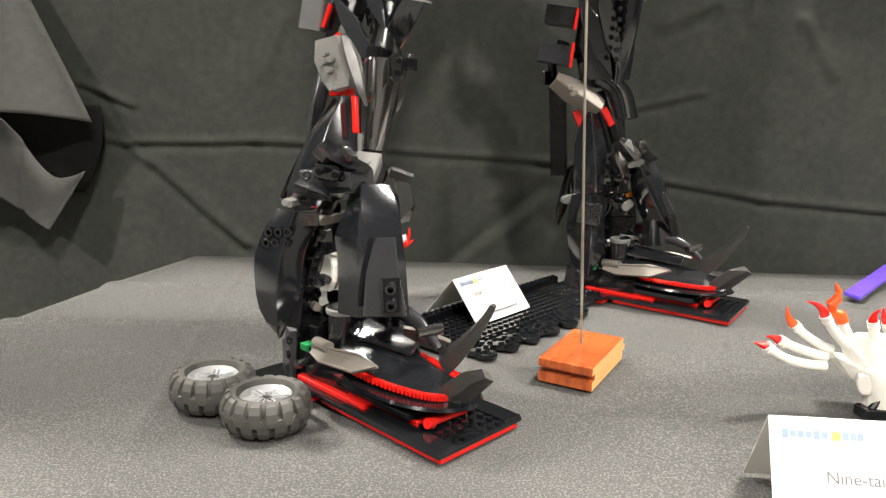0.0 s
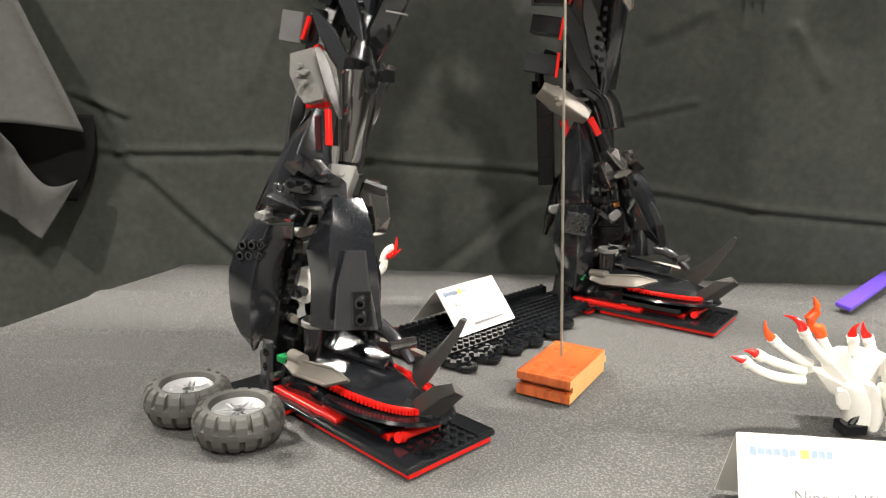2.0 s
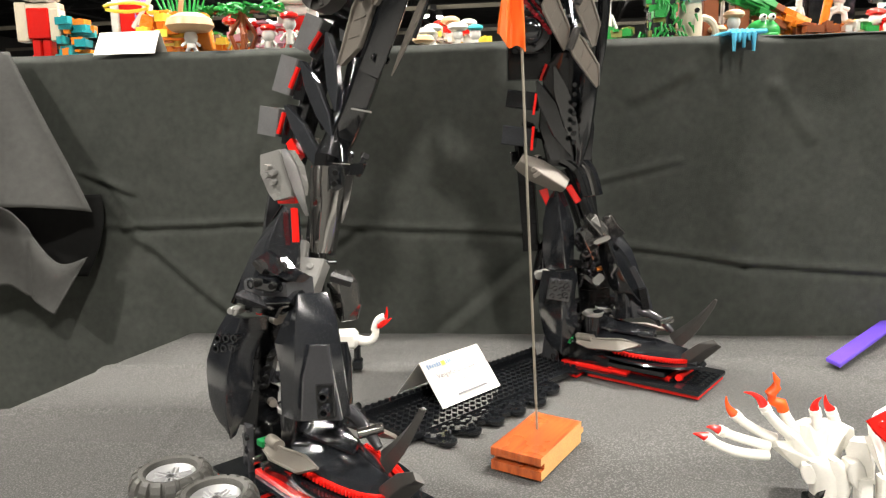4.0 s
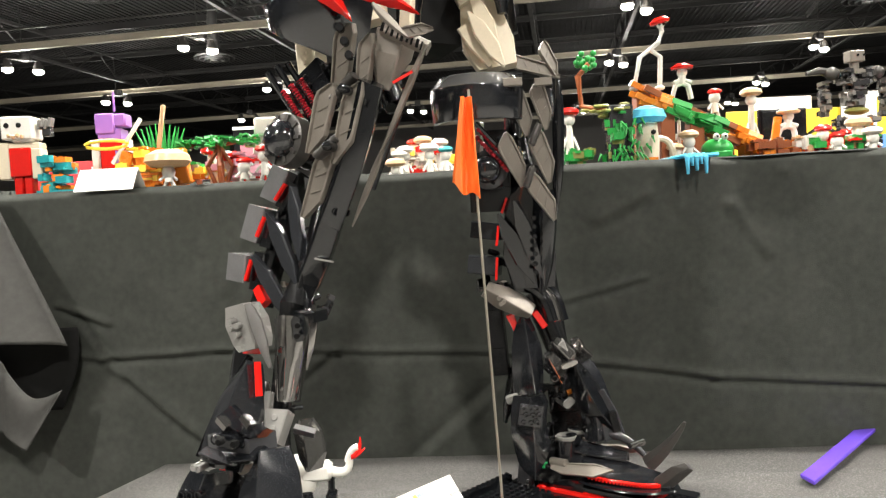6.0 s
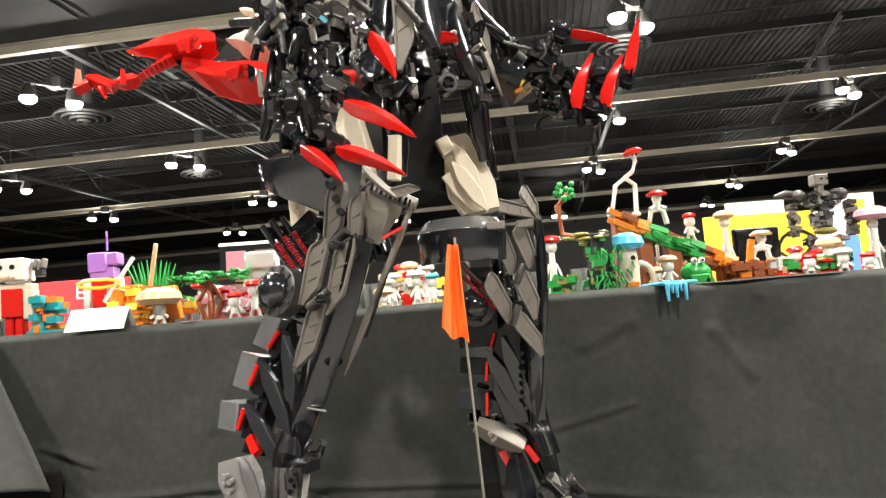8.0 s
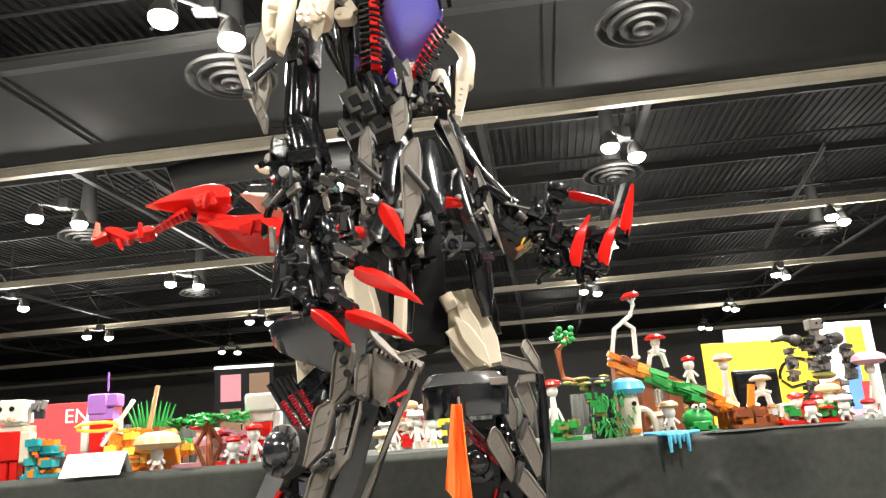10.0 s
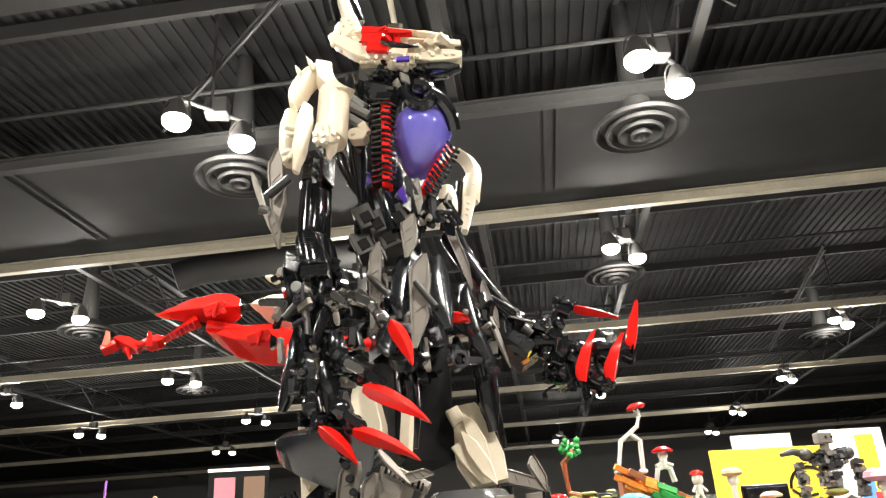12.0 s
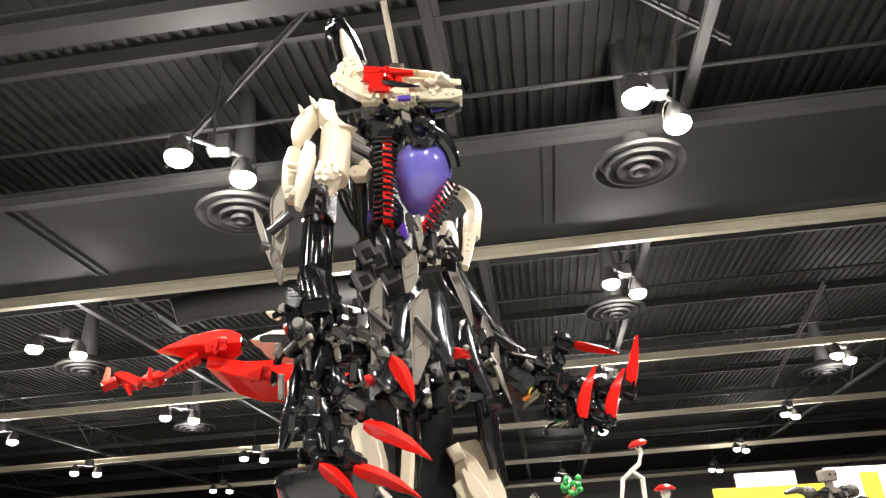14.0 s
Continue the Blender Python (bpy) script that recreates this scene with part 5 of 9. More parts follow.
bent(leg_l, "ribbed_sleeve", DARKRED, [(0.190, 0.806, 1.143), (0.222, 0.812, 1.107)], 0.0024)
piece(leg_l, "hip_core", MATT, (0.208, 0.860, 1.154), (0.208, 0.860, 1.067), 0.0440, 0.030, "rect", "box", SF)
clutter(leg_l, (0.262, 0.885, 0.867), (0.060, 0.050, 0.040), 24, 11, DARKS)
clutter(leg_l, (0.285, 0.880, 0.803), (0.060, 0.050, 0.050), 24, 12, DARKS)
clutter(leg_l, (0.226, 0.820, 1.120), (0.070, 0.050, 0.060), 24, 13, DARKS)
clutter(leg_l, (0.223, 0.885, 1.035), (0.050, 0.030, 0.110), 16, 14, DARKS)

# torso
piece(torso, "cream_panel", CREAM, (0.196, 0.800, 1.289), (0.209, 0.785, 1.206), 0.0500, 0.016, "hexl", "flat", SF)
piece(torso, "cream_panel", CREAM, (0.181, 0.778, 1.268), (0.219, 0.772, 1.236), 0.0230, 0.006, "dia", "flat", SF)
piece(torso, "cream_panel", CREAM, (0.179, 0.772, 1.248), (0.224, 0.766, 1.212), 0.0240, 0.006, "dia", "flat", SF)
piece(torso, "cream_panel", CREAM, (0.181, 0.781, 1.246), (0.205, 0.778, 1.206), 0.0160, 0.006, "hexr", "flat", SF)
piece(torso, "cream_brick", CREAM, (0.177, 0.776, 1.281), (0.184, 0.776, 1.266), 0.0139, 0.016, "rect", "box", SF)
piece(torso, "pelvis_shield", BLACK, (0.213, 0.780, 1.363), (0.221, 0.780, 1.256), 0.0282, 0.014, "leaf2", "ridge", F)
piece(torso, "pelvis_side", MATT, (0.225, 0.800, 1.343), (0.233, 0.790, 1.240), 0.0081, 0.010, "rect", "ridge", F)
# ink-black box standing in for the shaded void between the hips
piece(torso, "pelvis_core", INKBLACK, (0.151, 0.790, 1.375), (0.149, 0.780, 1.231), 0.0660, 0.060, "rect", "box", F)
piece(torso, "pelvis_flank", BLACK, (0.129, 0.730, 1.335), (0.136, 0.730, 1.237), 0.0221, 0.020, "leaf2", "ridge", SF)
piece(torso, "cream_panel", CREAM, (0.086, 0.740, 1.308), (0.093, 0.730, 1.240), 0.0301, 0.016, "hexl", "flat", S)
piece(torso, "cream_panel", CREAM, (0.129, 0.720, 1.273), (0.125, 0.720, 1.232), 0.0110, 0.010, "rect", "box", S)
piece(torso, "cream_panel", CREAM, (0.032, 0.760, 1.284), (0.036, 0.760, 1.262), 0.0241, 0.018, "rect", "box", S)
piece(torso, "gear", DKGREY, (0.182, 0.720, 1.333), (0.183, 0.720, 1.308), 0.0080, 0.008, "stadium", "flat", F)
disc(torso, "gear", DKGREY, (0.182, 0.715, 1.317), 0.0095, 0.0080, F)
disc(torso, "hole", INKBLACK, (0.181, 0.708, 1.315), 0.0033, 0.0030, F)
piece(torso, "lift_beam", DKGREY, (0.186, 0.715, 1.317), (0.205, 0.715, 1.316), 0.0071, 0.008, "stadium", "flat", F)
piece(torso, "red_tip", RED, (0.177, 0.700, 1.360), (0.190, 0.690, 1.354), 0.0143, 0.010, "tri", "ridge", F)
piece(torso, "hip_cone", MATT, (0.142, 0.710, 1.324), (0.148, 0.710, 1.315), 0.0328, 0.024, "hex", "ridge", F)
piece(torso, "skirt_plate", SHELL, (0.139, 0.715, 1.426), (0.127, 0.700, 1.356), 0.0245, 0.012, "leaf2", "ridge", F, bs=0.0022)
piece(torso, "skirt_plate", SHELL, (0.167, 0.700, 1.421), (0.173, 0.685, 1.341), 0.0272, 0.012, "leaf2", "ridge", F, bs=0.0023)
piece(torso, "skirt_plate", SHELL, (0.196, 0.730, 1.401), (0.212, 0.715, 1.316), 0.0218, 0.012, "leaf2", "ridge", F, bs=0.0023)
piece(torso, "skirt_plate", SHELL, (0.121, 0.720, 1.356), (0.114, 0.705, 1.324), 0.0238, 0.012, "leaf2", "ridge", F, bs=0.0022)
piece(torso, "skirt_plate", MATT, (0.114, 0.710, 1.319), (0.138, 0.695, 1.315), 0.0180, 0.012, "leaf2", "ridge", F, bs=0.0021)
piece(torso, "wing_plate", PEARL, (0.103, 0.700, 1.438), (0.103, 0.700, 1.349), 0.0130, 0.005, "wing", "rim", SF)
piece(torso, "wing_plate", PEARL, (0.137, 0.700, 1.468), (0.141, 0.700, 1.422), 0.0181, 0.005, "wing", "rim", SF)
piece(torso, "wing_plate", PEARL, (0.146, 0.690, 1.420), (0.146, 0.690, 1.325), 0.0210, 0.005, "wing", "rim", SF)
piece(torso, "wing_plate", PEARL, (0.146, 0.690, 1.504), (0.152, 0.690, 1.465), 0.0092, 0.005, "wing", "rim", SF)
piece(torso, "wing_plate", PEARL, (0.183, 0.770, 1.494), (0.211, 0.770, 1.410), 0.0108, 0.005, "wing", "rim", SF)
piece(torso, "wing_plate", PEARL, (0.217, 0.770, 1.417), (0.236, 0.770, 1.365), 0.0089, 0.005, "wing", "rim", SF)
piece(torso, "black_quill", BLACK, (0.138, 0.685, 1.504), (0.159, 0.700, 1.469), 0.0130, 0.008, "leaf", "ridge", F)
piece(torso, "swivel", PEARL_DARK, (0.096, 0.690, 1.400), (0.116, 0.690, 1.379), 0.0071, 0.011, "barrel", "round", SF)
piece(torso, "swivel", PEARL_DARK, (0.141, 0.680, 1.388), (0.160, 0.680, 1.362), 0.0064, 0.011, "barrel", "round", SF)
piece(torso, "waist_core", MATT, (0.127, 0.770, 1.531), (0.144, 0.770, 1.345), 0.0654, 0.060, "hourglass", "box", F)
piece(torso, "vent_brick", PEARL_DARK, (0.088, 0.715, 1.485), (0.099, 0.705, 1.458), 0.0202, 0.020, "rect", "box", SF)
piece(torso, "vent_slot", INKBLACK, (0.093, 0.694, 1.468), (0.098, 0.692, 1.457), 0.0108, 0.002, "rect", "flat", SF)
piece(torso, "vent_brick", PEARL_DARK, (0.085, 0.715, 1.455), (0.096, 0.705, 1.429), 0.0197, 0.020, "rect", "box", SF)
piece(torso, "vent_slot", INKBLACK, (0.090, 0.694, 1.438), (0.095, 0.692, 1.428), 0.0103, 0.002, "rect", "flat", SF)
piece(torso, "vent_brick", PEARL_DARK, (0.111, 0.715, 1.462), (0.122, 0.705, 1.435), 0.0202, 0.020, "rect", "box", SF)
piece(torso, "vent_slot", INKBLACK, (0.115, 0.694, 1.445), (0.120, 0.692, 1.434), 0.0103, 0.002, "rect", "flat", SF)
piece(torso, "vent_brick", PEARL_DARK, (0.100, 0.715, 1.478), (0.111, 0.705, 1.452), 0.0202, 0.020, "rect", "box", SF)
piece(torso, "vent_slot", INKBLACK, (0.104, 0.694, 1.461), (0.109, 0.692, 1.450), 0.0103, 0.002, "rect", "flat", SF)
piece(torso, "vent_brick", PEARL_DARK, (0.121, 0.715, 1.484), (0.132, 0.705, 1.457), 0.0211, 0.020, "rect", "box", SF)
piece(torso, "vent_slot", INKBLACK, (0.125, 0.694, 1.467), (0.130, 0.692, 1.456), 0.0108, 0.002, "rect", "flat", SF)
piece(torso, "waist_panel", BLACK, (0.112, 0.710, 1.503), (0.124, 0.700, 1.451), 0.0149, 0.008, "rect", "ridge", SF)
piece(torso, "chest_core", MATT, (0.146, 0.800, 1.687), (0.142, 0.800, 1.546), 0.0910, 0.070, "hex", "box", F)
piece(torso, "side_panel", BLACK, (0.078, 0.760, 1.682), (0.088, 0.760, 1.513), 0.0261, 0.014, "leaf2", "ridge", S)
piece(torso, "side_panel", BLACK, (0.059, 0.780, 1.591), (0.085, 0.770, 1.525), 0.0148, 0.010, "leaf2", "ridge", S)
piece(torso, "rib_column", RED, (0.119, 0.720, 1.617), (0.118, 0.710, 1.505), 0.0110, 0.012, "rect", "box", SF)
piece(torso, "rib_frame", MATT, (0.109, 0.735, 1.632), (0.109, 0.725, 1.512), 0.0150, 0.016, "rect", "box", SF)
piece(torso, "rib_cap", BLACK, (0.109, 0.715, 1.622), (0.126, 0.705, 1.615), 0.0110, 0.014, "rect", "box", SF)
bent(torso, "rib_hose", BLACK, [(0.105, 0.715, 1.610), (0.118, 0.700, 1.602), (0.130, 0.705, 1.600)], 0.0017)
bent(torso, "rib_hose", BLACK, [(0.104, 0.715, 1.603), (0.118, 0.700, 1.595), (0.129, 0.705, 1.593)], 0.0017)
bent(torso, "rib_hose", BLACK, [(0.104, 0.715, 1.595), (0.118, 0.700, 1.588), (0.129, 0.705, 1.586)], 0.0017)
bent(torso, "rib_hose", BLACK, [(0.104, 0.715, 1.588), (0.118, 0.700, 1.581), (0.129, 0.705, 1.579)], 0.0017)
bent(torso, "rib_hose", BLACK, [(0.104, 0.715, 1.581), (0.118, 0.700, 1.574), (0.129, 0.705, 1.572)], 0.0017)
bent(torso, "rib_hose", BLACK, [(0.104, 0.715, 1.574), (0.117, 0.700, 1.567), (0.128, 0.705, 1.565)], 0.0017)
bent(torso, "rib_hose", BLACK, [(0.104, 0.715, 1.567), (0.117, 0.700, 1.560), (0.128, 0.705, 1.558)], 0.0017)
bent(torso, "rib_hose", BLACK, [(0.104, 0.715, 1.560), (0.117, 0.700, 1.554), (0.128, 0.705, 1.551)], 0.0017)
bent(torso, "rib_hose", BLACK, [(0.103, 0.715, 1.554), (0.117, 0.700, 1.547), (0.128, 0.705, 1.545)], 0.0017)
bent(torso, "rib_hose", BLACK, [(0.103, 0.715, 1.547), (0.117, 0.700, 1.540), (0.128, 0.705, 1.538)], 0.0017)
bent(torso, "rib_hose", BLACK, [(0.103, 0.715, 1.540), (0.117, 0.700, 1.533), (0.127, 0.705, 1.531)], 0.0017)
bent(torso, "rib_hose", BLACK, [(0.103, 0.715, 1.533), (0.116, 0.700, 1.527), (0.127, 0.705, 1.525)], 0.0017)
bent(torso, "rib_hose", BLACK, [(0.103, 0.715, 1.527), (0.116, 0.700, 1.520), (0.127, 0.705, 1.518)], 0.0017)
bent(torso, "rib_hose", BLACK, [(0.103, 0.715, 1.520), (0.116, 0.700, 1.514), (0.127, 0.705, 1.511)], 0.0017)
bent(torso, "rib_hose", BLACK, [(0.103, 0.715, 1.513), (0.116, 0.700, 1.507), (0.127, 0.705, 1.505)], 0.0017)
disc(torso, "rib_stud", RED, (0.119, 0.702, 1.594), 0.0044, 0.0050, SF)
disc(torso, "rib_stud", RED, (0.118, 0.702, 1.573), 0.0044, 0.0050, SF)
disc(torso, "rib_stud", RED, (0.118, 0.702, 1.552), 0.0043, 0.0050, SF)
disc(torso, "rib_stud", RED, (0.117, 0.702, 1.532), 0.0043, 0.0050, SF)
disc(torso, "rib_stud", RED, (0.117, 0.702, 1.512), 0.0042, 0.0050, SF)
piece(torso, "rib_column", RED, (0.190, 0.720, 1.559), (0.159, 0.710, 1.499), 0.0114, 0.012, "rect", "box", F)
bent(torso, "rib_hose", BLACK, [(0.185, 0.710, 1.557), (0.189, 0.700, 1.542), (0.196, 0.710, 1.544)], 0.0021)
bent(torso, "rib_hose", BLACK, [(0.182, 0.710, 1.551), (0.186, 0.700, 1.536), (0.193, 0.710, 1.538)], 0.0021)
bent(torso, "rib_hose", BLACK, [(0.179, 0.710, 1.545), (0.183, 0.700, 1.530), (0.190, 0.710, 1.532)], 0.0021)
bent(torso, "rib_hose", BLACK, [(0.176, 0.710, 1.539), (0.180, 0.700, 1.525), (0.186, 0.710, 1.526)], 0.0021)
bent(torso, "rib_hose", BLACK, [(0.172, 0.710, 1.533), (0.177, 0.700, 1.519), (0.183, 0.710, 1.520)], 0.0021)
bent(torso, "rib_hose", BLACK, [(0.169, 0.710, 1.527), (0.174, 0.700, 1.513), (0.180, 0.710, 1.514)], 0.0021)
bent(torso, "rib_hose", BLACK, [(0.166, 0.710, 1.521), (0.171, 0.700, 1.507), (0.177, 0.710, 1.508)], 0.0021)
bent(torso, "rib_hose", BLACK, [(0.163, 0.710, 1.515), (0.168, 0.700, 1.502), (0.174, 0.710, 1.502)], 0.0021)
bent(torso, "rib_hose", BLACK, [(0.160, 0.710, 1.509), (0.165, 0.700, 1.496), (0.171, 0.710, 1.497)], 0.0021)
bent(torso, "rib_hose", BLACK, [(0.158, 0.710, 1.503), (0.162, 0.700, 1.490), (0.168, 0.710, 1.491)], 0.0021)
piece(torso, "collar", BLACK, (0.090, 0.745, 1.679), (0.170, 0.730, 1.655), 0.0332, 0.030, "hex", "ridge", F)
piece(torso, "collar", BLACK, (0.097, 0.720, 1.642), (0.129, 0.710, 1.627), 0.0265, 0.020, "hex", "ridge", F)
bent(torso, "collar_ring", BLACK, [(0.138, 0.700, 1.620), (0.146, 0.700, 1.602), (0.161, 0.700, 1.597), (0.171, 0.700, 1.608), (0.166, 0.700, 1.622), (0.151, 0.700, 1.626)], 0.0060)
bent(torso, "collar_ring", BLACK, [(0.167, 0.700, 1.614), (0.181, 0.705, 1.607), (0.190, 0.710, 1.593), (0.194, 0.720, 1.578)], 0.0080)
bent(torso, "strut", GREY, [(0.069, 0.740, 1.631), (0.100, 0.740, 1.611)], 0.0055)
bent(torso, "strut", GREY, [(0.069, 0.740, 1.614), (0.097, 0.740, 1.595)], 0.0055)
bent(torso, "strut", GREY, [(0.072, 0.740, 1.641), (0.096, 0.740, 1.621)], 0.0055)
piece(torso, "strut_block", CREAM, (0.076, 0.735, 1.584), (0.096, 0.730, 1.583), 0.0161, 0.016, "stadium", "box", S)
piece(torso, "strut_block", CREAM, (0.090, 0.730, 1.595), (0.097, 0.730, 1.583), 0.0092, 0.010, "rect", "box", S)
piece(torso, "violet_gem", PURPLE, (0.083, 0.760, 1.543), (0.099, 0.760, 1.547), 0.0175, 0.016, "hex", "ridge", S)
piece(torso, "violet_gem", PURPLE, (0.134, 0.715, 1.507), (0.138, 0.710, 1.487), 0.0108, 0.010, "leaf", "ridge", F)
clutter(torso, (0.130, 0.730, 1.648), (0.080, 0.050, 0.040), 36, 21, DARKS)
clutter(torso, (0.116, 0.720, 1.403), (0.070, 0.040, 0.140), 44, 22, DARKS)
clutter(torso, (0.177, 0.730, 1.344), (0.090, 0.050, 0.080), 44, 23, DARKS)
clutter(torso, (0.075, 0.770, 1.608), (0.040, 0.040, 0.080), 20, 24, DARKS)
clutter(torso, (0.161, 0.720, 1.478), (0.060, 0.040, 0.060), 22, 25, DARKS)
clutter(torso, (0.037, 0.780, 1.376), (0.090, 0.040, 0.060), 20, 26, DARKS)
CORE = (0.158, 0.735, 1.572)

# arm beside the near leg
piece(arm_r, "shoulder_horn", CREAM, (0.047, 0.720, 1.670), (0.016, 0.710, 1.609), 0.0269, 0.024, "leaf2", "ridge", S, bs=0.0085)
piece(arm_r, "shoulder_horn", CREAM, (0.044, 0.710, 1.664), (0.070, 0.700, 1.620), 0.0233, 0.026, "rect", "ridge", S, bs=0.0082)
piece(arm_r, "shoulder_block", CREAM, (0.055, 0.700, 1.628), (0.052, 0.690, 1.563), 0.0332, 0.040, "barrel", "round", S)
piece(arm_r, "shoulder_spike", CREAM, (0.040, 0.710, 1.653), (0.031, 0.710, 1.672), 0.0064, 0.008, "leaf", "round", S)
piece(arm_r, "shoulder_spike", CREAM, (0.024, 0.710, 1.647), (0.019, 0.710, 1.660), 0.0058, 0.008, "leaf", "round", S)
piece(arm_r, "sleeve_shell", CREAM, (0.013, 0.710, 1.601), (0.012, 0.700, 1.531), 0.0253, 0.024, "leaf2", "ridge", S)
piece(arm_r, "sleeve_shell", CREAM, (0.033, 0.690, 1.596), (0.023, 0.685, 1.513), 0.0165, 0.018, "leaf2", "ridge", S)
piece(arm_r, "sleeve_shell", CREAM, (0.060, 0.700, 1.573), (0.054, 0.700, 1.535), 0.0143, 0.016, "leaf2", "ridge", S)
piece(arm_r, "cream_clip", CREAM, (0.043, 0.690, 1.563), (0.061, 0.685, 1.557), 0.0181, 0.020, "rect", "box", S)
disc(arm_r, "stud", CREAM, (0.046, 0.675, 1.549), 0.0030, 0.0040, S)
disc(arm_r, "stud", CREAM, (0.054, 0.675, 1.548), 0.0030, 0.0040, S)
disc(arm_r, "stud", CREAM, (0.046, 0.675, 1.541), 0.0030, 0.0040, S)
disc(arm_r, "stud", CREAM, (0.054, 0.675, 1.540), 0.0030, 0.0040, S)
piece(arm_r, "elbow_block", MATT, (0.042, 0.700, 1.544), (0.041, 0.695, 1.510), 0.0252, 0.026, "rect", "box", S)
piece(arm_r, "lift_beam", BLACK, (0.048, 0.680, 1.533), (0.045, 0.675, 1.492), 0.0092, 0.008, "stadium", "flat", S)
disc(arm_r, "hole", INKBLACK, (0.048, 0.671, 1.521), 0.0029, 0.0030, S)
disc(arm_r, "hole", INKBLACK, (0.047, 0.671, 1.510), 0.0029, 0.0030, S)
disc(arm_r, "hole", INKBLACK, (0.046, 0.671, 1.500), 0.0029, 0.0030, S)
piece(arm_r, "arm_barrel", BLACK, (0.035, 0.700, 1.517), (0.033, 0.690, 1.449), 0.0301, 0.044, "barrel", "round", S)
piece(arm_r, "arm_barrel", BLACK, (0.031, 0.690, 1.447), (0.039, 0.680, 1.408), 0.0355, 0.056, "barrel", "round", S)
piece(arm_r, "barrel_groove", INKBLACK, (0.020, 0.652, 1.424), (0.047, 0.652, 1.424), 0.0000, 0.001, "rect", "flat", S)
piece(arm_r, "barrel_groove", INKBLACK, (0.021, 0.652, 1.418), (0.048, 0.652, 1.419), 0.0010, 0.001, "rect", "flat", S)
piece(arm_r, "barrel_groove", INKBLACK, (0.022, 0.652, 1.412), (0.049, 0.652, 1.413), 0.0010, 0.001, "rect", "flat", S)
piece(arm_r, "barrel_groove", INKBLACK, (0.023, 0.652, 1.406), (0.050, 0.652, 1.407), 0.0010, 0.001, "rect", "flat", S)
piece(arm_r, "barrel_groove", INKBLACK, (0.024, 0.652, 1.401), (0.052, 0.652, 1.402), 0.0010, 0.001, "rect", "flat", S)
piece(arm_r, "wing_plate", PEARL, (-0.002, 0.710, 1.552), (0.009, 0.700, 1.454), 0.0200, 0.005, "wing", "rim", SU)
piece(arm_r, "wing_blade", PEARL, (-0.024, 0.710, 1.525), (-0.001, 0.700, 1.453), 0.0063, 0.005, "leaf", "flat", S)
piece(arm_r, "wing_plate", PEARL, (-0.003, 0.700, 1.474), (0.010, 0.700, 1.436), 0.0104, 0.005, "wing", "rim", SU)
piece(arm_r, "swivel", DKGREY, (-0.006, 0.695, 1.492), (0.016, 0.690, 1.510), 0.0086, 0.011, "barrel", "round", S)
piece(arm_r, "swivel", PEARL_DARK, (-0.013, 0.700, 1.479), (-0.004, 0.700, 1.475), 0.0104, 0.012, "barrel", "round", S)
piece(arm_r, "forearm_core", MATT, (0.034, 0.690, 1.419), (0.048, 0.670, 1.313), 0.0240, 0.034, "rect", "box", S)
piece(arm_r, "forearm_plate", BLACK, (0.016, 0.680, 1.410), (0.022, 0.675, 1.368), 0.0180, 0.014, "trap", "ridge", S)
piece(arm_r, "forearm_band", BLACK, (0.034, 0.665, 1.395), (0.059, 0.660, 1.395), 0.0120, 0.016, "rect", "box", S)
piece(arm_r, "wrist_rod", PEARL_DARK, (0.018, 0.665, 1.352), (0.041, 0.660, 1.376), 0.0071, 0.011, "rect", "round", S)
disc(arm_r, "wrist_hub", GREY, (0.034, 0.655, 1.375), 0.0053, 0.0140, S)
piece(arm_r, "wrist_rod", PEARL_DARK, (0.037, 0.660, 1.363), (0.042, 0.655, 1.324), 0.0050, 0.008, "rect", "round", S)
piece(arm_r, "palm_plate", BLACK, (0.054, 0.655, 1.353), (0.046, 0.650, 1.318), 0.0155, 0.010, "taper", "ridge", S)
piece(arm_r, "palm_plate", BLACK, (0.064, 0.650, 1.332), (0.070, 0.645, 1.296), 0.0161, 0.012, "leaf2", "ridge", S)
piece(arm_r, "palm_plate", DKGREY, (0.041, 0.660, 1.310), (0.042, 0.655, 1.280), 0.0120, 0.012, "hex", "ridge", S)
piece(arm_r, "palm_plate", BLACK, (0.056, 0.645, 1.304), (0.061, 0.640, 1.257), 0.0110, 0.010, "leaf2", "ridge", S)
piece(arm_r, "skirt_blade", BLACK, (0.023, 0.720, 1.359), (0.011, 0.710, 1.274), 0.0206, 0.012, "leaf3", "ridge", S, bs=-0.0054)
bent(arm_r, "finger", CHROME, [(0.061, 0.660, 1.362), (0.075, 0.645, 1.364), (0.095, 0.630, 1.355), (0.104, 0.625, 1.339), (0.117, 0.620, 1.330)], 0.0055)
bent(arm_r, "finger", BLACK, [(0.070, 0.645, 1.310), (0.081, 0.635, 1.295), (0.095, 0.625, 1.283)], 0.0080)
bent(arm_r, "finger", BLACK, [(0.062, 0.645, 1.284), (0.072, 0.640, 1.259), (0.085, 0.632, 1.244)], 0.0080)
bent(arm_r, "finger", BLACK, [(0.048, 0.650, 1.288), (0.047, 0.645, 1.263), (0.057, 0.640, 1.247)], 0.0070)
piece(arm_r, "knuckle", CHROME, (0.076, 0.620, 1.297), (0.092, 0.615, 1.287), 0.0089, 0.012, "stadium", "box", S)
piece(arm_r, "knuckle", CHROME, (0.064, 0.640, 1.365), (0.076, 0.635, 1.353), 0.0072, 0.012, "stadium", "box", S)
piece(arm_r, "knuckle", BLACK, (0.095, 0.615, 1.285), (0.105, 0.610, 1.277), 0.0086, 0.012, "stadium", "box", S)
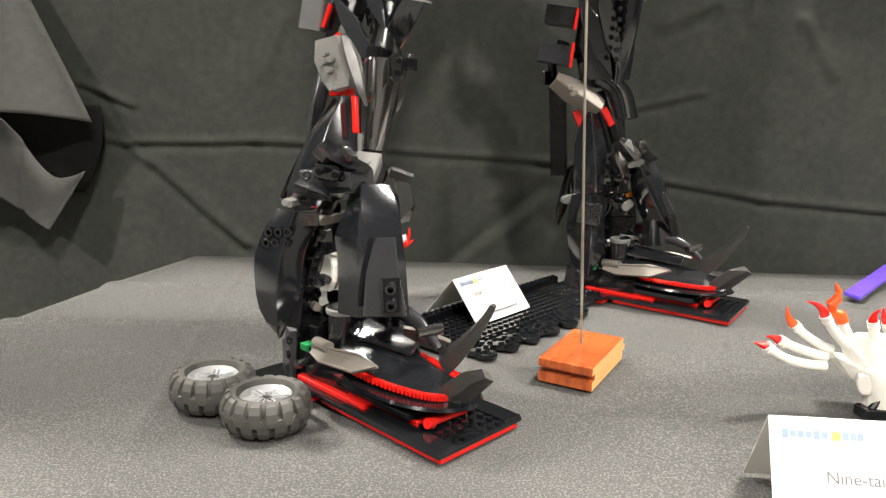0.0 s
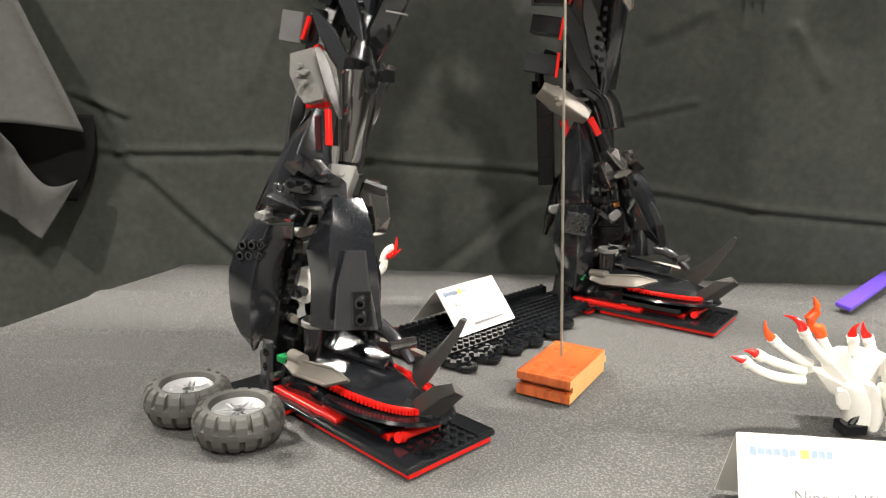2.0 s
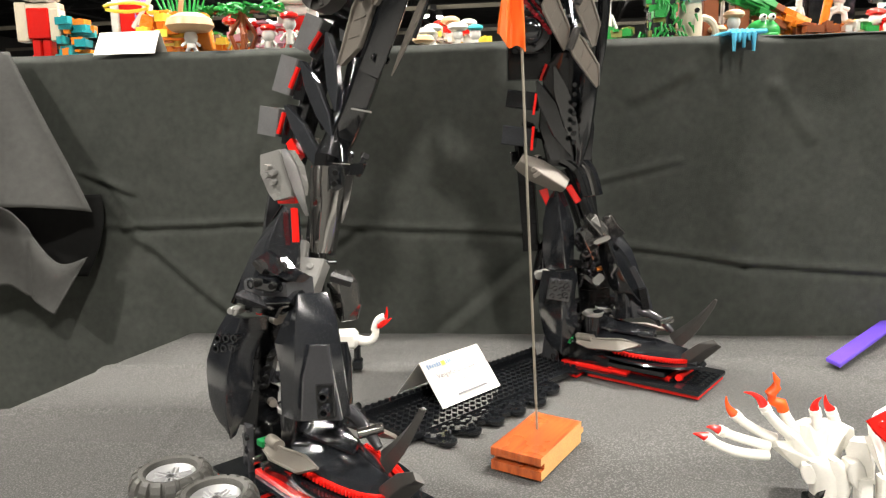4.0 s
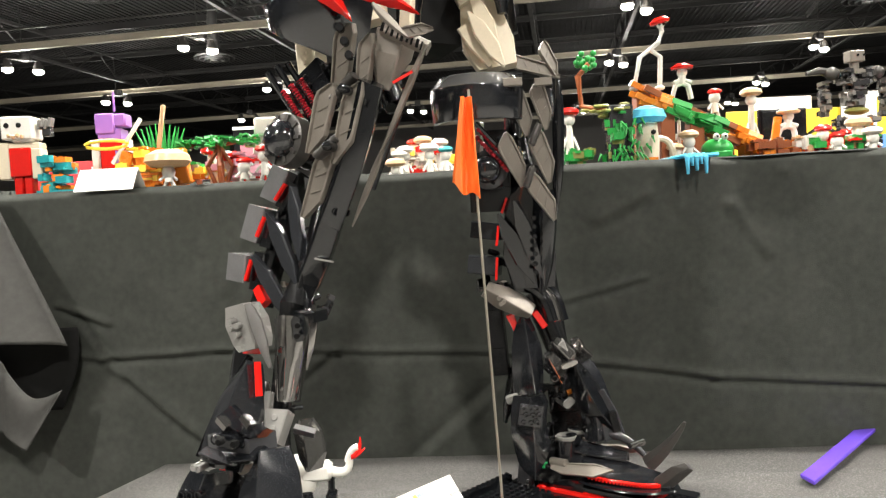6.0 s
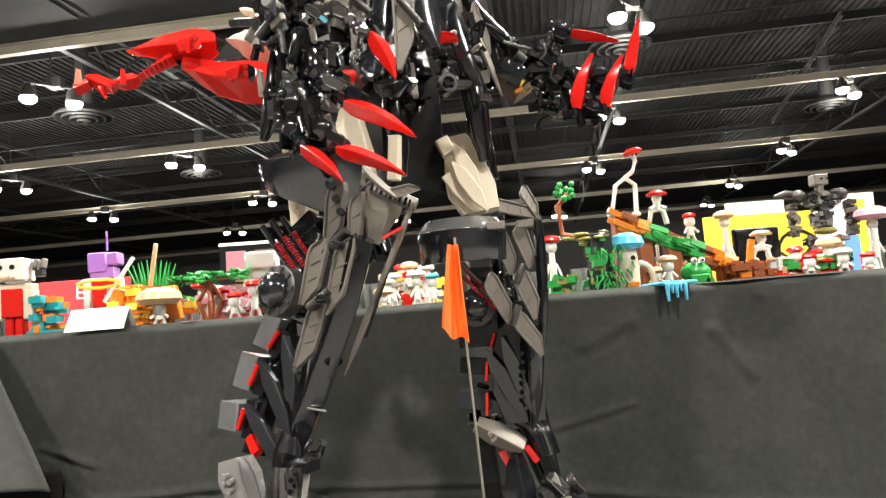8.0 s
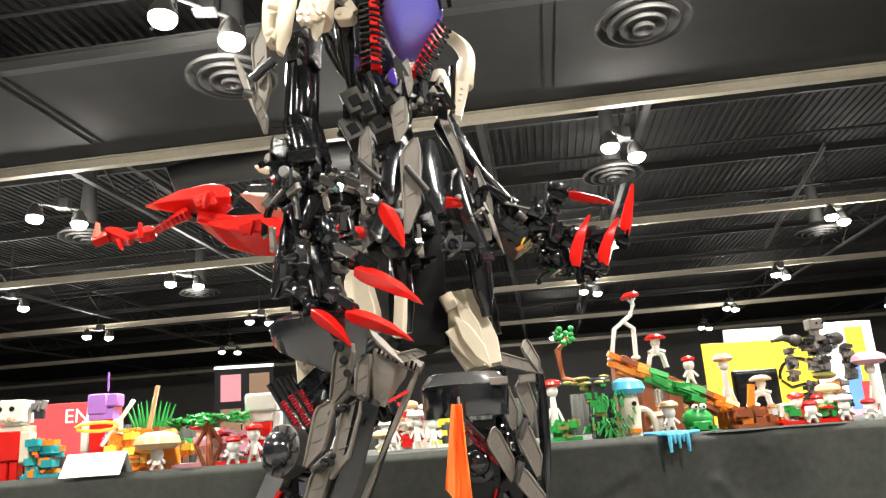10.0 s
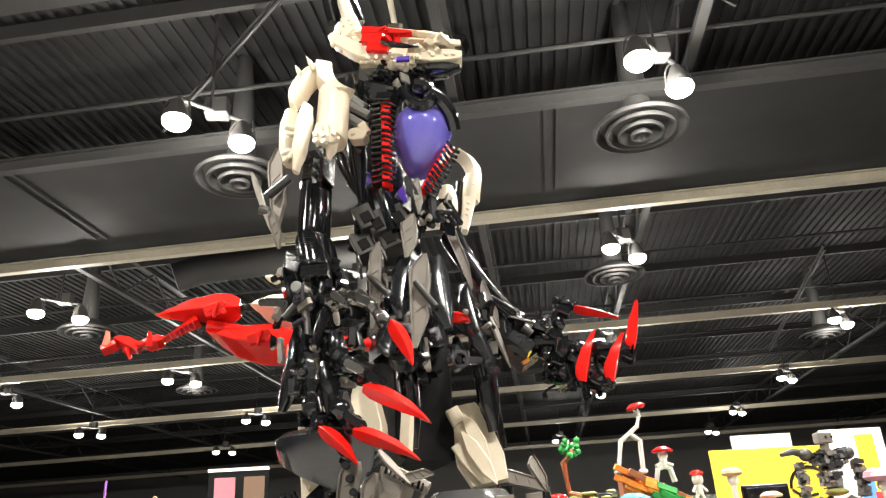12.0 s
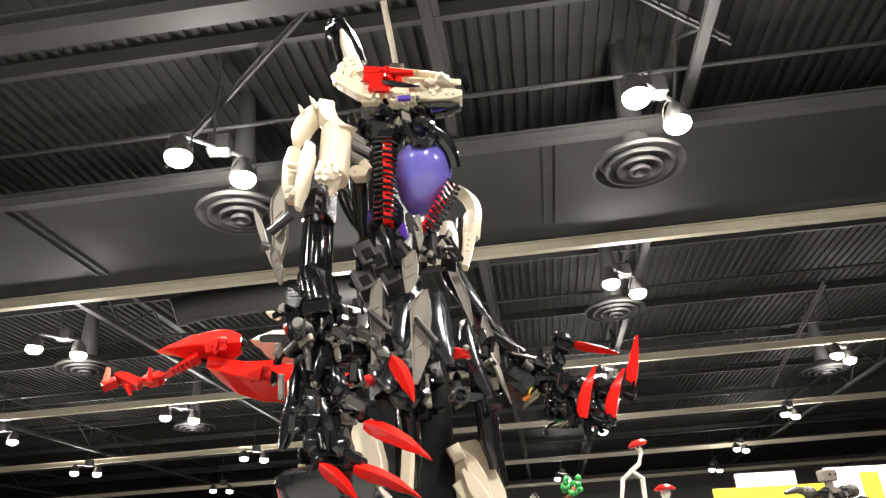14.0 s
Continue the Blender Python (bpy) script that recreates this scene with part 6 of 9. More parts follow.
piece(arm_r, "knuckle", BLACK, (0.076, 0.625, 1.254), (0.089, 0.620, 1.244), 0.0072, 0.012, "stadium", "box", S)
piece(arm_r, "knuckle", CHROME, (0.087, 0.625, 1.355), (0.098, 0.620, 1.348), 0.0085, 0.010, "stadium", "box", S)
piece(arm_r, "claw", RED, (0.116, 0.615, 1.330), (0.132, 0.600, 1.288), 0.0143, 0.013, "claw", "ridge", SF, bs=-0.0018)
piece(arm_r, "claw", RED, (0.092, 0.610, 1.274), (0.144, 0.595, 1.240), 0.0148, 0.013, "claw", "ridge", SF, bs=-0.0026)
piece(arm_r, "claw", RED, (0.083, 0.620, 1.241), (0.135, 0.605, 1.213), 0.0134, 0.013, "claw", "ridge", SF, bs=-0.0022)
piece(arm_r, "claw", RED, (0.055, 0.630, 1.246), (0.086, 0.615, 1.213), 0.0128, 0.013, "claw", "ridge", SF, bs=-0.0021)
clutter(arm_r, (0.054, 0.672, 1.552), (0.022, 0.010, 0.022), 7, 34, (CREAM,))
clutter(arm_r, (0.024, 0.676, 1.560), (0.016, 0.008, 0.060), 6, 35, (CREAM,))
clutter(arm_r, (0.038, 0.680, 1.386), (0.060, 0.040, 0.060), 30, 31, DARKS)
clutter(arm_r, (0.056, 0.660, 1.335), (0.060, 0.040, 0.090), 44, 32, DARKS)
clutter(arm_r, (0.055, 0.650, 1.273), (0.050, 0.040, 0.060), 30, 33, DARKS)

# arm beside the far leg
piece(arm_l, "shoulder_horn", CREAM, (0.215, 0.860, 1.633), (0.229, 0.850, 1.575), 0.0197, 0.020, "rect", "ridge", SF, bs=-0.0091)
piece(arm_l, "shoulder_block", CREAM, (0.230, 0.850, 1.592), (0.225, 0.850, 1.557), 0.0232, 0.026, "barrel", "round", SF)
piece(arm_l, "shoulder_block", CREAM, (0.223, 0.850, 1.559), (0.214, 0.850, 1.514), 0.0173, 0.018, "taper", "box", SF)
piece(arm_l, "sleeve_shell", CREAM, (0.194, 0.840, 1.571), (0.193, 0.840, 1.504), 0.0270, 0.020, "leaf2", "ridge", SF)
piece(arm_l, "arm_barrel", BLACK, (0.193, 0.840, 1.510), (0.233, 0.820, 1.431), 0.0172, 0.026, "barrel", "round", F)
piece(arm_l, "arm_barrel", BLACK, (0.222, 0.820, 1.424), (0.266, 0.800, 1.385), 0.0172, 0.026, "barrel", "round", F)
piece(arm_l, "forearm_plate", PEARL, (0.224, 0.800, 1.408), (0.245, 0.790, 1.324), 0.0073, 0.005, "leaf", "flat", F)
piece(arm_l, "forearm_core", MATT, (0.241, 0.810, 1.384), (0.276, 0.800, 1.341), 0.0290, 0.030, "rect", "box", F)
piece(arm_l, "forearm_block", BLACK, (0.247, 0.785, 1.360), (0.269, 0.780, 1.342), 0.0166, 0.014, "rect", "box", F)
piece(arm_l, "wrist_rod", CHROME, (0.249, 0.780, 1.379), (0.275, 0.780, 1.371), 0.0041, 0.006, "rect", "round", F)
piece(arm_l, "wrist_rod", PEARL_DARK, (0.264, 0.785, 1.369), (0.272, 0.785, 1.361), 0.0092, 0.012, "barrel", "round", F)
piece(arm_l, "amber_pin", AMBER, (0.259, 0.790, 1.328), (0.266, 0.790, 1.332), 0.0036, 0.005, "rect", "box", F)
bent(arm_l, "finger", BLACK, [(0.276, 0.800, 1.373), (0.301, 0.800, 1.362), (0.307, 0.800, 1.378), (0.307, 0.800, 1.396)], 0.0060)
bent(arm_l, "finger", BLACK, [(0.303, 0.800, 1.401), (0.314, 0.795, 1.397), (0.326, 0.790, 1.389)], 0.0060)
bent(arm_l, "finger", BLACK, [(0.277, 0.800, 1.353), (0.307, 0.790, 1.348), (0.328, 0.780, 1.340), (0.353, 0.770, 1.337), (0.374, 0.765, 1.333)], 0.0070)
bent(arm_l, "finger", BLACK, [(0.298, 0.800, 1.340), (0.302, 0.790, 1.315), (0.312, 0.785, 1.302), (0.323, 0.780, 1.304)], 0.0070)
bent(arm_l, "finger", BLACK, [(0.311, 0.790, 1.333), (0.331, 0.780, 1.315), (0.338, 0.770, 1.299), (0.349, 0.765, 1.300)], 0.0070)
piece(arm_l, "knuckle", BLACK, (0.292, 0.790, 1.334), (0.303, 0.785, 1.326), 0.0103, 0.011, "stadium", "box", F)
piece(arm_l, "knuckle", BLACK, (0.300, 0.785, 1.308), (0.311, 0.780, 1.301), 0.0103, 0.011, "stadium", "box", F)
piece(arm_l, "knuckle", BLACK, (0.316, 0.785, 1.338), (0.327, 0.780, 1.330), 0.0108, 0.011, "stadium", "box", F)
piece(arm_l, "knuckle", BLACK, (0.326, 0.770, 1.307), (0.337, 0.765, 1.299), 0.0108, 0.011, "stadium", "box", F)
piece(arm_l, "knuckle", BLACK, (0.362, 0.765, 1.331), (0.373, 0.760, 1.323), 0.0108, 0.011, "stadium", "box", F)
piece(arm_l, "knuckle", BLACK, (0.292, 0.790, 1.363), (0.304, 0.785, 1.354), 0.0108, 0.011, "stadium", "box", F)
piece(arm_l, "knuckle", BLACK, (0.305, 0.790, 1.391), (0.317, 0.785, 1.383), 0.0117, 0.011, "stadium", "box", F)
piece(arm_l, "knuckle", BLACK, (0.340, 0.770, 1.333), (0.350, 0.765, 1.326), 0.0108, 0.011, "stadium", "box", F)
piece(arm_l, "claw", RED, (0.322, 0.785, 1.389), (0.367, 0.775, 1.371), 0.0108, 0.013, "claw", "ridge", F, bs=-0.0019)
piece(arm_l, "claw", RED, (0.319, 0.770, 1.301), (0.335, 0.760, 1.354), 0.0165, 0.013, "claw", "ridge", F, bs=-0.0018)
piece(arm_l, "claw", RED, (0.346, 0.760, 1.298), (0.362, 0.750, 1.347), 0.0155, 0.013, "claw", "ridge", F, bs=-0.0017)
piece(arm_l, "claw", RED, (0.373, 0.760, 1.331), (0.382, 0.750, 1.383), 0.0140, 0.013, "claw", "ridge", F, bs=0.0018)
clutter(arm_l, (0.275, 0.800, 1.363), (0.060, 0.040, 0.050), 26, 41, DARKS)
clutter(arm_l, (0.315, 0.785, 1.323), (0.070, 0.040, 0.050), 44, 42, SHINY)
clutter(arm_l, (0.237, 0.810, 1.377), (0.050, 0.040, 0.070), 20, 43, DARKS)

# head
piece(head, "skull", CREAM, (0.088, 0.760, 1.716), (0.167, 0.740, 1.708), 0.0320, 0.044, "hex", "box", C)
piece(head, "cheek", CREAM, (0.056, 0.740, 1.726), (0.101, 0.722, 1.682), 0.0180, 0.016, "hexl", "box", C)
piece(head, "cheek", CREAM, (0.091, 0.730, 1.683), (0.154, 0.720, 1.675), 0.0140, 0.016, "rect", "box", C)
piece(head, "muzzle", CREAM, (0.149, 0.735, 1.711), (0.208, 0.730, 1.700), 0.0322, 0.032, "taper", "ridge", C)
piece(head, "muzzle", CREAM, (0.159, 0.725, 1.682), (0.210, 0.720, 1.681), 0.0150, 0.026, "hex", "box", C)
piece(head, "brow", CREAM, (0.120, 0.738, 1.731), (0.172, 0.735, 1.722), 0.0120, 0.030, "hex", "ridge", C)
piece(head, "brow", CREAM, (0.160, 0.728, 1.718), (0.196, 0.724, 1.708), 0.0140, 0.026, "leaf2", "dome", C)
piece(head, "crown", BLACK, (0.126, 0.750, 1.747), (0.144, 0.750, 1.747), 0.0120, 0.022, "hex", "ridge", C)
piece(head, "face_stripe", RED, (0.094, 0.712, 1.710), (0.152, 0.706, 1.702), 0.0100, 0.010, "hexr", "box", C)
piece(head, "face_stripe", RED, (0.094, 0.712, 1.699), (0.116, 0.708, 1.695), 0.0120, 0.010, "rect", "box", C)
piece(head, "face_stripe", RED, (0.100, 0.710, 1.686), (0.124, 0.706, 1.681), 0.0130, 0.008, "rect", "flat", C)
piece(head, "eye", BLACK, (0.115, 0.702, 1.686), (0.159, 0.700, 1.676), 0.0081, 0.006, "leaf", "ridge", C)
piece(head, "nose", BLACK, (0.201, 0.725, 1.707), (0.214, 0.720, 1.699), 0.0206, 0.018, "hex", "box", C)
piece(head, "jaw", BLACK, (0.151, 0.735, 1.671), (0.207, 0.725, 1.668), 0.0200, 0.026, "leaf2", "ridge", C)
piece(head, "chin", CREAM, (0.155, 0.730, 1.650), (0.168, 0.730, 1.655), 0.0092, 0.012, "hex", "ridge", C)
piece(head, "cheek_gem", PURPLE, (0.133, 0.712, 1.669), (0.148, 0.711, 1.669), 0.0050, 0.006, "rect", "box", C)
piece(head, "ear_core", CREAM, (0.085, 0.750, 1.736), (0.066, 0.755, 1.808), 0.0175, 0.014, "leaf2", "ridge", C)
piece(head, "ear_base", CREAM, (0.077, 0.745, 1.756), (0.086, 0.740, 1.728), 0.0192, 0.016, "rect", "box", C)
bent(head, "ear_rim", BLACK, [(0.057, 0.760, 1.758), (0.050, 0.760, 1.791), (0.052, 0.760, 1.816), (0.060, 0.760, 1.831), (0.071, 0.760, 1.816), (0.083, 0.760, 1.790), (0.093, 0.760, 1.758)], 0.0055)
piece(head, "ear_shell", SMOKE, (0.073, 0.770, 1.763), (0.058, 0.775, 1.845), 0.0376, 0.004, "leaf2", "flat", C)
disc(head, "stud", CREAM, (0.101, 0.714, 1.672), 0.0027, 0.0030, C)
disc(head, "stud", CREAM, (0.110, 0.714, 1.672), 0.0027, 0.0030, C)
disc(head, "stud", CREAM, (0.120, 0.714, 1.673), 0.0027, 0.0030, C)
disc(head, "stud", CREAM, (0.129, 0.714, 1.673), 0.0027, 0.0030, C)
disc(head, "stud", CREAM, (0.138, 0.714, 1.673), 0.0027, 0.0030, C)
disc(head, "stud", CREAM, (0.147, 0.714, 1.674), 0.0027, 0.0030, C)
disc(head, "stud", CREAM, (0.157, 0.714, 1.674), 0.0027, 0.0030, C)
clutter(head, (0.128, 0.716, 1.672), (0.060, 0.010, 0.008), 9, 52, (CREAM,))
clutter(head, (0.178, 0.712, 1.694), (0.040, 0.008, 0.014), 7, 53, (CREAM,))
clutter(head, (0.118, 0.702, 1.700), (0.040, 0.006, 0.012), 6, 54, (RED,))
clutter(head, (0.074, 0.728, 1.722), (0.030, 0.008, 0.012), 5, 55, (CREAM,))
clutter(head, (0.124, 0.745, 1.675), (0.070, 0.040, 0.020), 14, 51, DARKS)

# tail
piece(tail, "tail_shell", RED, (-0.062, 0.875, 1.432), (-0.157, 0.865, 1.422), 0.0395, 0.030, "claw", "ridge", C, bs=0.0028)
piece(tail, "tail_shell", RED, (-0.002, 0.858, 1.376), (-0.097, 0.864, 1.398), 0.0500, 0.036, "tail_body", "ridge", C)
piece(tail, "tail_rib", RED, (-0.109, 0.868, 1.415), (-0.147, 0.865, 1.392), 0.0161, 0.016, "taper", "ridge", C)
piece(tail, "tail_groove", DARKRED, (-0.138, 0.856, 1.397), (-0.133, 0.856, 1.388), 0.0014, 0.002, "rect", "flat", C)
piece(tail, "tail_groove", DARKRED, (-0.133, 0.856, 1.400), (-0.128, 0.856, 1.390), 0.0010, 0.002, "rect", "flat", C)
piece(tail, "tail_groove", DARKRED, (-0.128, 0.856, 1.402), (-0.123, 0.856, 1.393), 0.0014, 0.002, "rect", "flat", C)
piece(tail, "tail_groove", DARKRED, (-0.123, 0.856, 1.405), (-0.118, 0.856, 1.395), 0.0010, 0.002, "rect", "flat", C)
piece(tail, "tail_groove", DARKRED, (-0.118, 0.856, 1.407), (-0.113, 0.856, 1.398), 0.0014, 0.002, "rect", "flat", C)
piece(tail, "tail_groove", DARKRED, (-0.113, 0.856, 1.410), (-0.108, 0.856, 1.400), 0.0010, 0.002, "rect", "flat", C)
piece(tail, "tail_link", RED, (-0.146, 0.865, 1.391), (-0.170, 0.863, 1.387), 0.0184, 0.018, "hex", "ridge", C)
piece(tail, "tail_link", RED, (-0.173, 0.862, 1.380), (-0.200, 0.860, 1.394), 0.0168, 0.018, "hex", "ridge", C)
piece(tail, "tail_link", RED, (-0.162, 0.862, 1.387), (-0.176, 0.862, 1.386), 0.0082, 0.010, "rect", "round", C)
piece(tail, "tail_fin", RED, (-0.161, 0.858, 1.383), (-0.161, 0.858, 1.400), 0.0081, 0.008, "taper", "ridge", C)
piece(tail, "tail_fin", RED, (-0.186, 0.858, 1.381), (-0.180, 0.858, 1.369), 0.0082, 0.008, "taper", "ridge", C)
piece(tail, "tail_tip", RED, (-0.197, 0.860, 1.387), (-0.212, 0.858, 1.380), 0.0134, 0.012, "rect", "ridge", C)
piece(tail, "tail_tip", PINK, (-0.209, 0.857, 1.385), (-0.208, 0.857, 1.402), 0.0092, 0.008, "taper", "ridge", C)
piece(tail, "tail_brick", RED, (-0.099, 0.855, 1.420), (-0.078, 0.855, 1.427), 0.0139, 0.010, "rect", "box", C)
piece(tail, "tail_bar", RED, (-0.083, 0.849, 1.430), (-0.087, 0.849, 1.411), 0.0041, 0.006, "rect", "round", C)
disc(tail, "stud", RED, (-0.077, 0.849, 1.427), 0.0035, 0.0040, C)
disc(tail, "stud", RED, (-0.076, 0.849, 1.418), 0.0035, 0.0040, C)
piece(tail, "tail_brick", RED, (-0.045, 0.842, 1.380), (-0.023, 0.842, 1.387), 0.0126, 0.010, "rect", "box", C)
piece(tail, "tail_bar", RED, (-0.029, 0.836, 1.390), (-0.033, 0.836, 1.372), 0.0041, 0.006, "rect", "round", C)
disc(tail, "stud", RED, (-0.022, 0.836, 1.387), 0.0033, 0.0040, C)
disc(tail, "stud", RED, (-0.022, 0.836, 1.379), 0.0033, 0.0040, C)
piece(tail, "tail_joint", MATT, (-0.111, 0.880, 1.411), (-0.079, 0.880, 1.404), 0.0110, 0.014, "rect", "round", C)
piece(tail, "tail_joint", MATT, (-0.064, 0.880, 1.433), (-0.059, 0.880, 1.429), 0.0128, 0.012, "rect", "box", C)
piece(tail, "white_shell", CREAM, (0.004, 0.876, 1.425), (-0.052, 0.882, 1.436), 0.0440, 0.030, "claw2", "ridge", C)
piece(tail, "white_shell", CREAM, (-0.018, 0.880, 1.465), (-0.035, 0.885, 1.473), 0.0102, 0.010, "leaf2", "ridge", C)


def violet_core():
    """Translucent violet egg in the chest."""
    m = shade("violet_translucent", (0.13, 0.115, 0.44), 0.10, scale=30, vary=0.12)
    bs = m.node_tree.nodes["Principled BSDF"]
    bs.inputs["Subsurface Weight"].default_value = 0.35
    bs.inputs["Subsurface Radius"].default_value = (0.02, 0.02, 0.04)
    bs.inputs["Coat Weight"].default_value = 0.5
    bm = bmesh.new()
    lathe(bm, [(0, -0.046), (0.012, -0.041), (0.022, -0.028), (0.030, -0.008), (0.0335, 0.010), (0.032, 0.024), (0.026, 0.034), (0.014, 0.040), (0, 0.041)], 32, Matrix.Translation(Vector(CORE) - FEET) @ pose(0, 0, 0, 6, 8, 0))
    part("chest_core", bm, m, torso, "translucent violet egg-shaped core", True)


violet_core()

STUD = bpy.data.meshes.new("stud")
bm = bmesh.new(); lathe(bm, [(0.0024, 0), (0.0024, 0.0015), (0.0021, 0.0018), (0, 0.0018)], 12); bm.to_mesh(STUD); bm.free()
STUD.materials.append(BLACK)


def foot(front, ahead):
    """A flat studded foot with layered armour; x runs ahead from the front edge of its plate."""
    ax = Vector((*ahead, 0)).normalized()
    m = Matrix.Translation(Vector((*front, TABLE)) - FEET) @ Matrix((( ax.x, -ax.y, 0, 0), (ax.y, ax.x, 0, 0), (0, 0, 1, 0), (0, 0, 0, 1)))
    mm = 0.001
    bm = bmesh.new()
    box(bm, (-92 * mm, 0, 5.8 * mm), (184 * mm, 80 * mm, 3.2 * mm), bevel=0.0003); box(bm, (-160 * mm, 0, 5.8 * mm), (66 * mm, 104 * mm, 3.1 * mm), bevel=0.0003)
    ft = part("foot", bm, BLACK, robot, "black foot on a studded plate with red layers", m=m)

    def p(name, bm, mat, smooth=False):
        return part(name, bm, mat, ft, smooth=smooth)
    bm = bmesh.new(); box(bm, (-62 * mm, 0, 2.1 * mm), (121 * mm, 74 * mm, 4.2 * mm)); p("red_base", bm, RED)
    bm = bmesh.new(); box(bm, (-160 * mm, 0, 2.1 * mm), (62 * mm, 98 * mm, 4.2 * mm)); p("red_base", bm, RED)
    for k in range(3):                                     # smooth tiles along both edges
        for s in (-1, 1):
            bm = bmesh.new(); box(bm, (-(16 + 32 * k) * mm - 0.5 * mm, s * 32 * mm, 7.9 * mm), (31.5 * mm, 15.6 * mm, 1.6 * mm), bevel=0.0004); p("tile", bm, BLACK)
    for i in range(6):
        for j in range(6):
            share("stud", STUD, pose(-(4 + 8 * i) * mm, (-20 + 8 * j) * mm, 7.3 * mm), ft)
    bm = bmesh.new(); box(bm, (-96 * mm, 0, 9.0 * mm), (118 * mm, 46 * mm, 5 * mm), bevel=0.001); p("red_layer", bm, RED)
    bm = bmesh.new(); box(bm, (-118 * mm, 0, 9.2 * mm), (78 * mm, 68 * mm, 4 * mm), bevel=0.0006); p("red_layer", bm, RED)
    for s in (-1, 1):
        bm = bmesh.new()
        for k in range(6):
            box(bm, (-(100 + 9 * k) * mm, s * 26 * mm, 12 * mm), (5 * mm, 5 * mm, 8 * mm), bevel=0.0004)
        p("red_clip", bm, RED)
    bm = bmesh.new(); box(bm, (-98 * mm, 0, 15 * mm), (118 * mm, 58 * mm, 6 * mm), bevel=0.001); p("sole_plate", bm, BLACK)
    bm = bmesh.new(); rod(bm, (-27 * mm, -22 * mm, 14 * mm), (-27 * mm, 12 * mm, 12.5 * mm), 3 * mm, sides=14); rod(bm, (-27 * mm, -24 * mm, 14 * mm), (-27 * mm, -19 * mm, 12.5 * mm), 3.6 * mm, sides=14); p("red_roller", bm, RED, True)
    bm = bmesh.new(); lathe(bm, [(0, 20 * mm), (0.9, 21 * mm), (1.0, 23 * mm), (0.97, 25 * mm), (0, 25.5 * mm)], 40, Matrix.Translation((-72 * mm, 0, 0)) @ Matrix.Diagonal((64 * mm, 37 * mm, 1, 1))); p("toe_disc", bm, BLACK, True)

    def local(name, mat, a, b, w, th, shape, kind, facing, bs=0.0):
        a, b = Vector(a) * mm + FEET, Vector(b) * mm + FEET
        return piece(ft, name, mat, a, b, w * mm, th * mm, shape, kind, Vector(facing), bs * mm)
    local("toe_shell", SHELL, (-118, 0, 52), (-14, 0, 36), 54, 26, "toe", "keel", (0, 0, 1))
    local("toe_shell", SHELL, (-132, 0, 60), (-62, 0, 54), 34, 14, "hexr", "keel", (0, 0, 1))
    for s in (-1, 1):                                      # toothed red rack round the shell
        arc = [Vector((-98 + 72 * math.sin(math.pi / 2 * k / 14), s * 27 * math.cos(math.pi / 2 * k / 14) ** 0.8, 30 - 3 * k / 14)) * mm for k in range(15)]
        bm = bmesh.new(); tube(bm, arc, 1.9 * mm, 8)
        for q, r in zip(arc, arc[1:]):
            for f in (0.25, 0.75):
                box(bm, (0, 0, 0), (1.5 * mm, 2.2 * mm, 3.6 * mm), Matrix.Translation(q.lerp(r, f) + Vector((1.5 * mm, s * 2.5 * mm, 0))) @ (r - q).to_track_quat("X", "Z").to_matrix().to_4x4())
        p("red_rack", bm, RED)
        local("foot_wing", PEARL, (-138, s * 35, 37), (-64, s * 36, 46), 18, 3, "fwing", "rim", (0, s * 0.8, 0.6))
        local("foot_wing", PEARL, (-140, s * 28, 44), (-120, s * 32, 46), 10, 8, "barrel", "round", (0, 0, 1))
        local("ankle_wedge", BLACK, (-150, s * 30, 14), (-104, s * 30, 26), 26, 14, "hex", "ridge", (0, s, 0.4))
        local("heel_clip", DKGREY, (-172, s * 34, 6), (-168, s * 34, 44), 22, 6, "taper", "flat", (-0.3, s, 0))
        local("heel_clip", DKGREY, (-186, s * 26, 4), (-180, s * 30, 32), 20, 8, "hex", "ridge", (-1, s, 0.3))
        bm = bmesh.new(); rod(bm, (-128 * mm, s * 14 * mm, 20 * mm), (-128 * mm, s * 14 * mm, 62 * mm), 10 * mm, sides=18); p("ankle_post", bm, BLACK, True)
        bm = bmesh.new(); lathe(bm, [(10.4 * mm, 0), (11.4 * mm, 1 * mm), (11.4 * mm, 4 * mm), (10.4 * mm, 5 * mm), (10.4 * mm, 0)], 18, Matrix.Translation((-128 * mm, s * 14 * mm, 62 * mm))); p("post_collar", bm, GREY, True)
        bm = bmesh.new(); rod(bm, (-150 * mm, s * 30 * mm, 22 * mm), (-150 * mm, s * 39 * mm, 22 * mm), 3.2 * mm, sides=12); rod(bm, (-136 * mm, s * 30 * mm, 22 * mm), (-136 * mm, s * 38 * mm, 22 * mm), 3.2 * mm, sides=12); p("foot_pin", bm, CHROME, True)
    local("toe_cap", PEARL_DARK, (-30, -8, 20), (2, -5, 52), 19, 5, "cap", "ridge", (0.6, -0.75, 0.2))
    local("toe_fin", PEARL_DARK, (-46, 6, 42), (-4, 8, 92), 20, 5, "fin", "ridge", (-0.3, -1, 0.2), 3)
    bm = bmesh.new(); tube(bm, curve((-112 * mm, 4 * mm, 62 * mm), (-76 * mm, 4 * mm, 82 * mm), (-46 * mm, 5 * mm, 52 * mm), 10), [5 * mm, 6 * mm, 5 * mm, 6 * mm, 5 * mm, 6 * mm, 5 * mm, 5 * mm, 4 * mm, 4 * mm, 3 * mm], 10); p("instep_arm", bm, DKGREY, True)
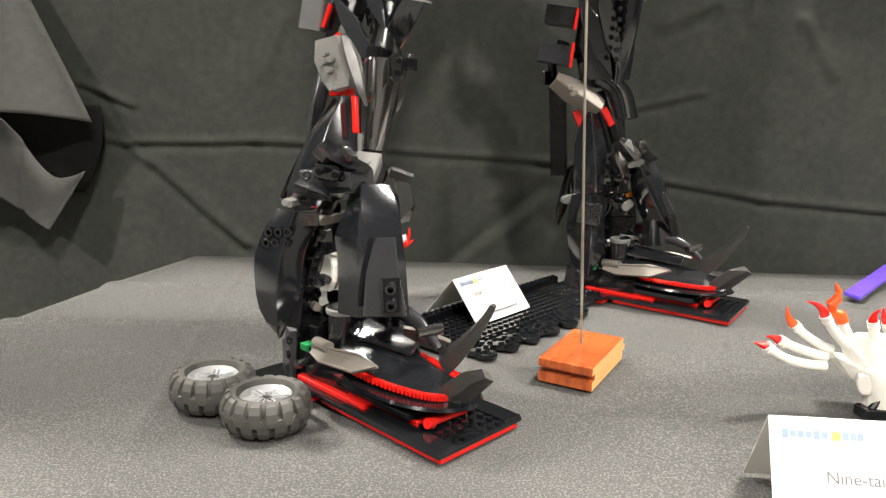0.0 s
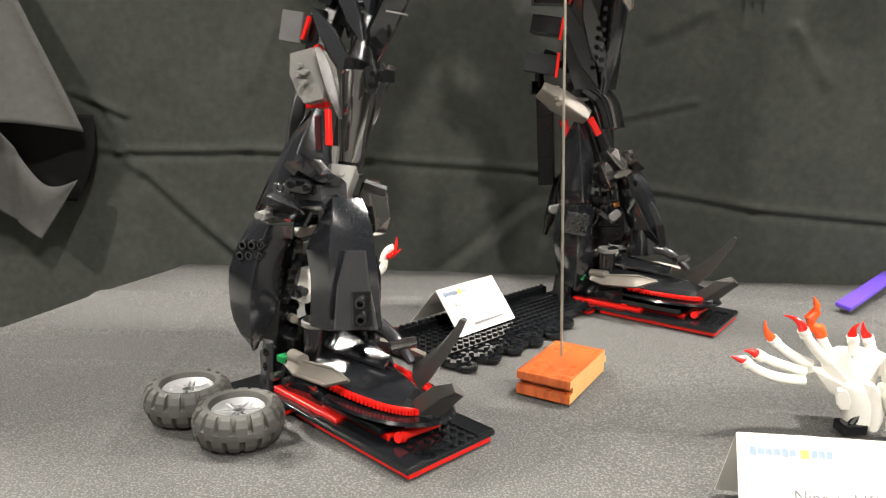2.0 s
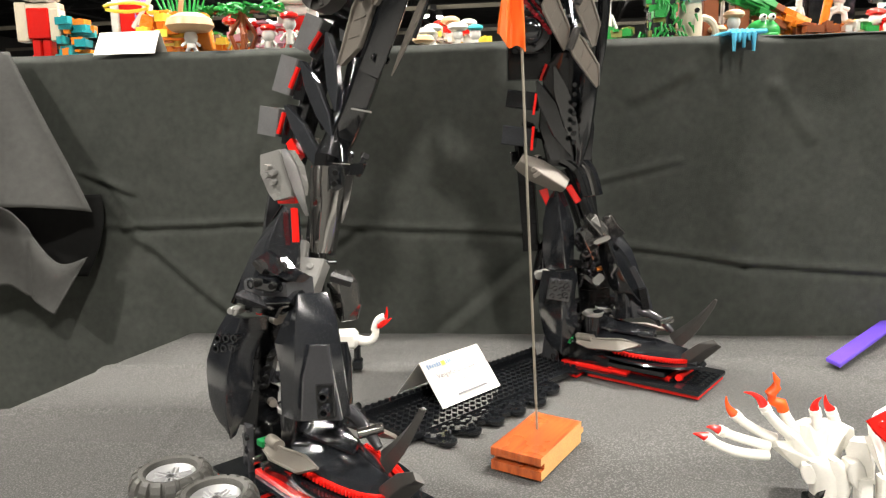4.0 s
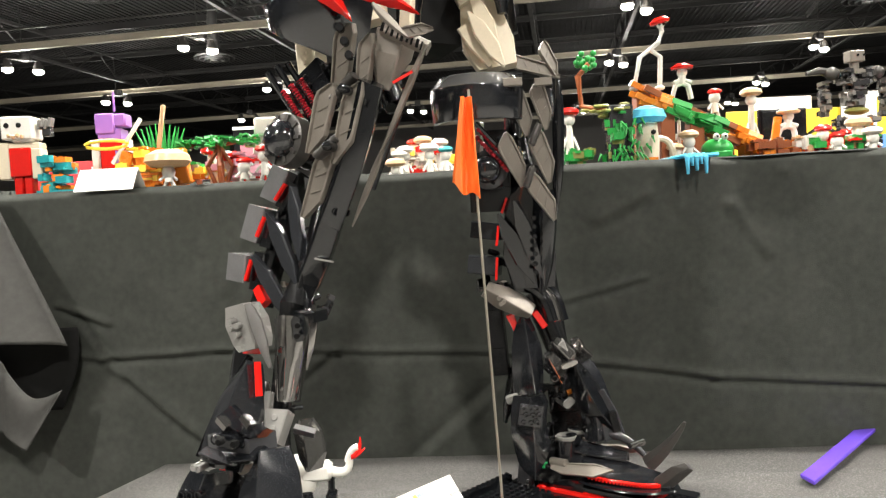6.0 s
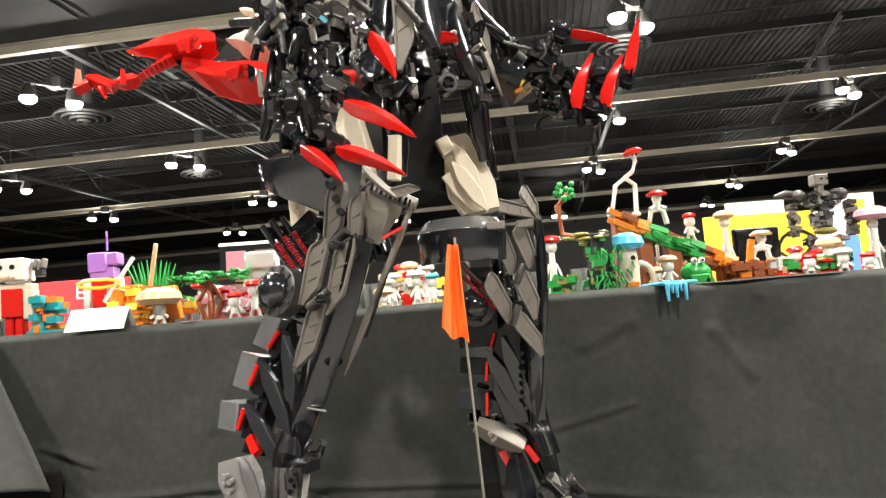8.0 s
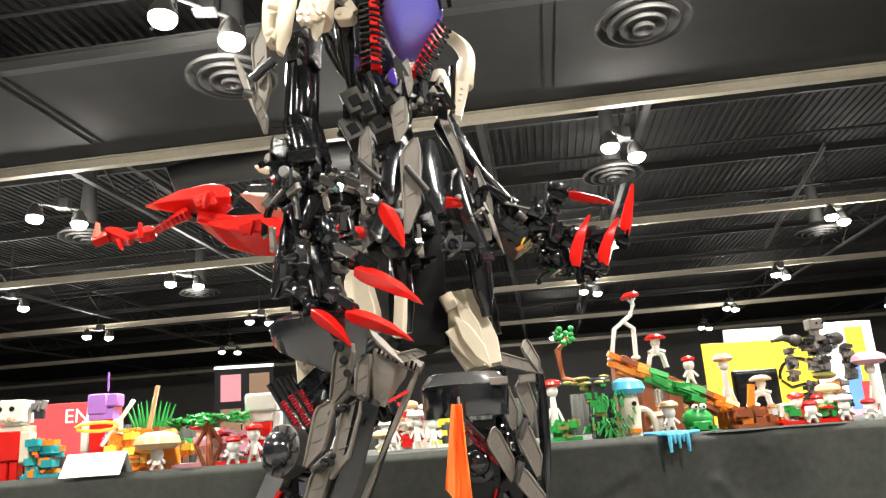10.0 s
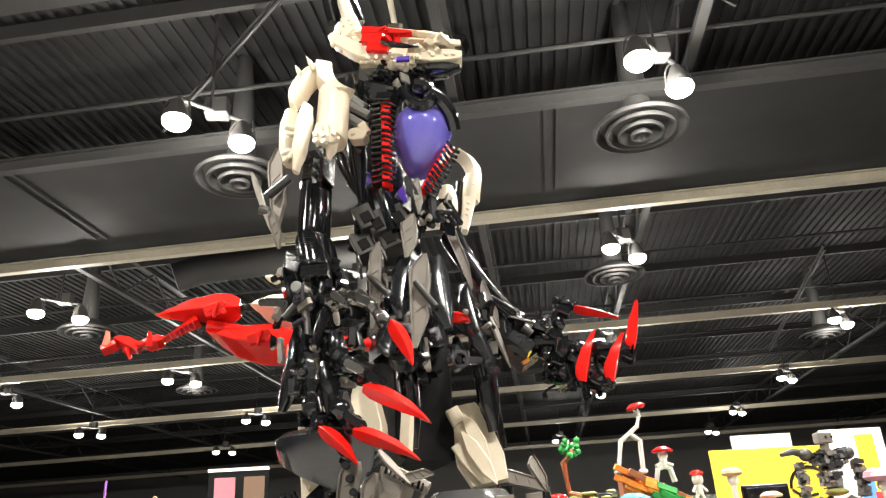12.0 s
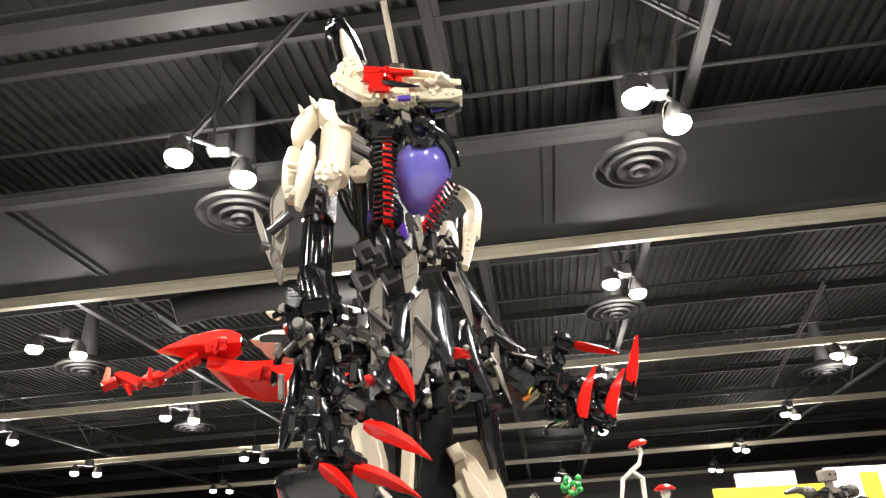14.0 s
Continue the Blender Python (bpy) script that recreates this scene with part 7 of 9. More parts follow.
    bm = bmesh.new(); rod(bm, (-58 * mm, -4 * mm, 62 * mm), (-50 * mm, 12 * mm, 64 * mm), 4 * mm, sides=12); p("instep_pin", bm, CHROME, True)
    bm = bmesh.new(); box(bm, (-140 * mm, 0, 22 * mm), (76 * mm, 58 * mm, 24 * mm), bevel=0.001); box(bm, (-160 * mm, 0, 40 * mm), (28 * mm, 46 * mm, 16 * mm), bevel=0.001); p("ankle_block", bm, MATT)
    bm = bmesh.new(); box(bm, (-152 * mm, -27 * mm, 33 * mm), (9 * mm, 8 * mm, 5 * mm), bevel=0.0004); p("green_tile", bm, GREEN)
    clutter(ft, FEET + Vector((-0.135, 0, 0.048)), (0.07, 0.05, 0.022), 26, 77, DARKS)
    return ft


GREEN = shade("green_plastic", (0.015, 0.25, 0.07), 0.3, scale=60, vary=0.2)
foot((0.0885, 0.5325), (0.661, -0.75))
foot((0.3875, 0.798), (0.77, -0.64))


def base_strip():
    """The studded black strip that joins both feet."""
    m = Matrix.Translation(Vector((0.150, 0.795, TABLE)) - FEET) @ pose(0, 0, 0, 0, 0, 42.5)
    bm = bmesh.new(); box(bm, (0, 0, 0.0048), (0.25, 0.064, 0.0064), bevel=0.0004)
    st = part("base_strip", bm, BLACK, robot, "black studded strip joining the feet", m=m)
    bm = bmesh.new()
    for i in range(31):
        for j in range(7):
            lathe(bm, [(0.0024, 0), (0.0024, 0.0015), (0.0021, 0.0018), (0, 0.0018)], 8, Matrix.Translation(((i - 15) * U, (j - 3) * U - 0.002, 0.008)))
    tagged(part("stud_field", bm, BLACK, st, smooth=True), kind="stuff")
    bm = bmesh.new(); box(bm, (0, 0.034, 0.008), (0.25, 0.008, 0.013), bevel=0.0005)
    for i in range(31):
        rod(bm, ((i - 15) * U, 0.034, 0.0145), ((i - 15) * U, 0.034, 0.0163), 0.0024, sides=8)
    part("back_rail", bm, BLACK, st)
    for k in range(7):
        bm = bmesh.new(); lathe(bm, [(0, 0.0005), (0.0135, 0.0005), (0.014, 0.001), (0.014, 0.0050), (0.0135, 0.0055), (0.0060, 0.0055), (0.0055, 0.0040), (0, 0.0040)], 20, Matrix.Translation((-0.098 + 0.026 * k, -0.037 - 0.004 * (k % 2), 0)))
        for q in range(6):
            lathe(bm, [(0.0024, 0.0055), (0.0024, 0.0072), (0, 0.0073)], 8, Matrix.Translation((-0.098 + 0.026 * k + 0.010 * math.cos(q * 1.047), -0.037 - 0.004 * (k % 2) + 0.010 * math.sin(q * 1.047), 0)))
        part("round_plate", bm, BLACK, st, smooth=True)
    for k in range(5):
        bm = bmesh.new(); lathe(bm, [(0, 0.0), (0.0085, 0.0), (0.009, 0.001), (0.009, 0.0035), (0.0085, 0.004), (0.0035, 0.004), (0.003, 0.0025), (0, 0.0025)], 14, Matrix.Translation((-0.10 + 0.031 * k, -0.053, 0)))
        part("round_plate", bm, BLACK, st, smooth=True)


base_strip()

# ---- loose things on the table ----
SPOKE = shade("bright_silver_plastic", (0.40, 0.40, 0.405), 0.35, metal=0.5, scale=80, vary=0.08)
RIM_WALL = shade("rim_grey_plastic", (0.12, 0.12, 0.122), 0.35, metal=0.3, scale=80, vary=0.15)


def toy_wheel(x, y, turn):
    """A balloon tyre lying flat: staggered tread blocks wrap over its shoulders, the dished rim sits below its bead."""
    root = base("toy_wheel", (x, y, TABLE), "knobbly black toy tyre on a silver rim, lying flat", "toy wheel", "spare wheels", turn)
    bm = bmesh.new()
    lathe(bm, [(0.0165, 0.006), (0.0190, 0.0022), (0.0225, 0.0008), (0.0255, 0.0030), (0.0268, 0.0075), (0.0274, 0.0130), (0.0268, 0.0185), (0.0255, 0.0230), (0.0225, 0.0252), (0.0196, 0.0246), (0.0186, 0.0228), (0.0176, 0.0205), (0.0165, 0.006)], 48)
    ty = part("tyre", bm, TYRE, root, smooth=True)
    bm = bmesh.new()                                       # one block: wide on the tread, narrow over the shoulder
    rows = []
    for rr, zz, half in ((0.0240, 0.0254, 0.0026), (0.0268, 0.0240, 0.0032), (0.0294, 0.0196, 0.0036), (0.0304, 0.0140, 0.0038), (0.0304, 0.0108, 0.0028)):
        rows.append([bm.verts.new((rr, -half, zz)), bm.verts.new((rr, half, zz)), bm.verts.new((rr - 0.003, half * 1.12, zz - 0.0016)), bm.verts.new((rr - 0.003, -half * 1.12, zz - 0.0016))])
    for p, q in zip(rows, rows[1:]):
        for k in range(4):
            bm.faces.new((p[k], p[(k + 1) % 4], q[(k + 1) % 4], q[k]))
    bm.faces.new(rows[0]); bm.faces.new(rows[-1])
    bmesh.ops.recalc_face_normals(bm, faces=bm.faces[:])
    lug = bpy.data.meshes.new("lug"); bm.to_mesh(lug); bm.free(); lug.materials.append(TYRE)
    for k in range(17):
        share("lug", lug, Matrix.Rotation(2 * math.pi * k / 17, 4, "Z"), ty)
        share("lug", lug, Matrix.Rotation(2 * math.pi * (k + 0.5) / 17, 4, "Z") @ Matrix.Translation((0, 0, 0.026)) @ Matrix.Rotation(math.pi, 4, "X"), ty)
    bm = bmesh.new()
    lathe(bm, [(0.0178, 0.006), (0.0178, 0.0206), (0.0170, 0.0214), (0.0160, 0.0208), (0.0150, 0.0188), (0.0120, 0.0172), (0.0060, 0.0168), (0, 0.0168)], 32)
    rim = part("rim", bm, SPOKE, root, "silver plastic rim with spokes", True)
    for k in range(6):
        bm = bmesh.new()
        for d in (-0.0016, 0.0016):
            box(bm, (0.0095, d, 0.0182), (0.0115, 0.0012, 0.0026), Matrix.Rotation(k * math.pi / 3, 4, "Z"), bevel=0.0003)
        part("spoke", bm, SPOKE, rim)
        bm = bmesh.new(); box(bm, (0.0118, 0, 0.0171), (0.0040, 0.0040, 0.0008), Matrix.Rotation((k + 0.5) * math.pi / 3, 4, "Z")); part("rim_slot", bm, RIM_WALL, rim)
    bm = bmesh.new(); lathe(bm, [(0.0042, 0.0166), (0.0042, 0.0194), (0.0036, 0.0198), (0.0024, 0.0196), (0.0022, 0.0172), (0, 0.0172)], 16); part("hub", bm, RIM_WALL, rim, smooth=True)


toy_wheel(-0.054, 0.568, 10)
toy_wheel(-0.097, 0.604, 34)


def marker_flag():
    root = base("marker_flag", (0.187, 0.661, TABLE), "orange warning flag on a wire stuck in a varnished wooden block", "marker flag", turn=56.5)
    bm = bmesh.new()                                       # strip flooring offcut: tongue, groove and raw cut ends
    prof = [(-0.041, 0.0), (-0.041, 0.0075), (-0.035, 0.0075), (-0.035, 0.0125), (-0.0415, 0.0125), (-0.0415, 0.0185), (-0.041, 0.019), (0.041, 0.019), (0.0415, 0.0185), (0.0415, 0.0125), (0.046, 0.012), (0.046, 0.0078), (0.041, 0.0072), (0.041, 0.0)]
    ends = [[bm.verts.new((x, y, z)) for x, z in prof] for y in (-0.022, 0.022)]
    for k in range(len(prof)):
        f = bm.faces.new((ends[0][k], ends[0][(k + 1) % len(prof)], ends[1][(k + 1) % len(prof)], ends[1][k]))
    for e in ends:
        bm.faces.new(e).material_index = 1
    part("block", bm, [OAK, WOOD_END], root, "varnished red-brown flooring offcut")
    top = Vector((0.176, 0.698, 1.172)) - Vector((0.187, 0.661, TABLE))
    inv = Matrix.Rotation(radians(-56.5), 4, "Z")
    foot_at = inv @ (Vector((0.188, 0.669, TABLE + 0.01)) - Vector((0.187, 0.661, TABLE)))
    tip = inv @ top
    bm = bmesh.new(); tube(bm, [foot_at, foot_at.lerp(tip, 0.5) + Vector((0.0015, 0.001, 0)), tip], 0.0011, 8); part("wire", bm, STEEL, root, "thin bent wire", True)
    bm = bmesh.new()
    g = []
    for i in range(25):
        row = []
        for j in range(13):
            s, h = j / 12, i / 24
            c = foot_at.lerp(tip, 0.985 - 0.180 * h)
            wide = 0.022 * (0.42 + 0.6 * h) * (1 if h < 0.94 else 1 - (s - 0.2) * 0.02)
            x = 0.002 - (wide * s)
            q = c + inv.to_3x3() @ Vector((x, -0.0045 * math.sin(s * 8 + 0.6 + h) - 0.0015 * math.sin(s * 19 + 2 * h) - 0.003 * s, -0.012 * (1 - s) * h + 0.003 * math.sin(s * 8) * h))
            row.append(bm.verts.new(q))
        g.append(row)
    for i in range(24):
        for j in range(12):
            bm.faces.new((g[i][j], g[i + 1][j], g[i + 1][j + 1], g[i][j + 1]))
    bmesh.ops.recalc_face_normals(bm, faces=bm.faces[:])
    bmesh.ops.solidify(bm, geom=bm.faces[:], thickness=0.0006)
    part("flag", bm, ORANGE_CLOTH, root, "limp folded orange flag", True)


marker_flag()


def writing(parent, text, size, m, mat, name="writing"):
    c = bpy.data.curves.new(name, "FONT")
    c.body, c.size, c.extrude = text, size, 0.00005
    ob = new(name, c)
    bpy.context.view_layer.update()
    me = bpy.data.meshes.new_from_object(ob.evaluated_get(bpy.context.evaluated_depsgraph_get()))
    bpy.data.objects.remove(ob)
    me.materials.clear(); me.materials.append(mat)
    ob = share(name, me, m, parent)
    return ob


def tent_card(name, a, b, depth, height, label, lines):
    """A folded card: a to b is its lower front edge; it leans back to a ridge."""
    a, b = Vector(a), Vector(b)
    x = (b - a).normalized()
    y = Vector((-x.y, x.x, 0))
    w = (b - a).length
    root = new(name)
    root.matrix_basis = Matrix.Translation(a) @ Matrix(((x.x, y.x, 0, 0), (x.y, y.y, 0, 0), (0, 0, 1, 0), (0, 0, 0, 1)))
    tagged(root, label, "name card")
    for nm, y0, y1 in (("front_leaf", 0.0, depth / 2), ("back_leaf", depth, depth / 2)):
        bm = bmesh.new()
        n, v = 10, []
        for i in range(n + 1):
            for j in range(n + 1):
                s, h = i / n, j / n
                v.append(bm.verts.new((w * s, y0 + (y1 - y0) * h + 0.0004 * math.sin(h * 3.1) * math.sin(s * 5), height * h + 0.0002 * math.sin(3 * s))))
        for i in range(n):
            for j in range(n):
                k = i * (n + 1) + j
                bm.faces.new((v[k], v[k + n + 1], v[k + n + 2], v[k + 1]))
        bmesh.ops.recalc_face_normals(bm, faces=bm.faces[:])
        bmesh.ops.solidify(bm, geom=bm.faces[:], thickness=0.0004)
        leaf = part(nm, bm, CARD, root, smooth=True)
    lean = math.degrees(math.atan2(height, depth / 2))
    face = pose(0, -0.0012, 0.0005, lean, 0, 0)
    slant = math.hypot(height, depth / 2)
    for kind, *v in lines:
        if kind == "text":
            txt, px, py, size = v
            writing(root, txt, size, face @ pose(px * w, py * slant, 0.0012), INK)
        else:
            px0, px1, py, hh, mat = v
            bm = bmesh.new(); box(bm, ((px0 + px1) / 2 * w, py * slant, 0.0006), ((px1 - px0) * w, hh, 0.0002), face); part("printed_bar", bm, mat, root)


INK_LOGO = shade("faded_blue_ink", (0.24, 0.31, 0.45), 0.7)
LOGO = [("bar", 0.06 + 0.038 * k, 0.088 + 0.038 * k, 0.86, 0.0048 if k in (0, 4) else 0.0036, INK_LOGO) for k in range(6)] + [("bar", 0.292, 0.352, 0.855, 0.0048, INK_YELLOW)] + [("bar", 0.36 + 0.034 * k, 0.386 + 0.034 * k, 0.86, 0.0042, INK_LOGO) for k in range(3)]
tent_card("name_card", (0.110, 0.742, TABLE + 0.0095), (0.170, 0.800, TABLE + 0.0095), 0.064, 0.038,
          "folded white name card standing on the black strip", LOGO + [("text", "Vengeful Guardian Spirit", 0.13, 0.58, 0.0072), ("text", "[ N E O ]", 0.40, 0.40, 0.0072), ("bar", 0.30, 0.80, 0.16, 0.0022, INK)])
LOGO2 = [("bar", 0.07 + 0.047 * k, 0.104 + 0.047 * k, 0.84, 0.0048 if k in (0, 4) else 0.0036, INK_LOGO) for k in range(6)] + [("bar", 0.365, 0.415, 0.835, 0.0046, INK_YELLOW)] + [("bar", 0.43 + 0.044 * k, 0.462 + 0.044 * k, 0.84, 0.0042, INK_LOGO) for k in range(3)]
tent_card("name_card", (0.2350, 0.440, TABLE), (0.3235, 0.425, TABLE), 0.055, 0.051, "folded white name card standing on the black cloth", LOGO2 + [("text", "Nine-tail Kits", 0.31, 0.40, 0.0094)])


def horn(parent, name, a, b, c, r0, r1, mat):
    bm = bmesh.new()
    pts = curve(a, b, c, 9)
    tube(bm, pts, [r0 + (r1 - r0) * k / 9 for k in range(10)], 10)
    return part(name, bm, mat, parent, smooth=True)


def white_fox():
    """Small white model: a fan of jointed tails with red tips over a haunch of curved shells, and a head with red brows."""
    o = Vector((0.372, 0.575, TABLE))
    root = base("brick_fox_model", o, "small white brick-built fox with a fan of red-tipped tails", "brick model")

    def shell(name, mat, a, b, width, thick, shape, kind, facing, bs=0.0, bn=0.0):
        return piece(root, name, mat, Vector(a) + FEET, Vector(b) + FEET, width, thick, shape, kind, Vector(facing), bs, bn)
    fan = ((-0.032, 0.036, -0.061, 0.037, -0.077, 0.051, -0.082, 0.053, -0.087, 0.054), (-0.030, 0.041, -0.052, 0.047, -0.066, 0.054, -0.071, 0.057, -0.076, 0.057),
           (-0.024, 0.045, -0.042, 0.052, -0.054, 0.064, -0.061, 0.069, -0.061, 0.078), (-0.016, 0.050, -0.029, 0.060, -0.037, 0.073, -0.041, 0.083, -0.052, 0.084),
           (0.005, 0.054, 0.004, 0.060, 0.002, 0.067, 0.000, 0.073, 0.006, 0.077), (0.020, 0.056, 0.018, 0.060, 0.016, 0.065, 0.011, 0.070, 0.011, 0.077))
    for k, (ax, az, bx, bz, cx, cz, dx, dz, ex, ez) in enumerate(fan):
        y = 0.004 * (k % 3)
        tl = horn(root, "tail", (ax, y, az), (bx, y, bz), (cx, y, cz), 0.0040, 0.0032, WHITE)
        d = Vector((cx - bx, 0, cz - bz)).normalized()
        for f in (-0.0035, 0.0):
            bm = bmesh.new(); c = Vector((cx, y, cz)) + d * f
            rod(bm, c - d * 0.0011, c + d * 0.0011, 0.0041, sides=12); part("tail_ring", bm, WHITE, tl, smooth=True)
        horn(tl, "tail_tip", (cx, y, cz), (dx, y, dz), (ex, y, ez), 0.0036, 0.0004, RED if k != 2 else FLAME)
    tl = horn(root, "tail", (-0.009, 0.006, 0.050), (-0.016, 0.006, 0.058), (-0.020, 0.006, 0.067), 0.0042, 0.0036, WHITE)
    bm = bmesh.new(); tube(bm, [(-0.020, 0.006, 0.067), (-0.022, 0.006, 0.072), (-0.029, 0.006, 0.075), (-0.030, 0.006, 0.080), (-0.026, 0.006, 0.085), (-0.026, 0.006, 0.090), (-0.029, 0.006, 0.096)], [0.0042, 0.0046, 0.0034, 0.0040, 0.0036, 0.0024, 0.0004], 10)
    part("flame", bm, FLAME, tl, "wavy orange flame", True)
    for k in range(5):                                     # hub of the fan: overlapping wedges
        a = 2.75 - 0.42 * k
        shell("fan_plate", WHITE, (0.006, -0.004 - 0.001 * k, 0.030), (0.006 + 0.036 * math.cos(a), -0.003, 0.034 + 0.026 * math.sin(a)), 0.020, 0.010, "hexr", "ridge", (0, -1, 0.2))
    shell("rump", WHITE, (-0.006, 0.004, 0.048), (0.030, 0.000, 0.048), 0.022, 0.022, "hex", "box", (0, -1, 0.3))
    shell("haunch", WHITE, (-0.004, -0.012, 0.036), (0.006, -0.012, 0.004), 0.022, 0.014, "skirt", "dome", (-0.4, -1, 0.1), bs=-0.003)
    shell("haunch", WHITE, (0.009, -0.016, 0.038), (0.016, -0.014, 0.003), 0.020, 0.016, "leaf3", "dome", (0.1, -1, 0.1), bs=-0.004)
    shell("knee", WHITE, (-0.009, -0.010, 0.032), (-0.005, -0.010, 0.018), 0.010, 0.010, "hex", "box", (-0.5, -1, 0))
    shell("shoulder", WHITE, (0.026, -0.018, 0.052), (0.034, -0.020, 0.022), 0.018, 0.016, "leaf2", "ridge", (0, -1, 0.1))
    shell("shoulder", WHITE, (0.020, -0.020, 0.038), (0.026, -0.020, 0.018), 0.012, 0.012, "hex", "box", (0, -1, 0))
    for x in (0.028, 0.044):
        shell("foreleg", WHITE, (x, -0.022, 0.026), (x + 0.001, -0.022, 0.004), 0.010, 0.010, "rect", "box", (0, -1, 0))
        bm = bmesh.new(); box(bm, (x + 0.001, -0.024, 0.004), (0.009, 0.012, 0.008), bevel=0.0008); rod(bm, (x - 0.004, -0.024, 0.006), (x + 0.006, -0.024, 0.006), 0.0022, sides=10); part("paw", bm, WHITE, root)
    bm = bmesh.new(); box(bm, (0.002, -0.008, 0.004), (0.018, 0.014, 0.008), bevel=0.001); rod(bm, (0.000, -0.010, 0.006), (0.006, -0.012, 0.018), 0.0026, sides=8); part("paw", bm, BLACK, root)
    # head, turned towards the front of the table
    shell("skull", WHITE, (0.040, -0.030, 0.074), (0.036, -0.048, 0.046), 0.030, 0.020, "hexr", "keel", (0, -0.8, 0.5))
    shell("crown", WHITE, (0.040, -0.018, 0.078), (0.039, -0.036, 0.072), 0.024, 0.010, "hex", "ridge", (0, -0.5, 0.9))
    for q in (-1, 1):
        shell("brow", RED, (0.040 + q * 0.018, -0.034, 0.078), (0.040 + q * 0.008, -0.046, 0.060), 0.015, 0.006, "hexr", "flat", (q * 0.5, -0.8, 0.4))
        shell("eye", BLACK, (0.040 + q * 0.014, -0.0445, 0.068), (0.040 + q * 0.008, -0.047, 0.064), 0.005, 0.004, "hex", "flat", (q * 0.5, -0.8, 0.4))
        shell("cheek_stripe", RED, (0.039 + q * 0.013, -0.044, 0.058), (0.038 + q * 0.009, -0.048, 0.044), 0.004, 0.003, "leaf", "flat", (q * 0.6, -0.8, 0.2))
        shell("cheek", WHITE, (0.040 + q * 0.016, -0.028, 0.062), (0.038 + q * 0.012, -0.042, 0.040), 0.014, 0.012, "taper", "ridge", (q * 0.7, -0.7, 0.2))


FLAME = shade("orange_red_plastic", (0.78, 0.085, 0.012), 0.22, scale=60, vary=0.15)
white_fox()


def white_creature():
    o = Vector((0.008, 0.895, TABLE))
    root = base("brick_creature_model", o, "small white brick-built creature with a flame-red tail, behind the robot's leg", "brick model")
    bm = bmesh.new(); box(bm, (-0.008, 0, 0.035), (0.035, 0.022, 0.02), bevel=0.004); ball(bm, (-0.028, -0.004, 0.044), 0.014, (1.1, 0.9, 0.9)); ball(bm, (-0.02, 0, 0.022), 0.012, (1, 1, 1.3)); part("body", bm, WHITE, root, smooth=True)
    for x in (-0.02, 0.008):
        bm = bmesh.new(); rod(bm, (x, 0, 0.028), (x, -0.002, 0.012), 0.004); box(bm, (x, -0.003, 0.006), (0.012, 0.016, 0.012), bevel=0.002); part("paw", bm, BLACK, root)
    horn(root, "tail", (0.008, 0, 0.034), (0.030, 0, 0.026), (0.030, 0, 0.046), 0.006, 0.004, WHITE)
    horn(root, "tail", (0.028, 0, 0.044), (0.030, 0, 0.058), (0.040, 0, 0.060), 0.004, 0.004, WHITE)
    for a, b, c in (((0.034, 0, 0.050), (0.044, 0, 0.056), (0.043, 0, 0.071)), ((0.032, 0, 0.05), (0.040, 0, 0.050), (0.048, 0, 0.058))):
        horn(root, "flame", a, b, c, 0.0045, 0.0006, RED)


white_creature()


def violet_blade():
    o = Vector((0.614, 0.912, TABLE))
    root = base("violet_blade", o, "long violet plastic blade lying across the cloth", "toy blade", turn=41)
    bm = bmesh.new()
    box(bm, (0.075, 0, 0.012), (0.36, 0.020, 0.005), pose(0, 0, 0, 0, -2.5, 0), bevel=0.001)
    for v in bm.verts:
        if v.co.x < -0.09:
            v.co.x += 0.012 if v.co.y > 0 else 0.0
    part("blade", bm, PURPLE, root)
    bm = bmesh.new(); rod(bm, (0.27, 0, 0.0), (0.27, 0, 0.016), 0.008); box(bm, (0.23, 0, 0.006), (0.02, 0.03, 0.012), bevel=0.002); part("stand", bm, BLACK, root)


violet_blade()

# ---- brick models on the raised table ----
UZ = UPPER - 0.002
TEAL = shade("teal_plastic", (0.02, 0.30, 0.33), 0.3, scale=60, vary=0.15)
LEAF = shade("leaf_green_plastic", (0.02, 0.28, 0.05), 0.35, scale=60, vary=0.3)
OLIVE = shade("olive_plastic", (0.22, 0.22, 0.06), 0.35, scale=60, vary=0.2)
BROWN = shade("reddish_brown_plastic", (0.30, 0.085, 0.03), 0.35, scale=60, vary=0.25)
TANCAP = shade("tan_plastic", (0.55, 0.36, 0.20), 0.35, scale=60, vary=0.2)
PINKCAP = shade("pink_plastic", (0.70, 0.36, 0.45), 0.35, scale=60, vary=0.15)
YELLOW = shade("yellow_plastic", (0.85, 0.62, 0.06), 0.35, scale=60, vary=0.1)
CYAN = shade("clear_blue_plastic", (0.16, 0.66, 0.90), 0.12, scale=60, vary=0.15)
CYAN.node_tree.nodes["Principled BSDF"].inputs["Transmission Weight"].default_value = 0.35
VIOLET = shade("lavender_plastic", (0.36, 0.16, 0.55), 0.35, scale=60, vary=0.15)
GROUP = "brick models on the raised table"


def model(name, bm, mats, label, m=None):
    ob = part(name, bm, mats, None, label, True)
    if m is not None:
        ob.matrix_basis = m
    return tagged(ob, label, "brick model", GROUP)


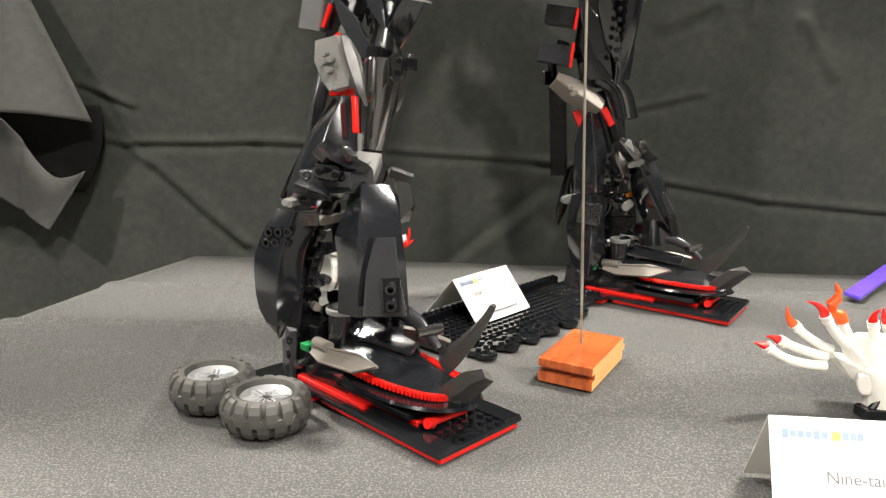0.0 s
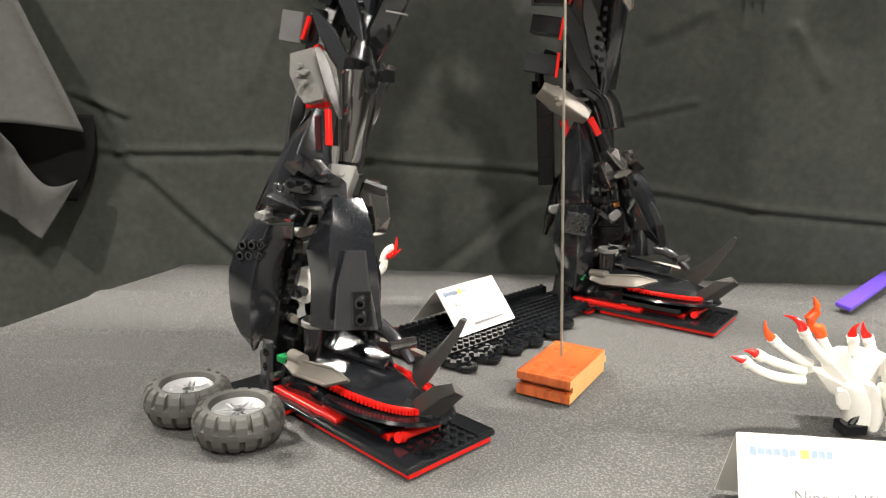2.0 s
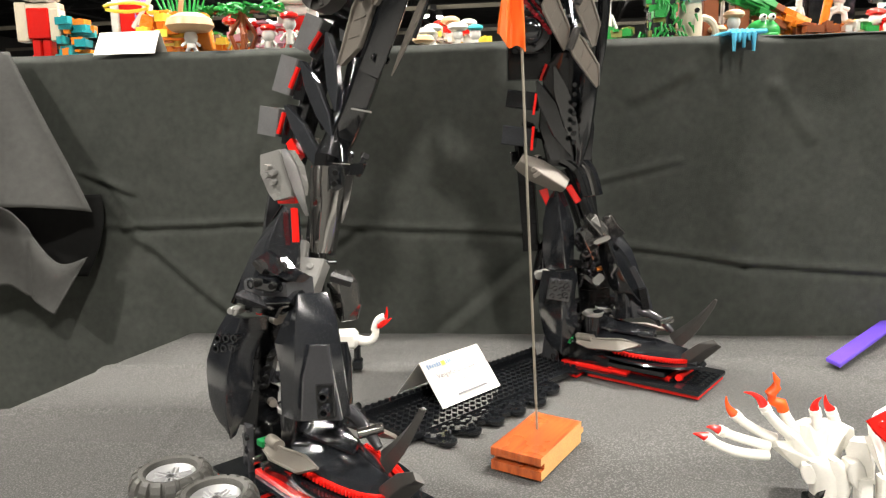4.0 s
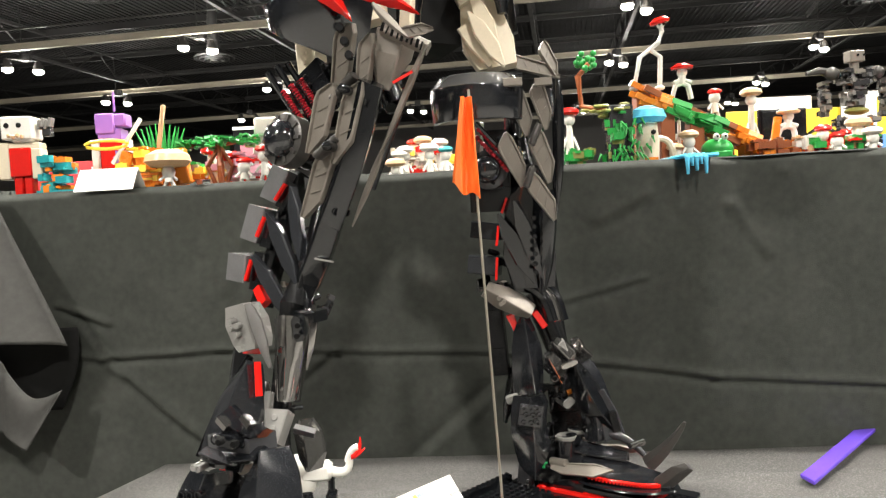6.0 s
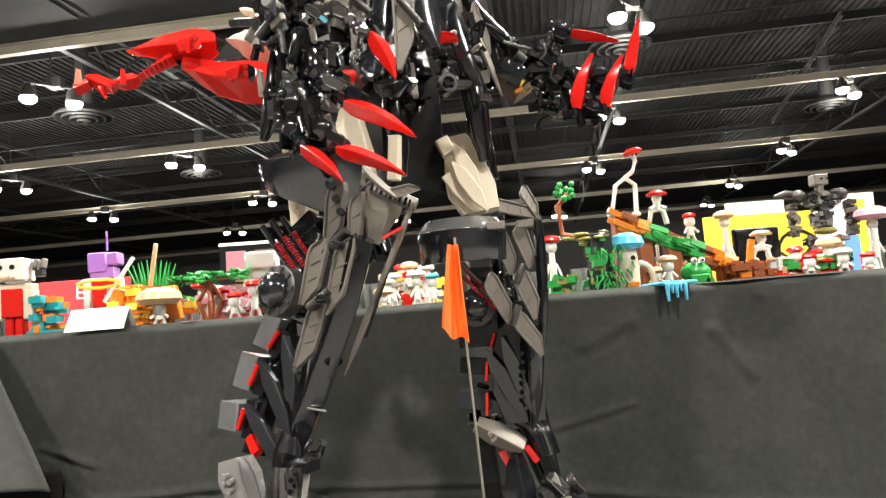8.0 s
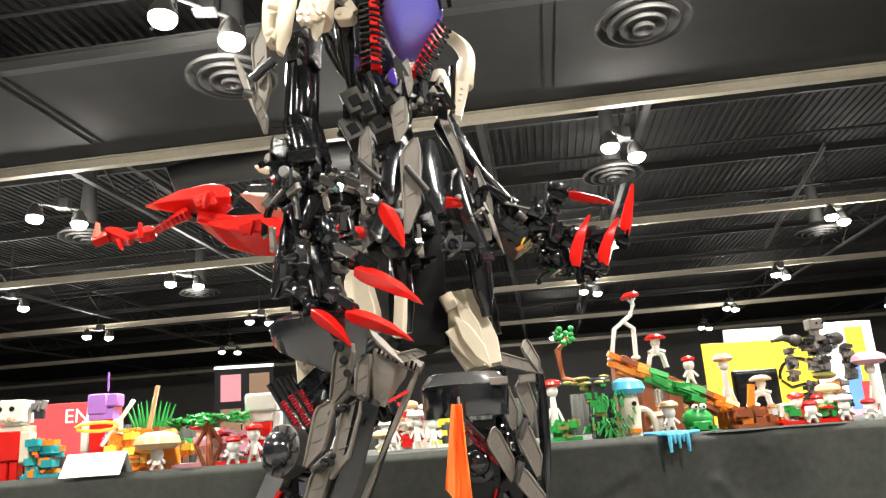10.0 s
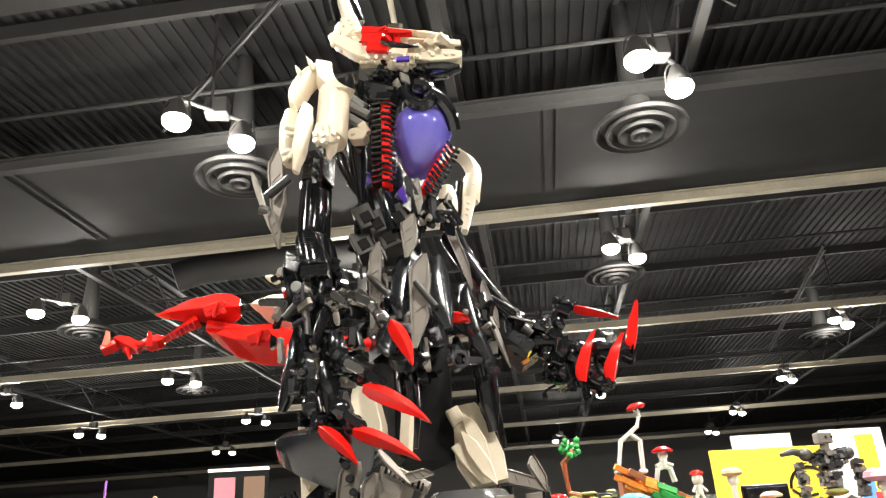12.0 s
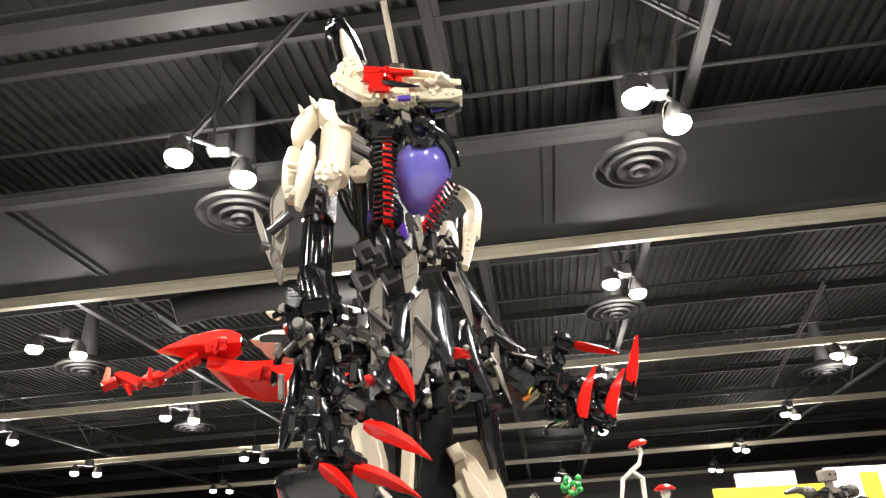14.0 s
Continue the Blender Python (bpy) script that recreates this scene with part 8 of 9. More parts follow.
def bricks(bm, c, size, n, rng, slots, u=0.008):
    for i in range(n):
        s = (u * rng.choice((1, 2, 2, 3)), u * rng.choice((1, 2)), u * rng.choice((0.4, 1.2, 1.2)))
        p = [c[k] + rng.uniform(-0.5, 0.5) * max(0, size[k] - s[k]) for k in range(3)]
        m = Matrix.Translation(p) @ Matrix.Rotation(rng.choice((0, 0.3, 1.57, -0.4)) + rng.gauss(0, 0.1), 4, "Z")
        k = rng.randrange(slots)
        box(bm, (0, 0, 0), s, m, slot=k)
        rod(bm, m @ Vector((0, 0, s[2] / 2)), m @ Vector((0, 0, s[2] / 2 + 0.0017)), 0.0025, sides=8, slot=k)


def brick_heap(name, label, c, size, n, seed, mats):
    bm = bmesh.new()
    bricks(bm, (0, 0, 0), size, n, random.Random(seed), len(mats))
    box(bm, (0, 0, -size[2] / 2 + 0.001), (size[0] * 0.9, size[1] * 0.9, 0.006), slot=0)
    low = min(v.co.z for v in bm.verts)
    model(name, bm, list(mats), label, pose(c[0], c[1], UZ - low))


def mushroom(x, y, zb, zt, r, cap, stem):
    """A mushroom-headed little figure: legs, body, cap with pale spots."""
    bm = bmesh.new()
    h = zt - zb
    lathe(bm, [(0, h - r * 0.75), (r * 0.75, h - r * 0.72), (r, h - r * 0.5), (r * 0.9, h - r * 0.2), (r * 0.5, h), (0, h + r * 0.02)], 16, slot=0)
    hb = max(h - r * 0.8, 0.004)
    ball(bm, (0, 0, hb - 0.005), min(0.009, hb * 0.4), (1, 1, 1.1), 10, 8, 1)
    lathe(bm, [(0, hb * 0.25), (0.0065, hb * 0.25), (0.005, hb * 0.6), (0.004, hb), (0, hb)], 10, slot=1)
    for s in (-1, 1):
        rod(bm, (s * 0.003, 0, hb * 0.3), (s * 0.007, 0, 0), 0.0028, sides=8, slot=1)
        rod(bm, (s * 0.005, 0, hb * 0.6), (s * 0.012, -0.004, hb * 0.35), 0.002, sides=8, slot=1)
    for k in range(5):
        a = k * 1.26 + x * 40
        ball(bm, (r * 0.72 * math.cos(a), r * 0.72 * math.sin(a), h - r * 0.24), r * 0.16, (1, 1, 0.5), 8, 5, 1)
    model("mushroom_model", bm, [cap, stem], "small brick-built mushroom figure with a rounded cap", pose(x, y, zb))
    if zb > UZ + 0.02:
        rk = bmesh.new(); bricks(rk, (0, 0, 0), (0.03, 0.03, zb - UZ), 16, random.Random(int(x * 1000)), 2)
        low = min(v.co.z for v in rk.verts)
        box(rk, (0, 0, (zb - UZ) / 2 + low), (0.016, 0.016, zb - UZ))
        model("rock_model", rk, [OLIVE, BROWN], "brick-built rock under a mushroom figure", pose(x, y, UZ - low))


def box_figure(x, y, w, h):
    root = base("box_head_model", (x + 0.006, y, UZ), "white box-headed brick figure with raised grey fists and a red front", "brick model", GROUP)
    h, w = h * 0.93, w * 0.80
    hw = w * 0.78

    def p(name, mat, *boxes):
        bm = bmesh.new()
        for c, s in boxes:
            box(bm, c, s, bevel=0.0015)
        part(name, bm, mat, root)
    p("head", WHITE, ((0, 0, h * 0.84), (hw, hw * 0.8, h * 0.28)), ((0.004, 0, h * 0.69), (hw * 0.6, hw * 0.6, h * 0.05)))
    for s in (-1, 1):
        bm = bmesh.new(); rod(bm, (s * hw * 0.2 - 0.004, -hw * 0.4 - 0.001, h * 0.87), (s * hw * 0.2 - 0.004, -hw * 0.4 + 0.002, h * 0.87), 0.0036, sides=12); part("eye", bm, BLACK, root)
    for k in range(4):
        p("tooth", TANCAP, ((-0.010 + 0.006 * k, -hw * 0.4 - 0.001, h * 0.745 - 0.002 * (k % 2)), (0.005, 0.004, 0.006)))
    p("jacket", CREAM, ((-w * 0.42, 0, h * 0.44), (w * 0.30, w * 0.4, h * 0.46)), ((w * 0.40, 0, h * 0.40), (w * 0.26, w * 0.4, h * 0.38)), ((0.004, 0, h * 0.62), (w * 0.9, w * 0.36, h * 0.08)))
    p("shirt", RED, ((0, -0.002, h * 0.42), (w * 0.56, w * 0.36, h * 0.36)), ((-w * 0.12, 0, h * 0.12), (w * 0.22, w * 0.3, h * 0.24)), ((w * 0.14, 0, h * 0.12), (w * 0.22, w * 0.3, h * 0.24)))
    for k in range(7):
        p("rose_tile", PINK, ((-w * 0.16 + 0.006 * (k % 4), -w * 0.185, h * (0.30 + 0.045 * k)), (0.006, 0.003, 0.008)))
    for s in (-1, 1):
        for k in range(4):
            bm = bmesh.new(); box(bm, (0, 0, 0), (0.0045, 0.012, 0.013), pose(s * w * 0.62 + 0.005 * (k - 1.5), 0, h * 0.88 + 0.003 * (k % 2), 0, 12 * s, 0), bevel=0.0008); part("finger", bm, GREY, root)
        p("wrist", DKGREY, ((s * w * 0.64, 0.002, h * 0.79), (0.012, 0.012, 0.012)))


def hat_figure(x, y, w, h):
    bm = bmesh.new()
    box(bm, (-w * 0.10, 0, h * 0.80), (w * 0.50, w * 0.6, h * 0.24), bevel=0.002, slot=0); box(bm, (w * 0.22, 0, h * 0.84), (w * 0.42, w * 0.5, h * 0.15), bevel=0.002, slot=0); box(bm, (0, 0, h * 0.68), (w * 0.6, w * 0.5, h * 0.12), slot=0)
    rod(bm, (0.004, 0, h * 0.95), (0.004, 0, h * 1.18), 0.0016, slot=0)
    box(bm, (0, 0, h * 0.42), (w * 0.6, w * 0.4, h * 0.44), bevel=0.002, slot=1)
    for s in (-1, 1):
        box(bm, (s * w * 0.40, -0.006, h * 0.44), (w * 0.2, w * 0.3, h * 0.36), bevel=0.002, slot=2)
        box(bm, (s * w * 0.17, 0, h * 0.11), (w * 0.25, w * 0.3, h * 0.22), bevel=0.002, slot=2)
    bricks(bm, (0.016, -0.012, h * 0.45), (0.02, 0.01, 0.03), 8, random.Random(5), 4)
    model("hat_figure_model", bm, [VIOLET, RED, WHITE, YELLOW], "brick figure in a broad lavender hat", pose(x, y, UZ))


def blade_figure(x, y, h):
    bm = bmesh.new()
    rng = random.Random(6)
    for dx, s, tilt in ((-0.028, (0.018, 0.018, 0.05), 18), (0.0, (0.02, 0.02, 0.06), -4), (0.022, (0.018, 0.02, 0.04), 0), (0.05, (0.02, 0.02, 0.05), -8)):
        box(bm, (0, 0, 0), s, pose(dx, 0, h * 0.42, 0, tilt, 0), bevel=0.002, slot=0)
    bricks(bm, (0.01, -0.006, h * 0.4), (0.09, 0.03, 0.06), 26, rng, 2)
    for k in range(4):
        box(bm, (-0.03 + 0.024 * k, 0, h * 0.08), (0.014, 0.02, h * 0.2), slot=0)
    box(bm, (0, 0, 0), (0.006, 0.003, 0.075), pose(-0.022, -0.004, h * 0.95, 0, 35, 0), bevel=0.001, slot=2)
    box(bm, (0, 0, 0), (0.006, 0.005, 0.085), pose(0.022, 0.004, h * 1.05, 0, 10, 0), bevel=0.001, slot=3)
    tube(bm, [(-0.05 + 0.03 * math.cos(k), -0.004, h * 0.9 + 0.006 * math.sin(k)) for k in [i * 0.6 for i in range(11)]], 0.0025, 6, 1)
    model("blade_figure_model", bm, [AMBER, YELLOW, WHITE, TANCAP], "orange brick figures holding pale blades", pose(x, y, UZ))


def spiky_plant(x, y, z, w, h):
    bm = bmesh.new()
    box(bm, (0, 0, (z - UZ) / 2), (w * 0.6, 0.03, z - UZ), slot=1)
    for k in range(11):
        a = (k - 5) / 5
        rod(bm, (a * w * 0.4, 0, z - UZ), (a * w * 0.62, 0.004 * (k % 3 - 1), z - UZ + h * (1 - 0.25 * abs(a))), 0.003, 0.0008, 8)
    model("spiky_plant_model", bm, [LEAF, BROWN], "brick-built plant with thin green spikes", pose(x, y, UZ))


def leaf_tree(x, y, a, b):
    bm = bmesh.new()
    o = Vector((x, y, UZ))
    a, b = Vector(a) - o, Vector(b) - o
    mid = Vector((0, 0, (a.z + b.z) / 2 - 0.004))
    for k in range(4):
        tube(bm, [(0.006 * math.cos(k * 1.6), 0.006 * math.sin(k * 1.6), 0), (0.018 * math.cos(k * 1.6), 0.012 * math.sin(k * 1.6), mid.z * 0.5), (0.0, 0, mid.z)], 0.0035, 7, 1)
    tube(bm, [a, mid, b], 0.003, 7, 1)
    rng = random.Random(4)
    for q, r in ((a, mid), (mid, b), (a, b)):
        for k in range(26):
            p = q.lerp(r, rng.random()) + Vector((rng.gauss(0, 0.004), rng.gauss(0, 0.008), rng.gauss(0.003, 0.004)))
            box(bm, (0, 0, 0), (0.012, 0.010, 0.003), Matrix.Translation(p) @ Euler((rng.gauss(0, 0.3), rng.gauss(0, 0.3), rng.random() * 3)).to_matrix().to_4x4(), slot=0)
    model("leaf_tree_model", bm, [LEAF, BROWN], "brick-built tree with long flat green branches", pose(*o))


def white_giant(x, y, h):
    bm = bmesh.new()
    w = 0.048
    box(bm, (0, 0, h * 0.86), (w, w * 0.8, h * 0.26), bevel=0.003); box(bm, (0, 0, h * 0.66), (w * 0.7, w * 0.5, h * 0.16), bevel=0.002)
    box(bm, (0, 0, h * 0.36), (w * 0.6, w * 0.4, h * 0.5), bevel=0.002, slot=1)
    for s in (-1, 1):
        box(bm, (s * w * 0.46, 0, h * 0.36), (w * 0.3, w * 0.3, h * 0.72), bevel=0.002)
    bricks(bm, (-0.02, -0.014, h * 0.2), (0.06, 0.01, 0.04), 16, random.Random(2), 2)
    model("white_giant_model", bm, [WHITE, RED], "tall white brick figure with a red front", pose(x, y, UZ))


def shrub_tower(x, y, h, tuft):
    bm = bmesh.new()
    rng = random.Random(31)
    o = Vector((x, y, UZ))
    box(bm, (0, 0, h / 2), (0.034, 0.028, h), bevel=0.002, slot=2)
    bricks(bm, (0, 0, h / 2), (0.05, 0.04, h), 50, rng, 3)
    for k in range(60):                                    # hanging leaf sprays
        p = Vector((rng.gauss(0.008, 0.014), -0.018 - 0.006 * rng.random(), rng.uniform(0.0, h * 0.75)))
        rod(bm, p, p + Vector((rng.gauss(0, 0.004), -0.003, -0.010)), 0.0022, 0.0007, 5, 0)
    for k in range(18):
        ball(bm, (rng.gauss(-0.022, 0.014), rng.gauss(0, 0.008), h + rng.gauss(-0.006, 0.004)), 0.006, (1.4, 1, 0.5), 7, 5, 1)
    t = Vector(tuft) - o
    tube(bm, [(-0.02, 0, h - 0.006), (t.x - 0.012, t.y, h + 0.004), (t.x - 0.016, t.y, t.z - 0.018), (t.x, t.y, t.z)], [0.004, 0.004, 0.005, 0.004], 7, 3)
    for k in range(16):
        ball(bm, (t.x + rng.gauss(0, 0.008), t.y + rng.gauss(0, 0.006), t.z + rng.gauss(0.002, 0.007)), 0.005, (1, 1, 0.9), 7, 5, 0)
    model("shrub_tower_model", bm, [LEAF, OLIVE, DKGREY, BROWN], "leafy green brick-built tower with a bent brown twig", pose(*o))


def cap_house(x, y, h):
    bm = bmesh.new()
    lathe(bm, [(0, 0), (0.016, 0), (0.017, h * 0.4), (0.014, h * 0.75), (0, h * 0.75)], 14, slot=0)
    lathe(bm, [(0, h * 0.70), (0.022, h * 0.72), (0.028, h * 0.80), (0.024, h * 0.93), (0.012, h), (0, h * 1.01)], 16, slot=1)
    rod(bm, (0.004, -0.017, h * 0.55), (0.004, -0.013, h * 0.55), 0.0035, sides=12, slot=2)
    tube(bm, curve((0.012, 0, h * 0.45), (0.040, 0, h * 0.5), (0.036, -0.006, 0.0), 6), 0.005, 8, 0)
    box(bm, (0, -0.014, 0.008), (0.018, 0.01, 0.006), slot=3)
    model("cap_house_model", bm, [CREAM, CYAN, BLACK, AMBER], "white brick-built mushroom house under a blue cap", pose(x, y, UZ))


def fallen_log(a, b):
    a, b = Vector(a), Vector(b)
    o = Vector(((a.x + b.x) / 2, (a.y + b.y) / 2, UZ))
    root = base("fallen_log_model", tuple(o), "sloping brick-built log in orange, green and brown", "brick model", GROUP)
    a, b = a - o, b - o
    rng = random.Random(12)
    planks = []
    for mat in (AMBER, LEAF, BROWN):
        bm = bmesh.new(); box(bm, (0, 0, 0), (0.026, 0.012, 0.009), bevel=0.0006)
        me = bpy.data.meshes.new("plank"); bm.to_mesh(me); bm.free(); me.materials.append(mat); planks.append(me)
    for k in range(90):
        t = rng.random()
        p = a.lerp(b, t) + Vector((0, rng.uniform(-0.012, 0.012), rng.uniform(-0.016, 0.008)))
        slot = 0 if t < 0.25 or t > 0.8 else (1 if t < 0.72 else 2)
        if rng.random() < 0.15:
            slot = rng.randrange(3)
        share("plank", planks[slot], Matrix.Translation(p) @ Euler((rng.gauss(0, 0.15), 0.42 + rng.gauss(0, 0.08), rng.gauss(0, 0.15))).to_matrix().to_4x4() @ Matrix.Diagonal((0.8 + 0.45 * rng.random(), 1, 1, 1)), root)
    for t in (0.05, 0.25, 0.5, 0.75, 0.95):
        p = a.lerp(b, t)
        bm = bmesh.new(); box(bm, (p.x, p.y + 0.004, p.z / 2), (0.022, 0.024, abs(p.z)), bevel=0.001)
        part("post", bm, BROWN if t < 0.9 else AMBER, root)
    bm = bmesh.new(); rod(bm, b + Vector((0.03, 0, 0.0)), b + Vector((0.036, 0, 0.035)), 0.006, sides=10)
    part("stub", bm, AMBER, root, smooth=True)


def long_neck(hip, top, ft):
    bm = bmesh.new()
    o = Vector((ft[0], ft[1], UZ))
    hip, top, ft = Vector(hip) - o, Vector(top) - o, Vector(ft) - o
    tube(bm, [hip, hip + Vector((0.014, 0, 0.010)), hip + Vector((0.020, 0, 0.026)), top], 0.0038, 8, 0)
    ball(bm, top, 0.006, slot=0)
    lathe(bm, [(0, 0.0), (0.014, 0.002), (0.016, 0.006), (0.010, 0.011), (0, 0.012)], 14, Matrix.Translation(top) @ pose(0, 0, 0, 0, -12, 0), slot=1)
    for s in (-1, 1):
        tube(bm, [hip, hip + Vector((s * 0.016, 0, -0.012)), ft + Vector((s * 0.020, 0, 0.0))], 0.0038, 8, 0)
        ball(bm, (ft.x + s * 0.020, ft.y, ft.z), 0.006, (1.3, 1, 0.7), slot=0)
        ball(bm, top + Vector((0.003 * s, -0.005, 0)), 0.0022, slot=2, u=8, v=6)
    rod(bm, (0.026, 0.012, 0), ft + Vector((0.02, 0.012, 0)), 0.003, sides=8, slot=2)
    model("long_neck_model", bm, [WHITE, RED, BLACK], "white long-necked brick creature with a red cap", pose(*o))


def walker(top, ft, cap):
    bm = bmesh.new()
    o = Vector((ft[0], ft[1], UZ))
    top, ft = Vector(top) - o, Vector(ft) - o
    h = top.z - ft.z
    ball(bm, top, 0.008, slot=0)
    lathe(bm, [(0, 0.004), (0.016, 0.005), (0.017, 0.008), (0.009, 0.013), (0, 0.014)], 14, Matrix.Translation(top), slot=1)
    tube(bm, [top, top.lerp(ft, 0.45)], 0.006, 8, 0)
    for s in (-1, 1):
        tube(bm, [top.lerp(ft, 0.4), top.lerp(ft, 0.6) + Vector((s * 0.010, 0, 0.004)), ft + Vector((s * 0.015, 0, 0))], 0.0042, 8, 0)
        tube(bm, [top.lerp(ft, 0.25), top.lerp(ft, 0.4) + Vector((s * 0.014, -0.004, 0))], 0.003, 8, 0)
    if ft.z > 0.01:
        rod(bm, (0, 0.014, 0), (0, 0.014, ft.z), 0.003, sides=8, slot=0)
    model("walking_mushroom_model", bm, [WHITE, cap], "white walking brick figure with a mushroom cap", pose(*o))


def frog(x, y, h):
    bm = bmesh.new()
    ball(bm, (0, 0, h * 0.45), h * 0.48, (1.2, 0.9, 0.85), 14, 10, 0)
    box(bm, (0, -0.012, h * 0.2), (0.03, 0.012, h * 0.36), bevel=0.002, slot=0)
    for s in (-1, 1):
        ball(bm, (s * 0.006, -0.012, h * 0.88), 0.005, slot=1); ball(bm, (s * 0.006, -0.0165, h * 0.89), 0.002, slot=2, u=8, v=6)
        box(bm, (s * 0.014, -0.008, 0.004), (0.012, 0.02, 0.008), slot=0)
    model("frog_model", bm, [LEAF, WHITE, BLACK], "green brick-built frog with round white eyes", pose(x, y, UZ))


def grey_mech(x, y, h):
    root = base("grey_mech_model", (x, y, UZ), "large grey brick-built mech with an orange front", "brick model", GROUP)
    rng = random.Random(21)

    def cluster(name, c, s, n, mats):
        bm = bmesh.new(); bricks(bm, c, s, n * 2, rng, len(mats), 0.0055); tagged(part(name, bm, mats, root), kind="stuff")
    bm = bmesh.new(); box(bm, (0, 0, h * 0.95), (0.024, 0.020, 0.018), bevel=0.0015); part("head", bm, PEARL, root)
    for s in (-1, 1):
        bm = bmesh.new(); rod(bm, (0.004 + s * 0.005, -0.0125, h * 0.955), (0.004 + s * 0.005, -0.0110, h * 0.955), 0.0018, sides=8); part("eye", bm, BLACK, root)
    bm = bmesh.new(); rod(bm, (0, 0, h * 0.78), (0, 0, h * 0.92), 0.007); part("neck", bm, PEARL, root)
    cluster("chest", (0, 0, h * 0.74), (0.060, 0.04, h * 0.2), 46, [PEARL, DKGREY, SILVER, PEARL_DARK, GREY])
    cluster("waist", (0, 0, h * 0.55), (0.036, 0.03, h * 0.16), 22, [PEARL, DKGREY, SILVER, PEARL_DARK, GREY])
    bm = bmesh.new(); ball(bm, (0, -0.004, h * 0.44), 0.020, (1, 0.7, 0.32), 14, 8); part("hip_plate", bm, OLIVE, root, smooth=True)
    cluster("apron", (0.006, -0.012, h * 0.30), (0.030, 0.02, h * 0.14), 14, [AMBER, AMBER, GREY])
    for s in (-1, 1):
        bm = bmesh.new(); ball(bm, (s * 0.036, 0, h * 0.80), 0.012, (1, 0.8, 0.9), 10, 7); part("shoulder", bm, PEARL_DARK, root, smooth=True)
        cluster("arm", (s * 0.050, 0, h * 0.56), (0.016, 0.022, h * 0.36), 20, [PEARL, DKGREY, SILVER, PEARL_DARK, GREY])
        cluster("leg", (s * 0.026, 0, h * 0.20), (0.022, 0.03, h * 0.4), 24, [PEARL, DKGREY, SILVER, PEARL_DARK, GREY])
    bm = bmesh.new(); tube(bm, [(-0.03, 0.006, h * 0.80), (-0.055, 0.004, h * 0.84), (-0.078, 0.0, h * 0.81)], [0.008, 0.006, 0.003], 8); part("shoulder_blade", bm, PEARL_DARK, root, smooth=True)


def blue_drips(x, z):
    bm = bmesh.new()
    y = back_y(x) + 0.018
    o = Vector((x, y - 0.008, UZ))
    box(bm, (0.006, 0.03, 0.003), (0.046, 0.09, 0.005), bevel=0.002)
    for k in range(5):
        dx = -0.013 + 0.0058 * k
        dep = (0.020, 0.010, 0.016, 0.008, 0.020)[k]
        tube(bm, [(dx, -0.010, 0.004), (dx, -0.018, 0.0), (dx, -0.018, -dep)], [0.0030, 0.0030, 0.0018], 8)
    model("blue_water_model", bm, CYAN, "clear blue brick water spilling over the table edge", pose(*o))


def plain_card(x, y, w):
    tent_card("name_card", (x - w / 2, y - 0.01, UZ), (x + w / 2, y - 0.02, UZ), 0.04, 0.030, "folded white name card beside the brick models", [])


def dark_screen(x, y, w, h):
    root = base("display_screen", (x, y, UZ), "black display screen standing behind the models", "screen")
    bm = bmesh.new(); box(bm, (0, 0, h * 0.55), (w, 0.012, h * 0.9), bevel=0.002); part("panel", bm, MATT, root)
    bm = bmesh.new(); box(bm, (0, -0.0075, h * 0.55), (w * 0.92, 0.003, h * 0.8), bevel=0.001); part("glass", bm, BLACK, root)
    bm = bmesh.new(); box(bm, (0, 0.01, 0.003), (w * 0.5, 0.06, 0.006)); rod(bm, (0, 0.01, 0.004), (0, 0.006, h * 0.4), 0.006); part("stand", bm, MATT, root)


# ---- stands farther down the hall ----
def board(name, x0, x1, z0, z1, y, mat, label, category="sign", marks=()):
    """A flat sign on two posts; marks are shapes on its front."""
    root = base(name, ((x0 + x1) / 2, y, 0), label, category)
    w, cz, h = x1 - x0, (z0 + z1) / 2, z1 - z0
    bm = bmesh.new(); box(bm, (0, 0, cz), (w, 0.03, h), bevel=0.004); part("panel", bm, mat, root)
    for s in (-1, 1):
        bm = bmesh.new(); rod(bm, (s * w * 0.46, 0.03, 0), (s * w * 0.46, 0.03, z1), 0.015); part("post", bm, STEELWORK, root)
    for k, (mx, mz, mw, mh, mm) in enumerate(marks):
        bm = bmesh.new(); box(bm, (mx * w, -0.019 - 0.001 * k, cz + mz * h), (mw * w, 0.004, mh * h), bevel=0.001); part("printed_shape", bm, mm, root)
    return root


PAPER = shade("bright_poster_paper", (0.85, 0.84, 0.80), 0.6, scale=3, vary=0.05)
SIGN_YELLOW = shade("yellow_sign_vinyl", (0.86, 0.60, 0.03), 0.5, scale=3, vary=0.05)
SIGN_RED = shade("red_banner_cloth", (0.62, 0.03, 0.035), 0.7, scale=3, vary=0.1)
PINK_SHEET = shade("dull_pink_paper", (0.34, 0.12, 0.15), 0.7, scale=3, vary=0.1)
BROWN_SHEET = shade("brown_paper", (0.11, 0.062, 0.035), 0.7, scale=3, vary=0.1)
SIGN_BLUE = shade("blue_print", (0.10, 0.25, 0.62), 0.6, scale=3, vary=0.1)
yb = board("yellow_sign", 2.70, 3.66, 0.95, 1.735, 6.0, SIGN_YELLOW, "yellow sign board with a black line drawing")
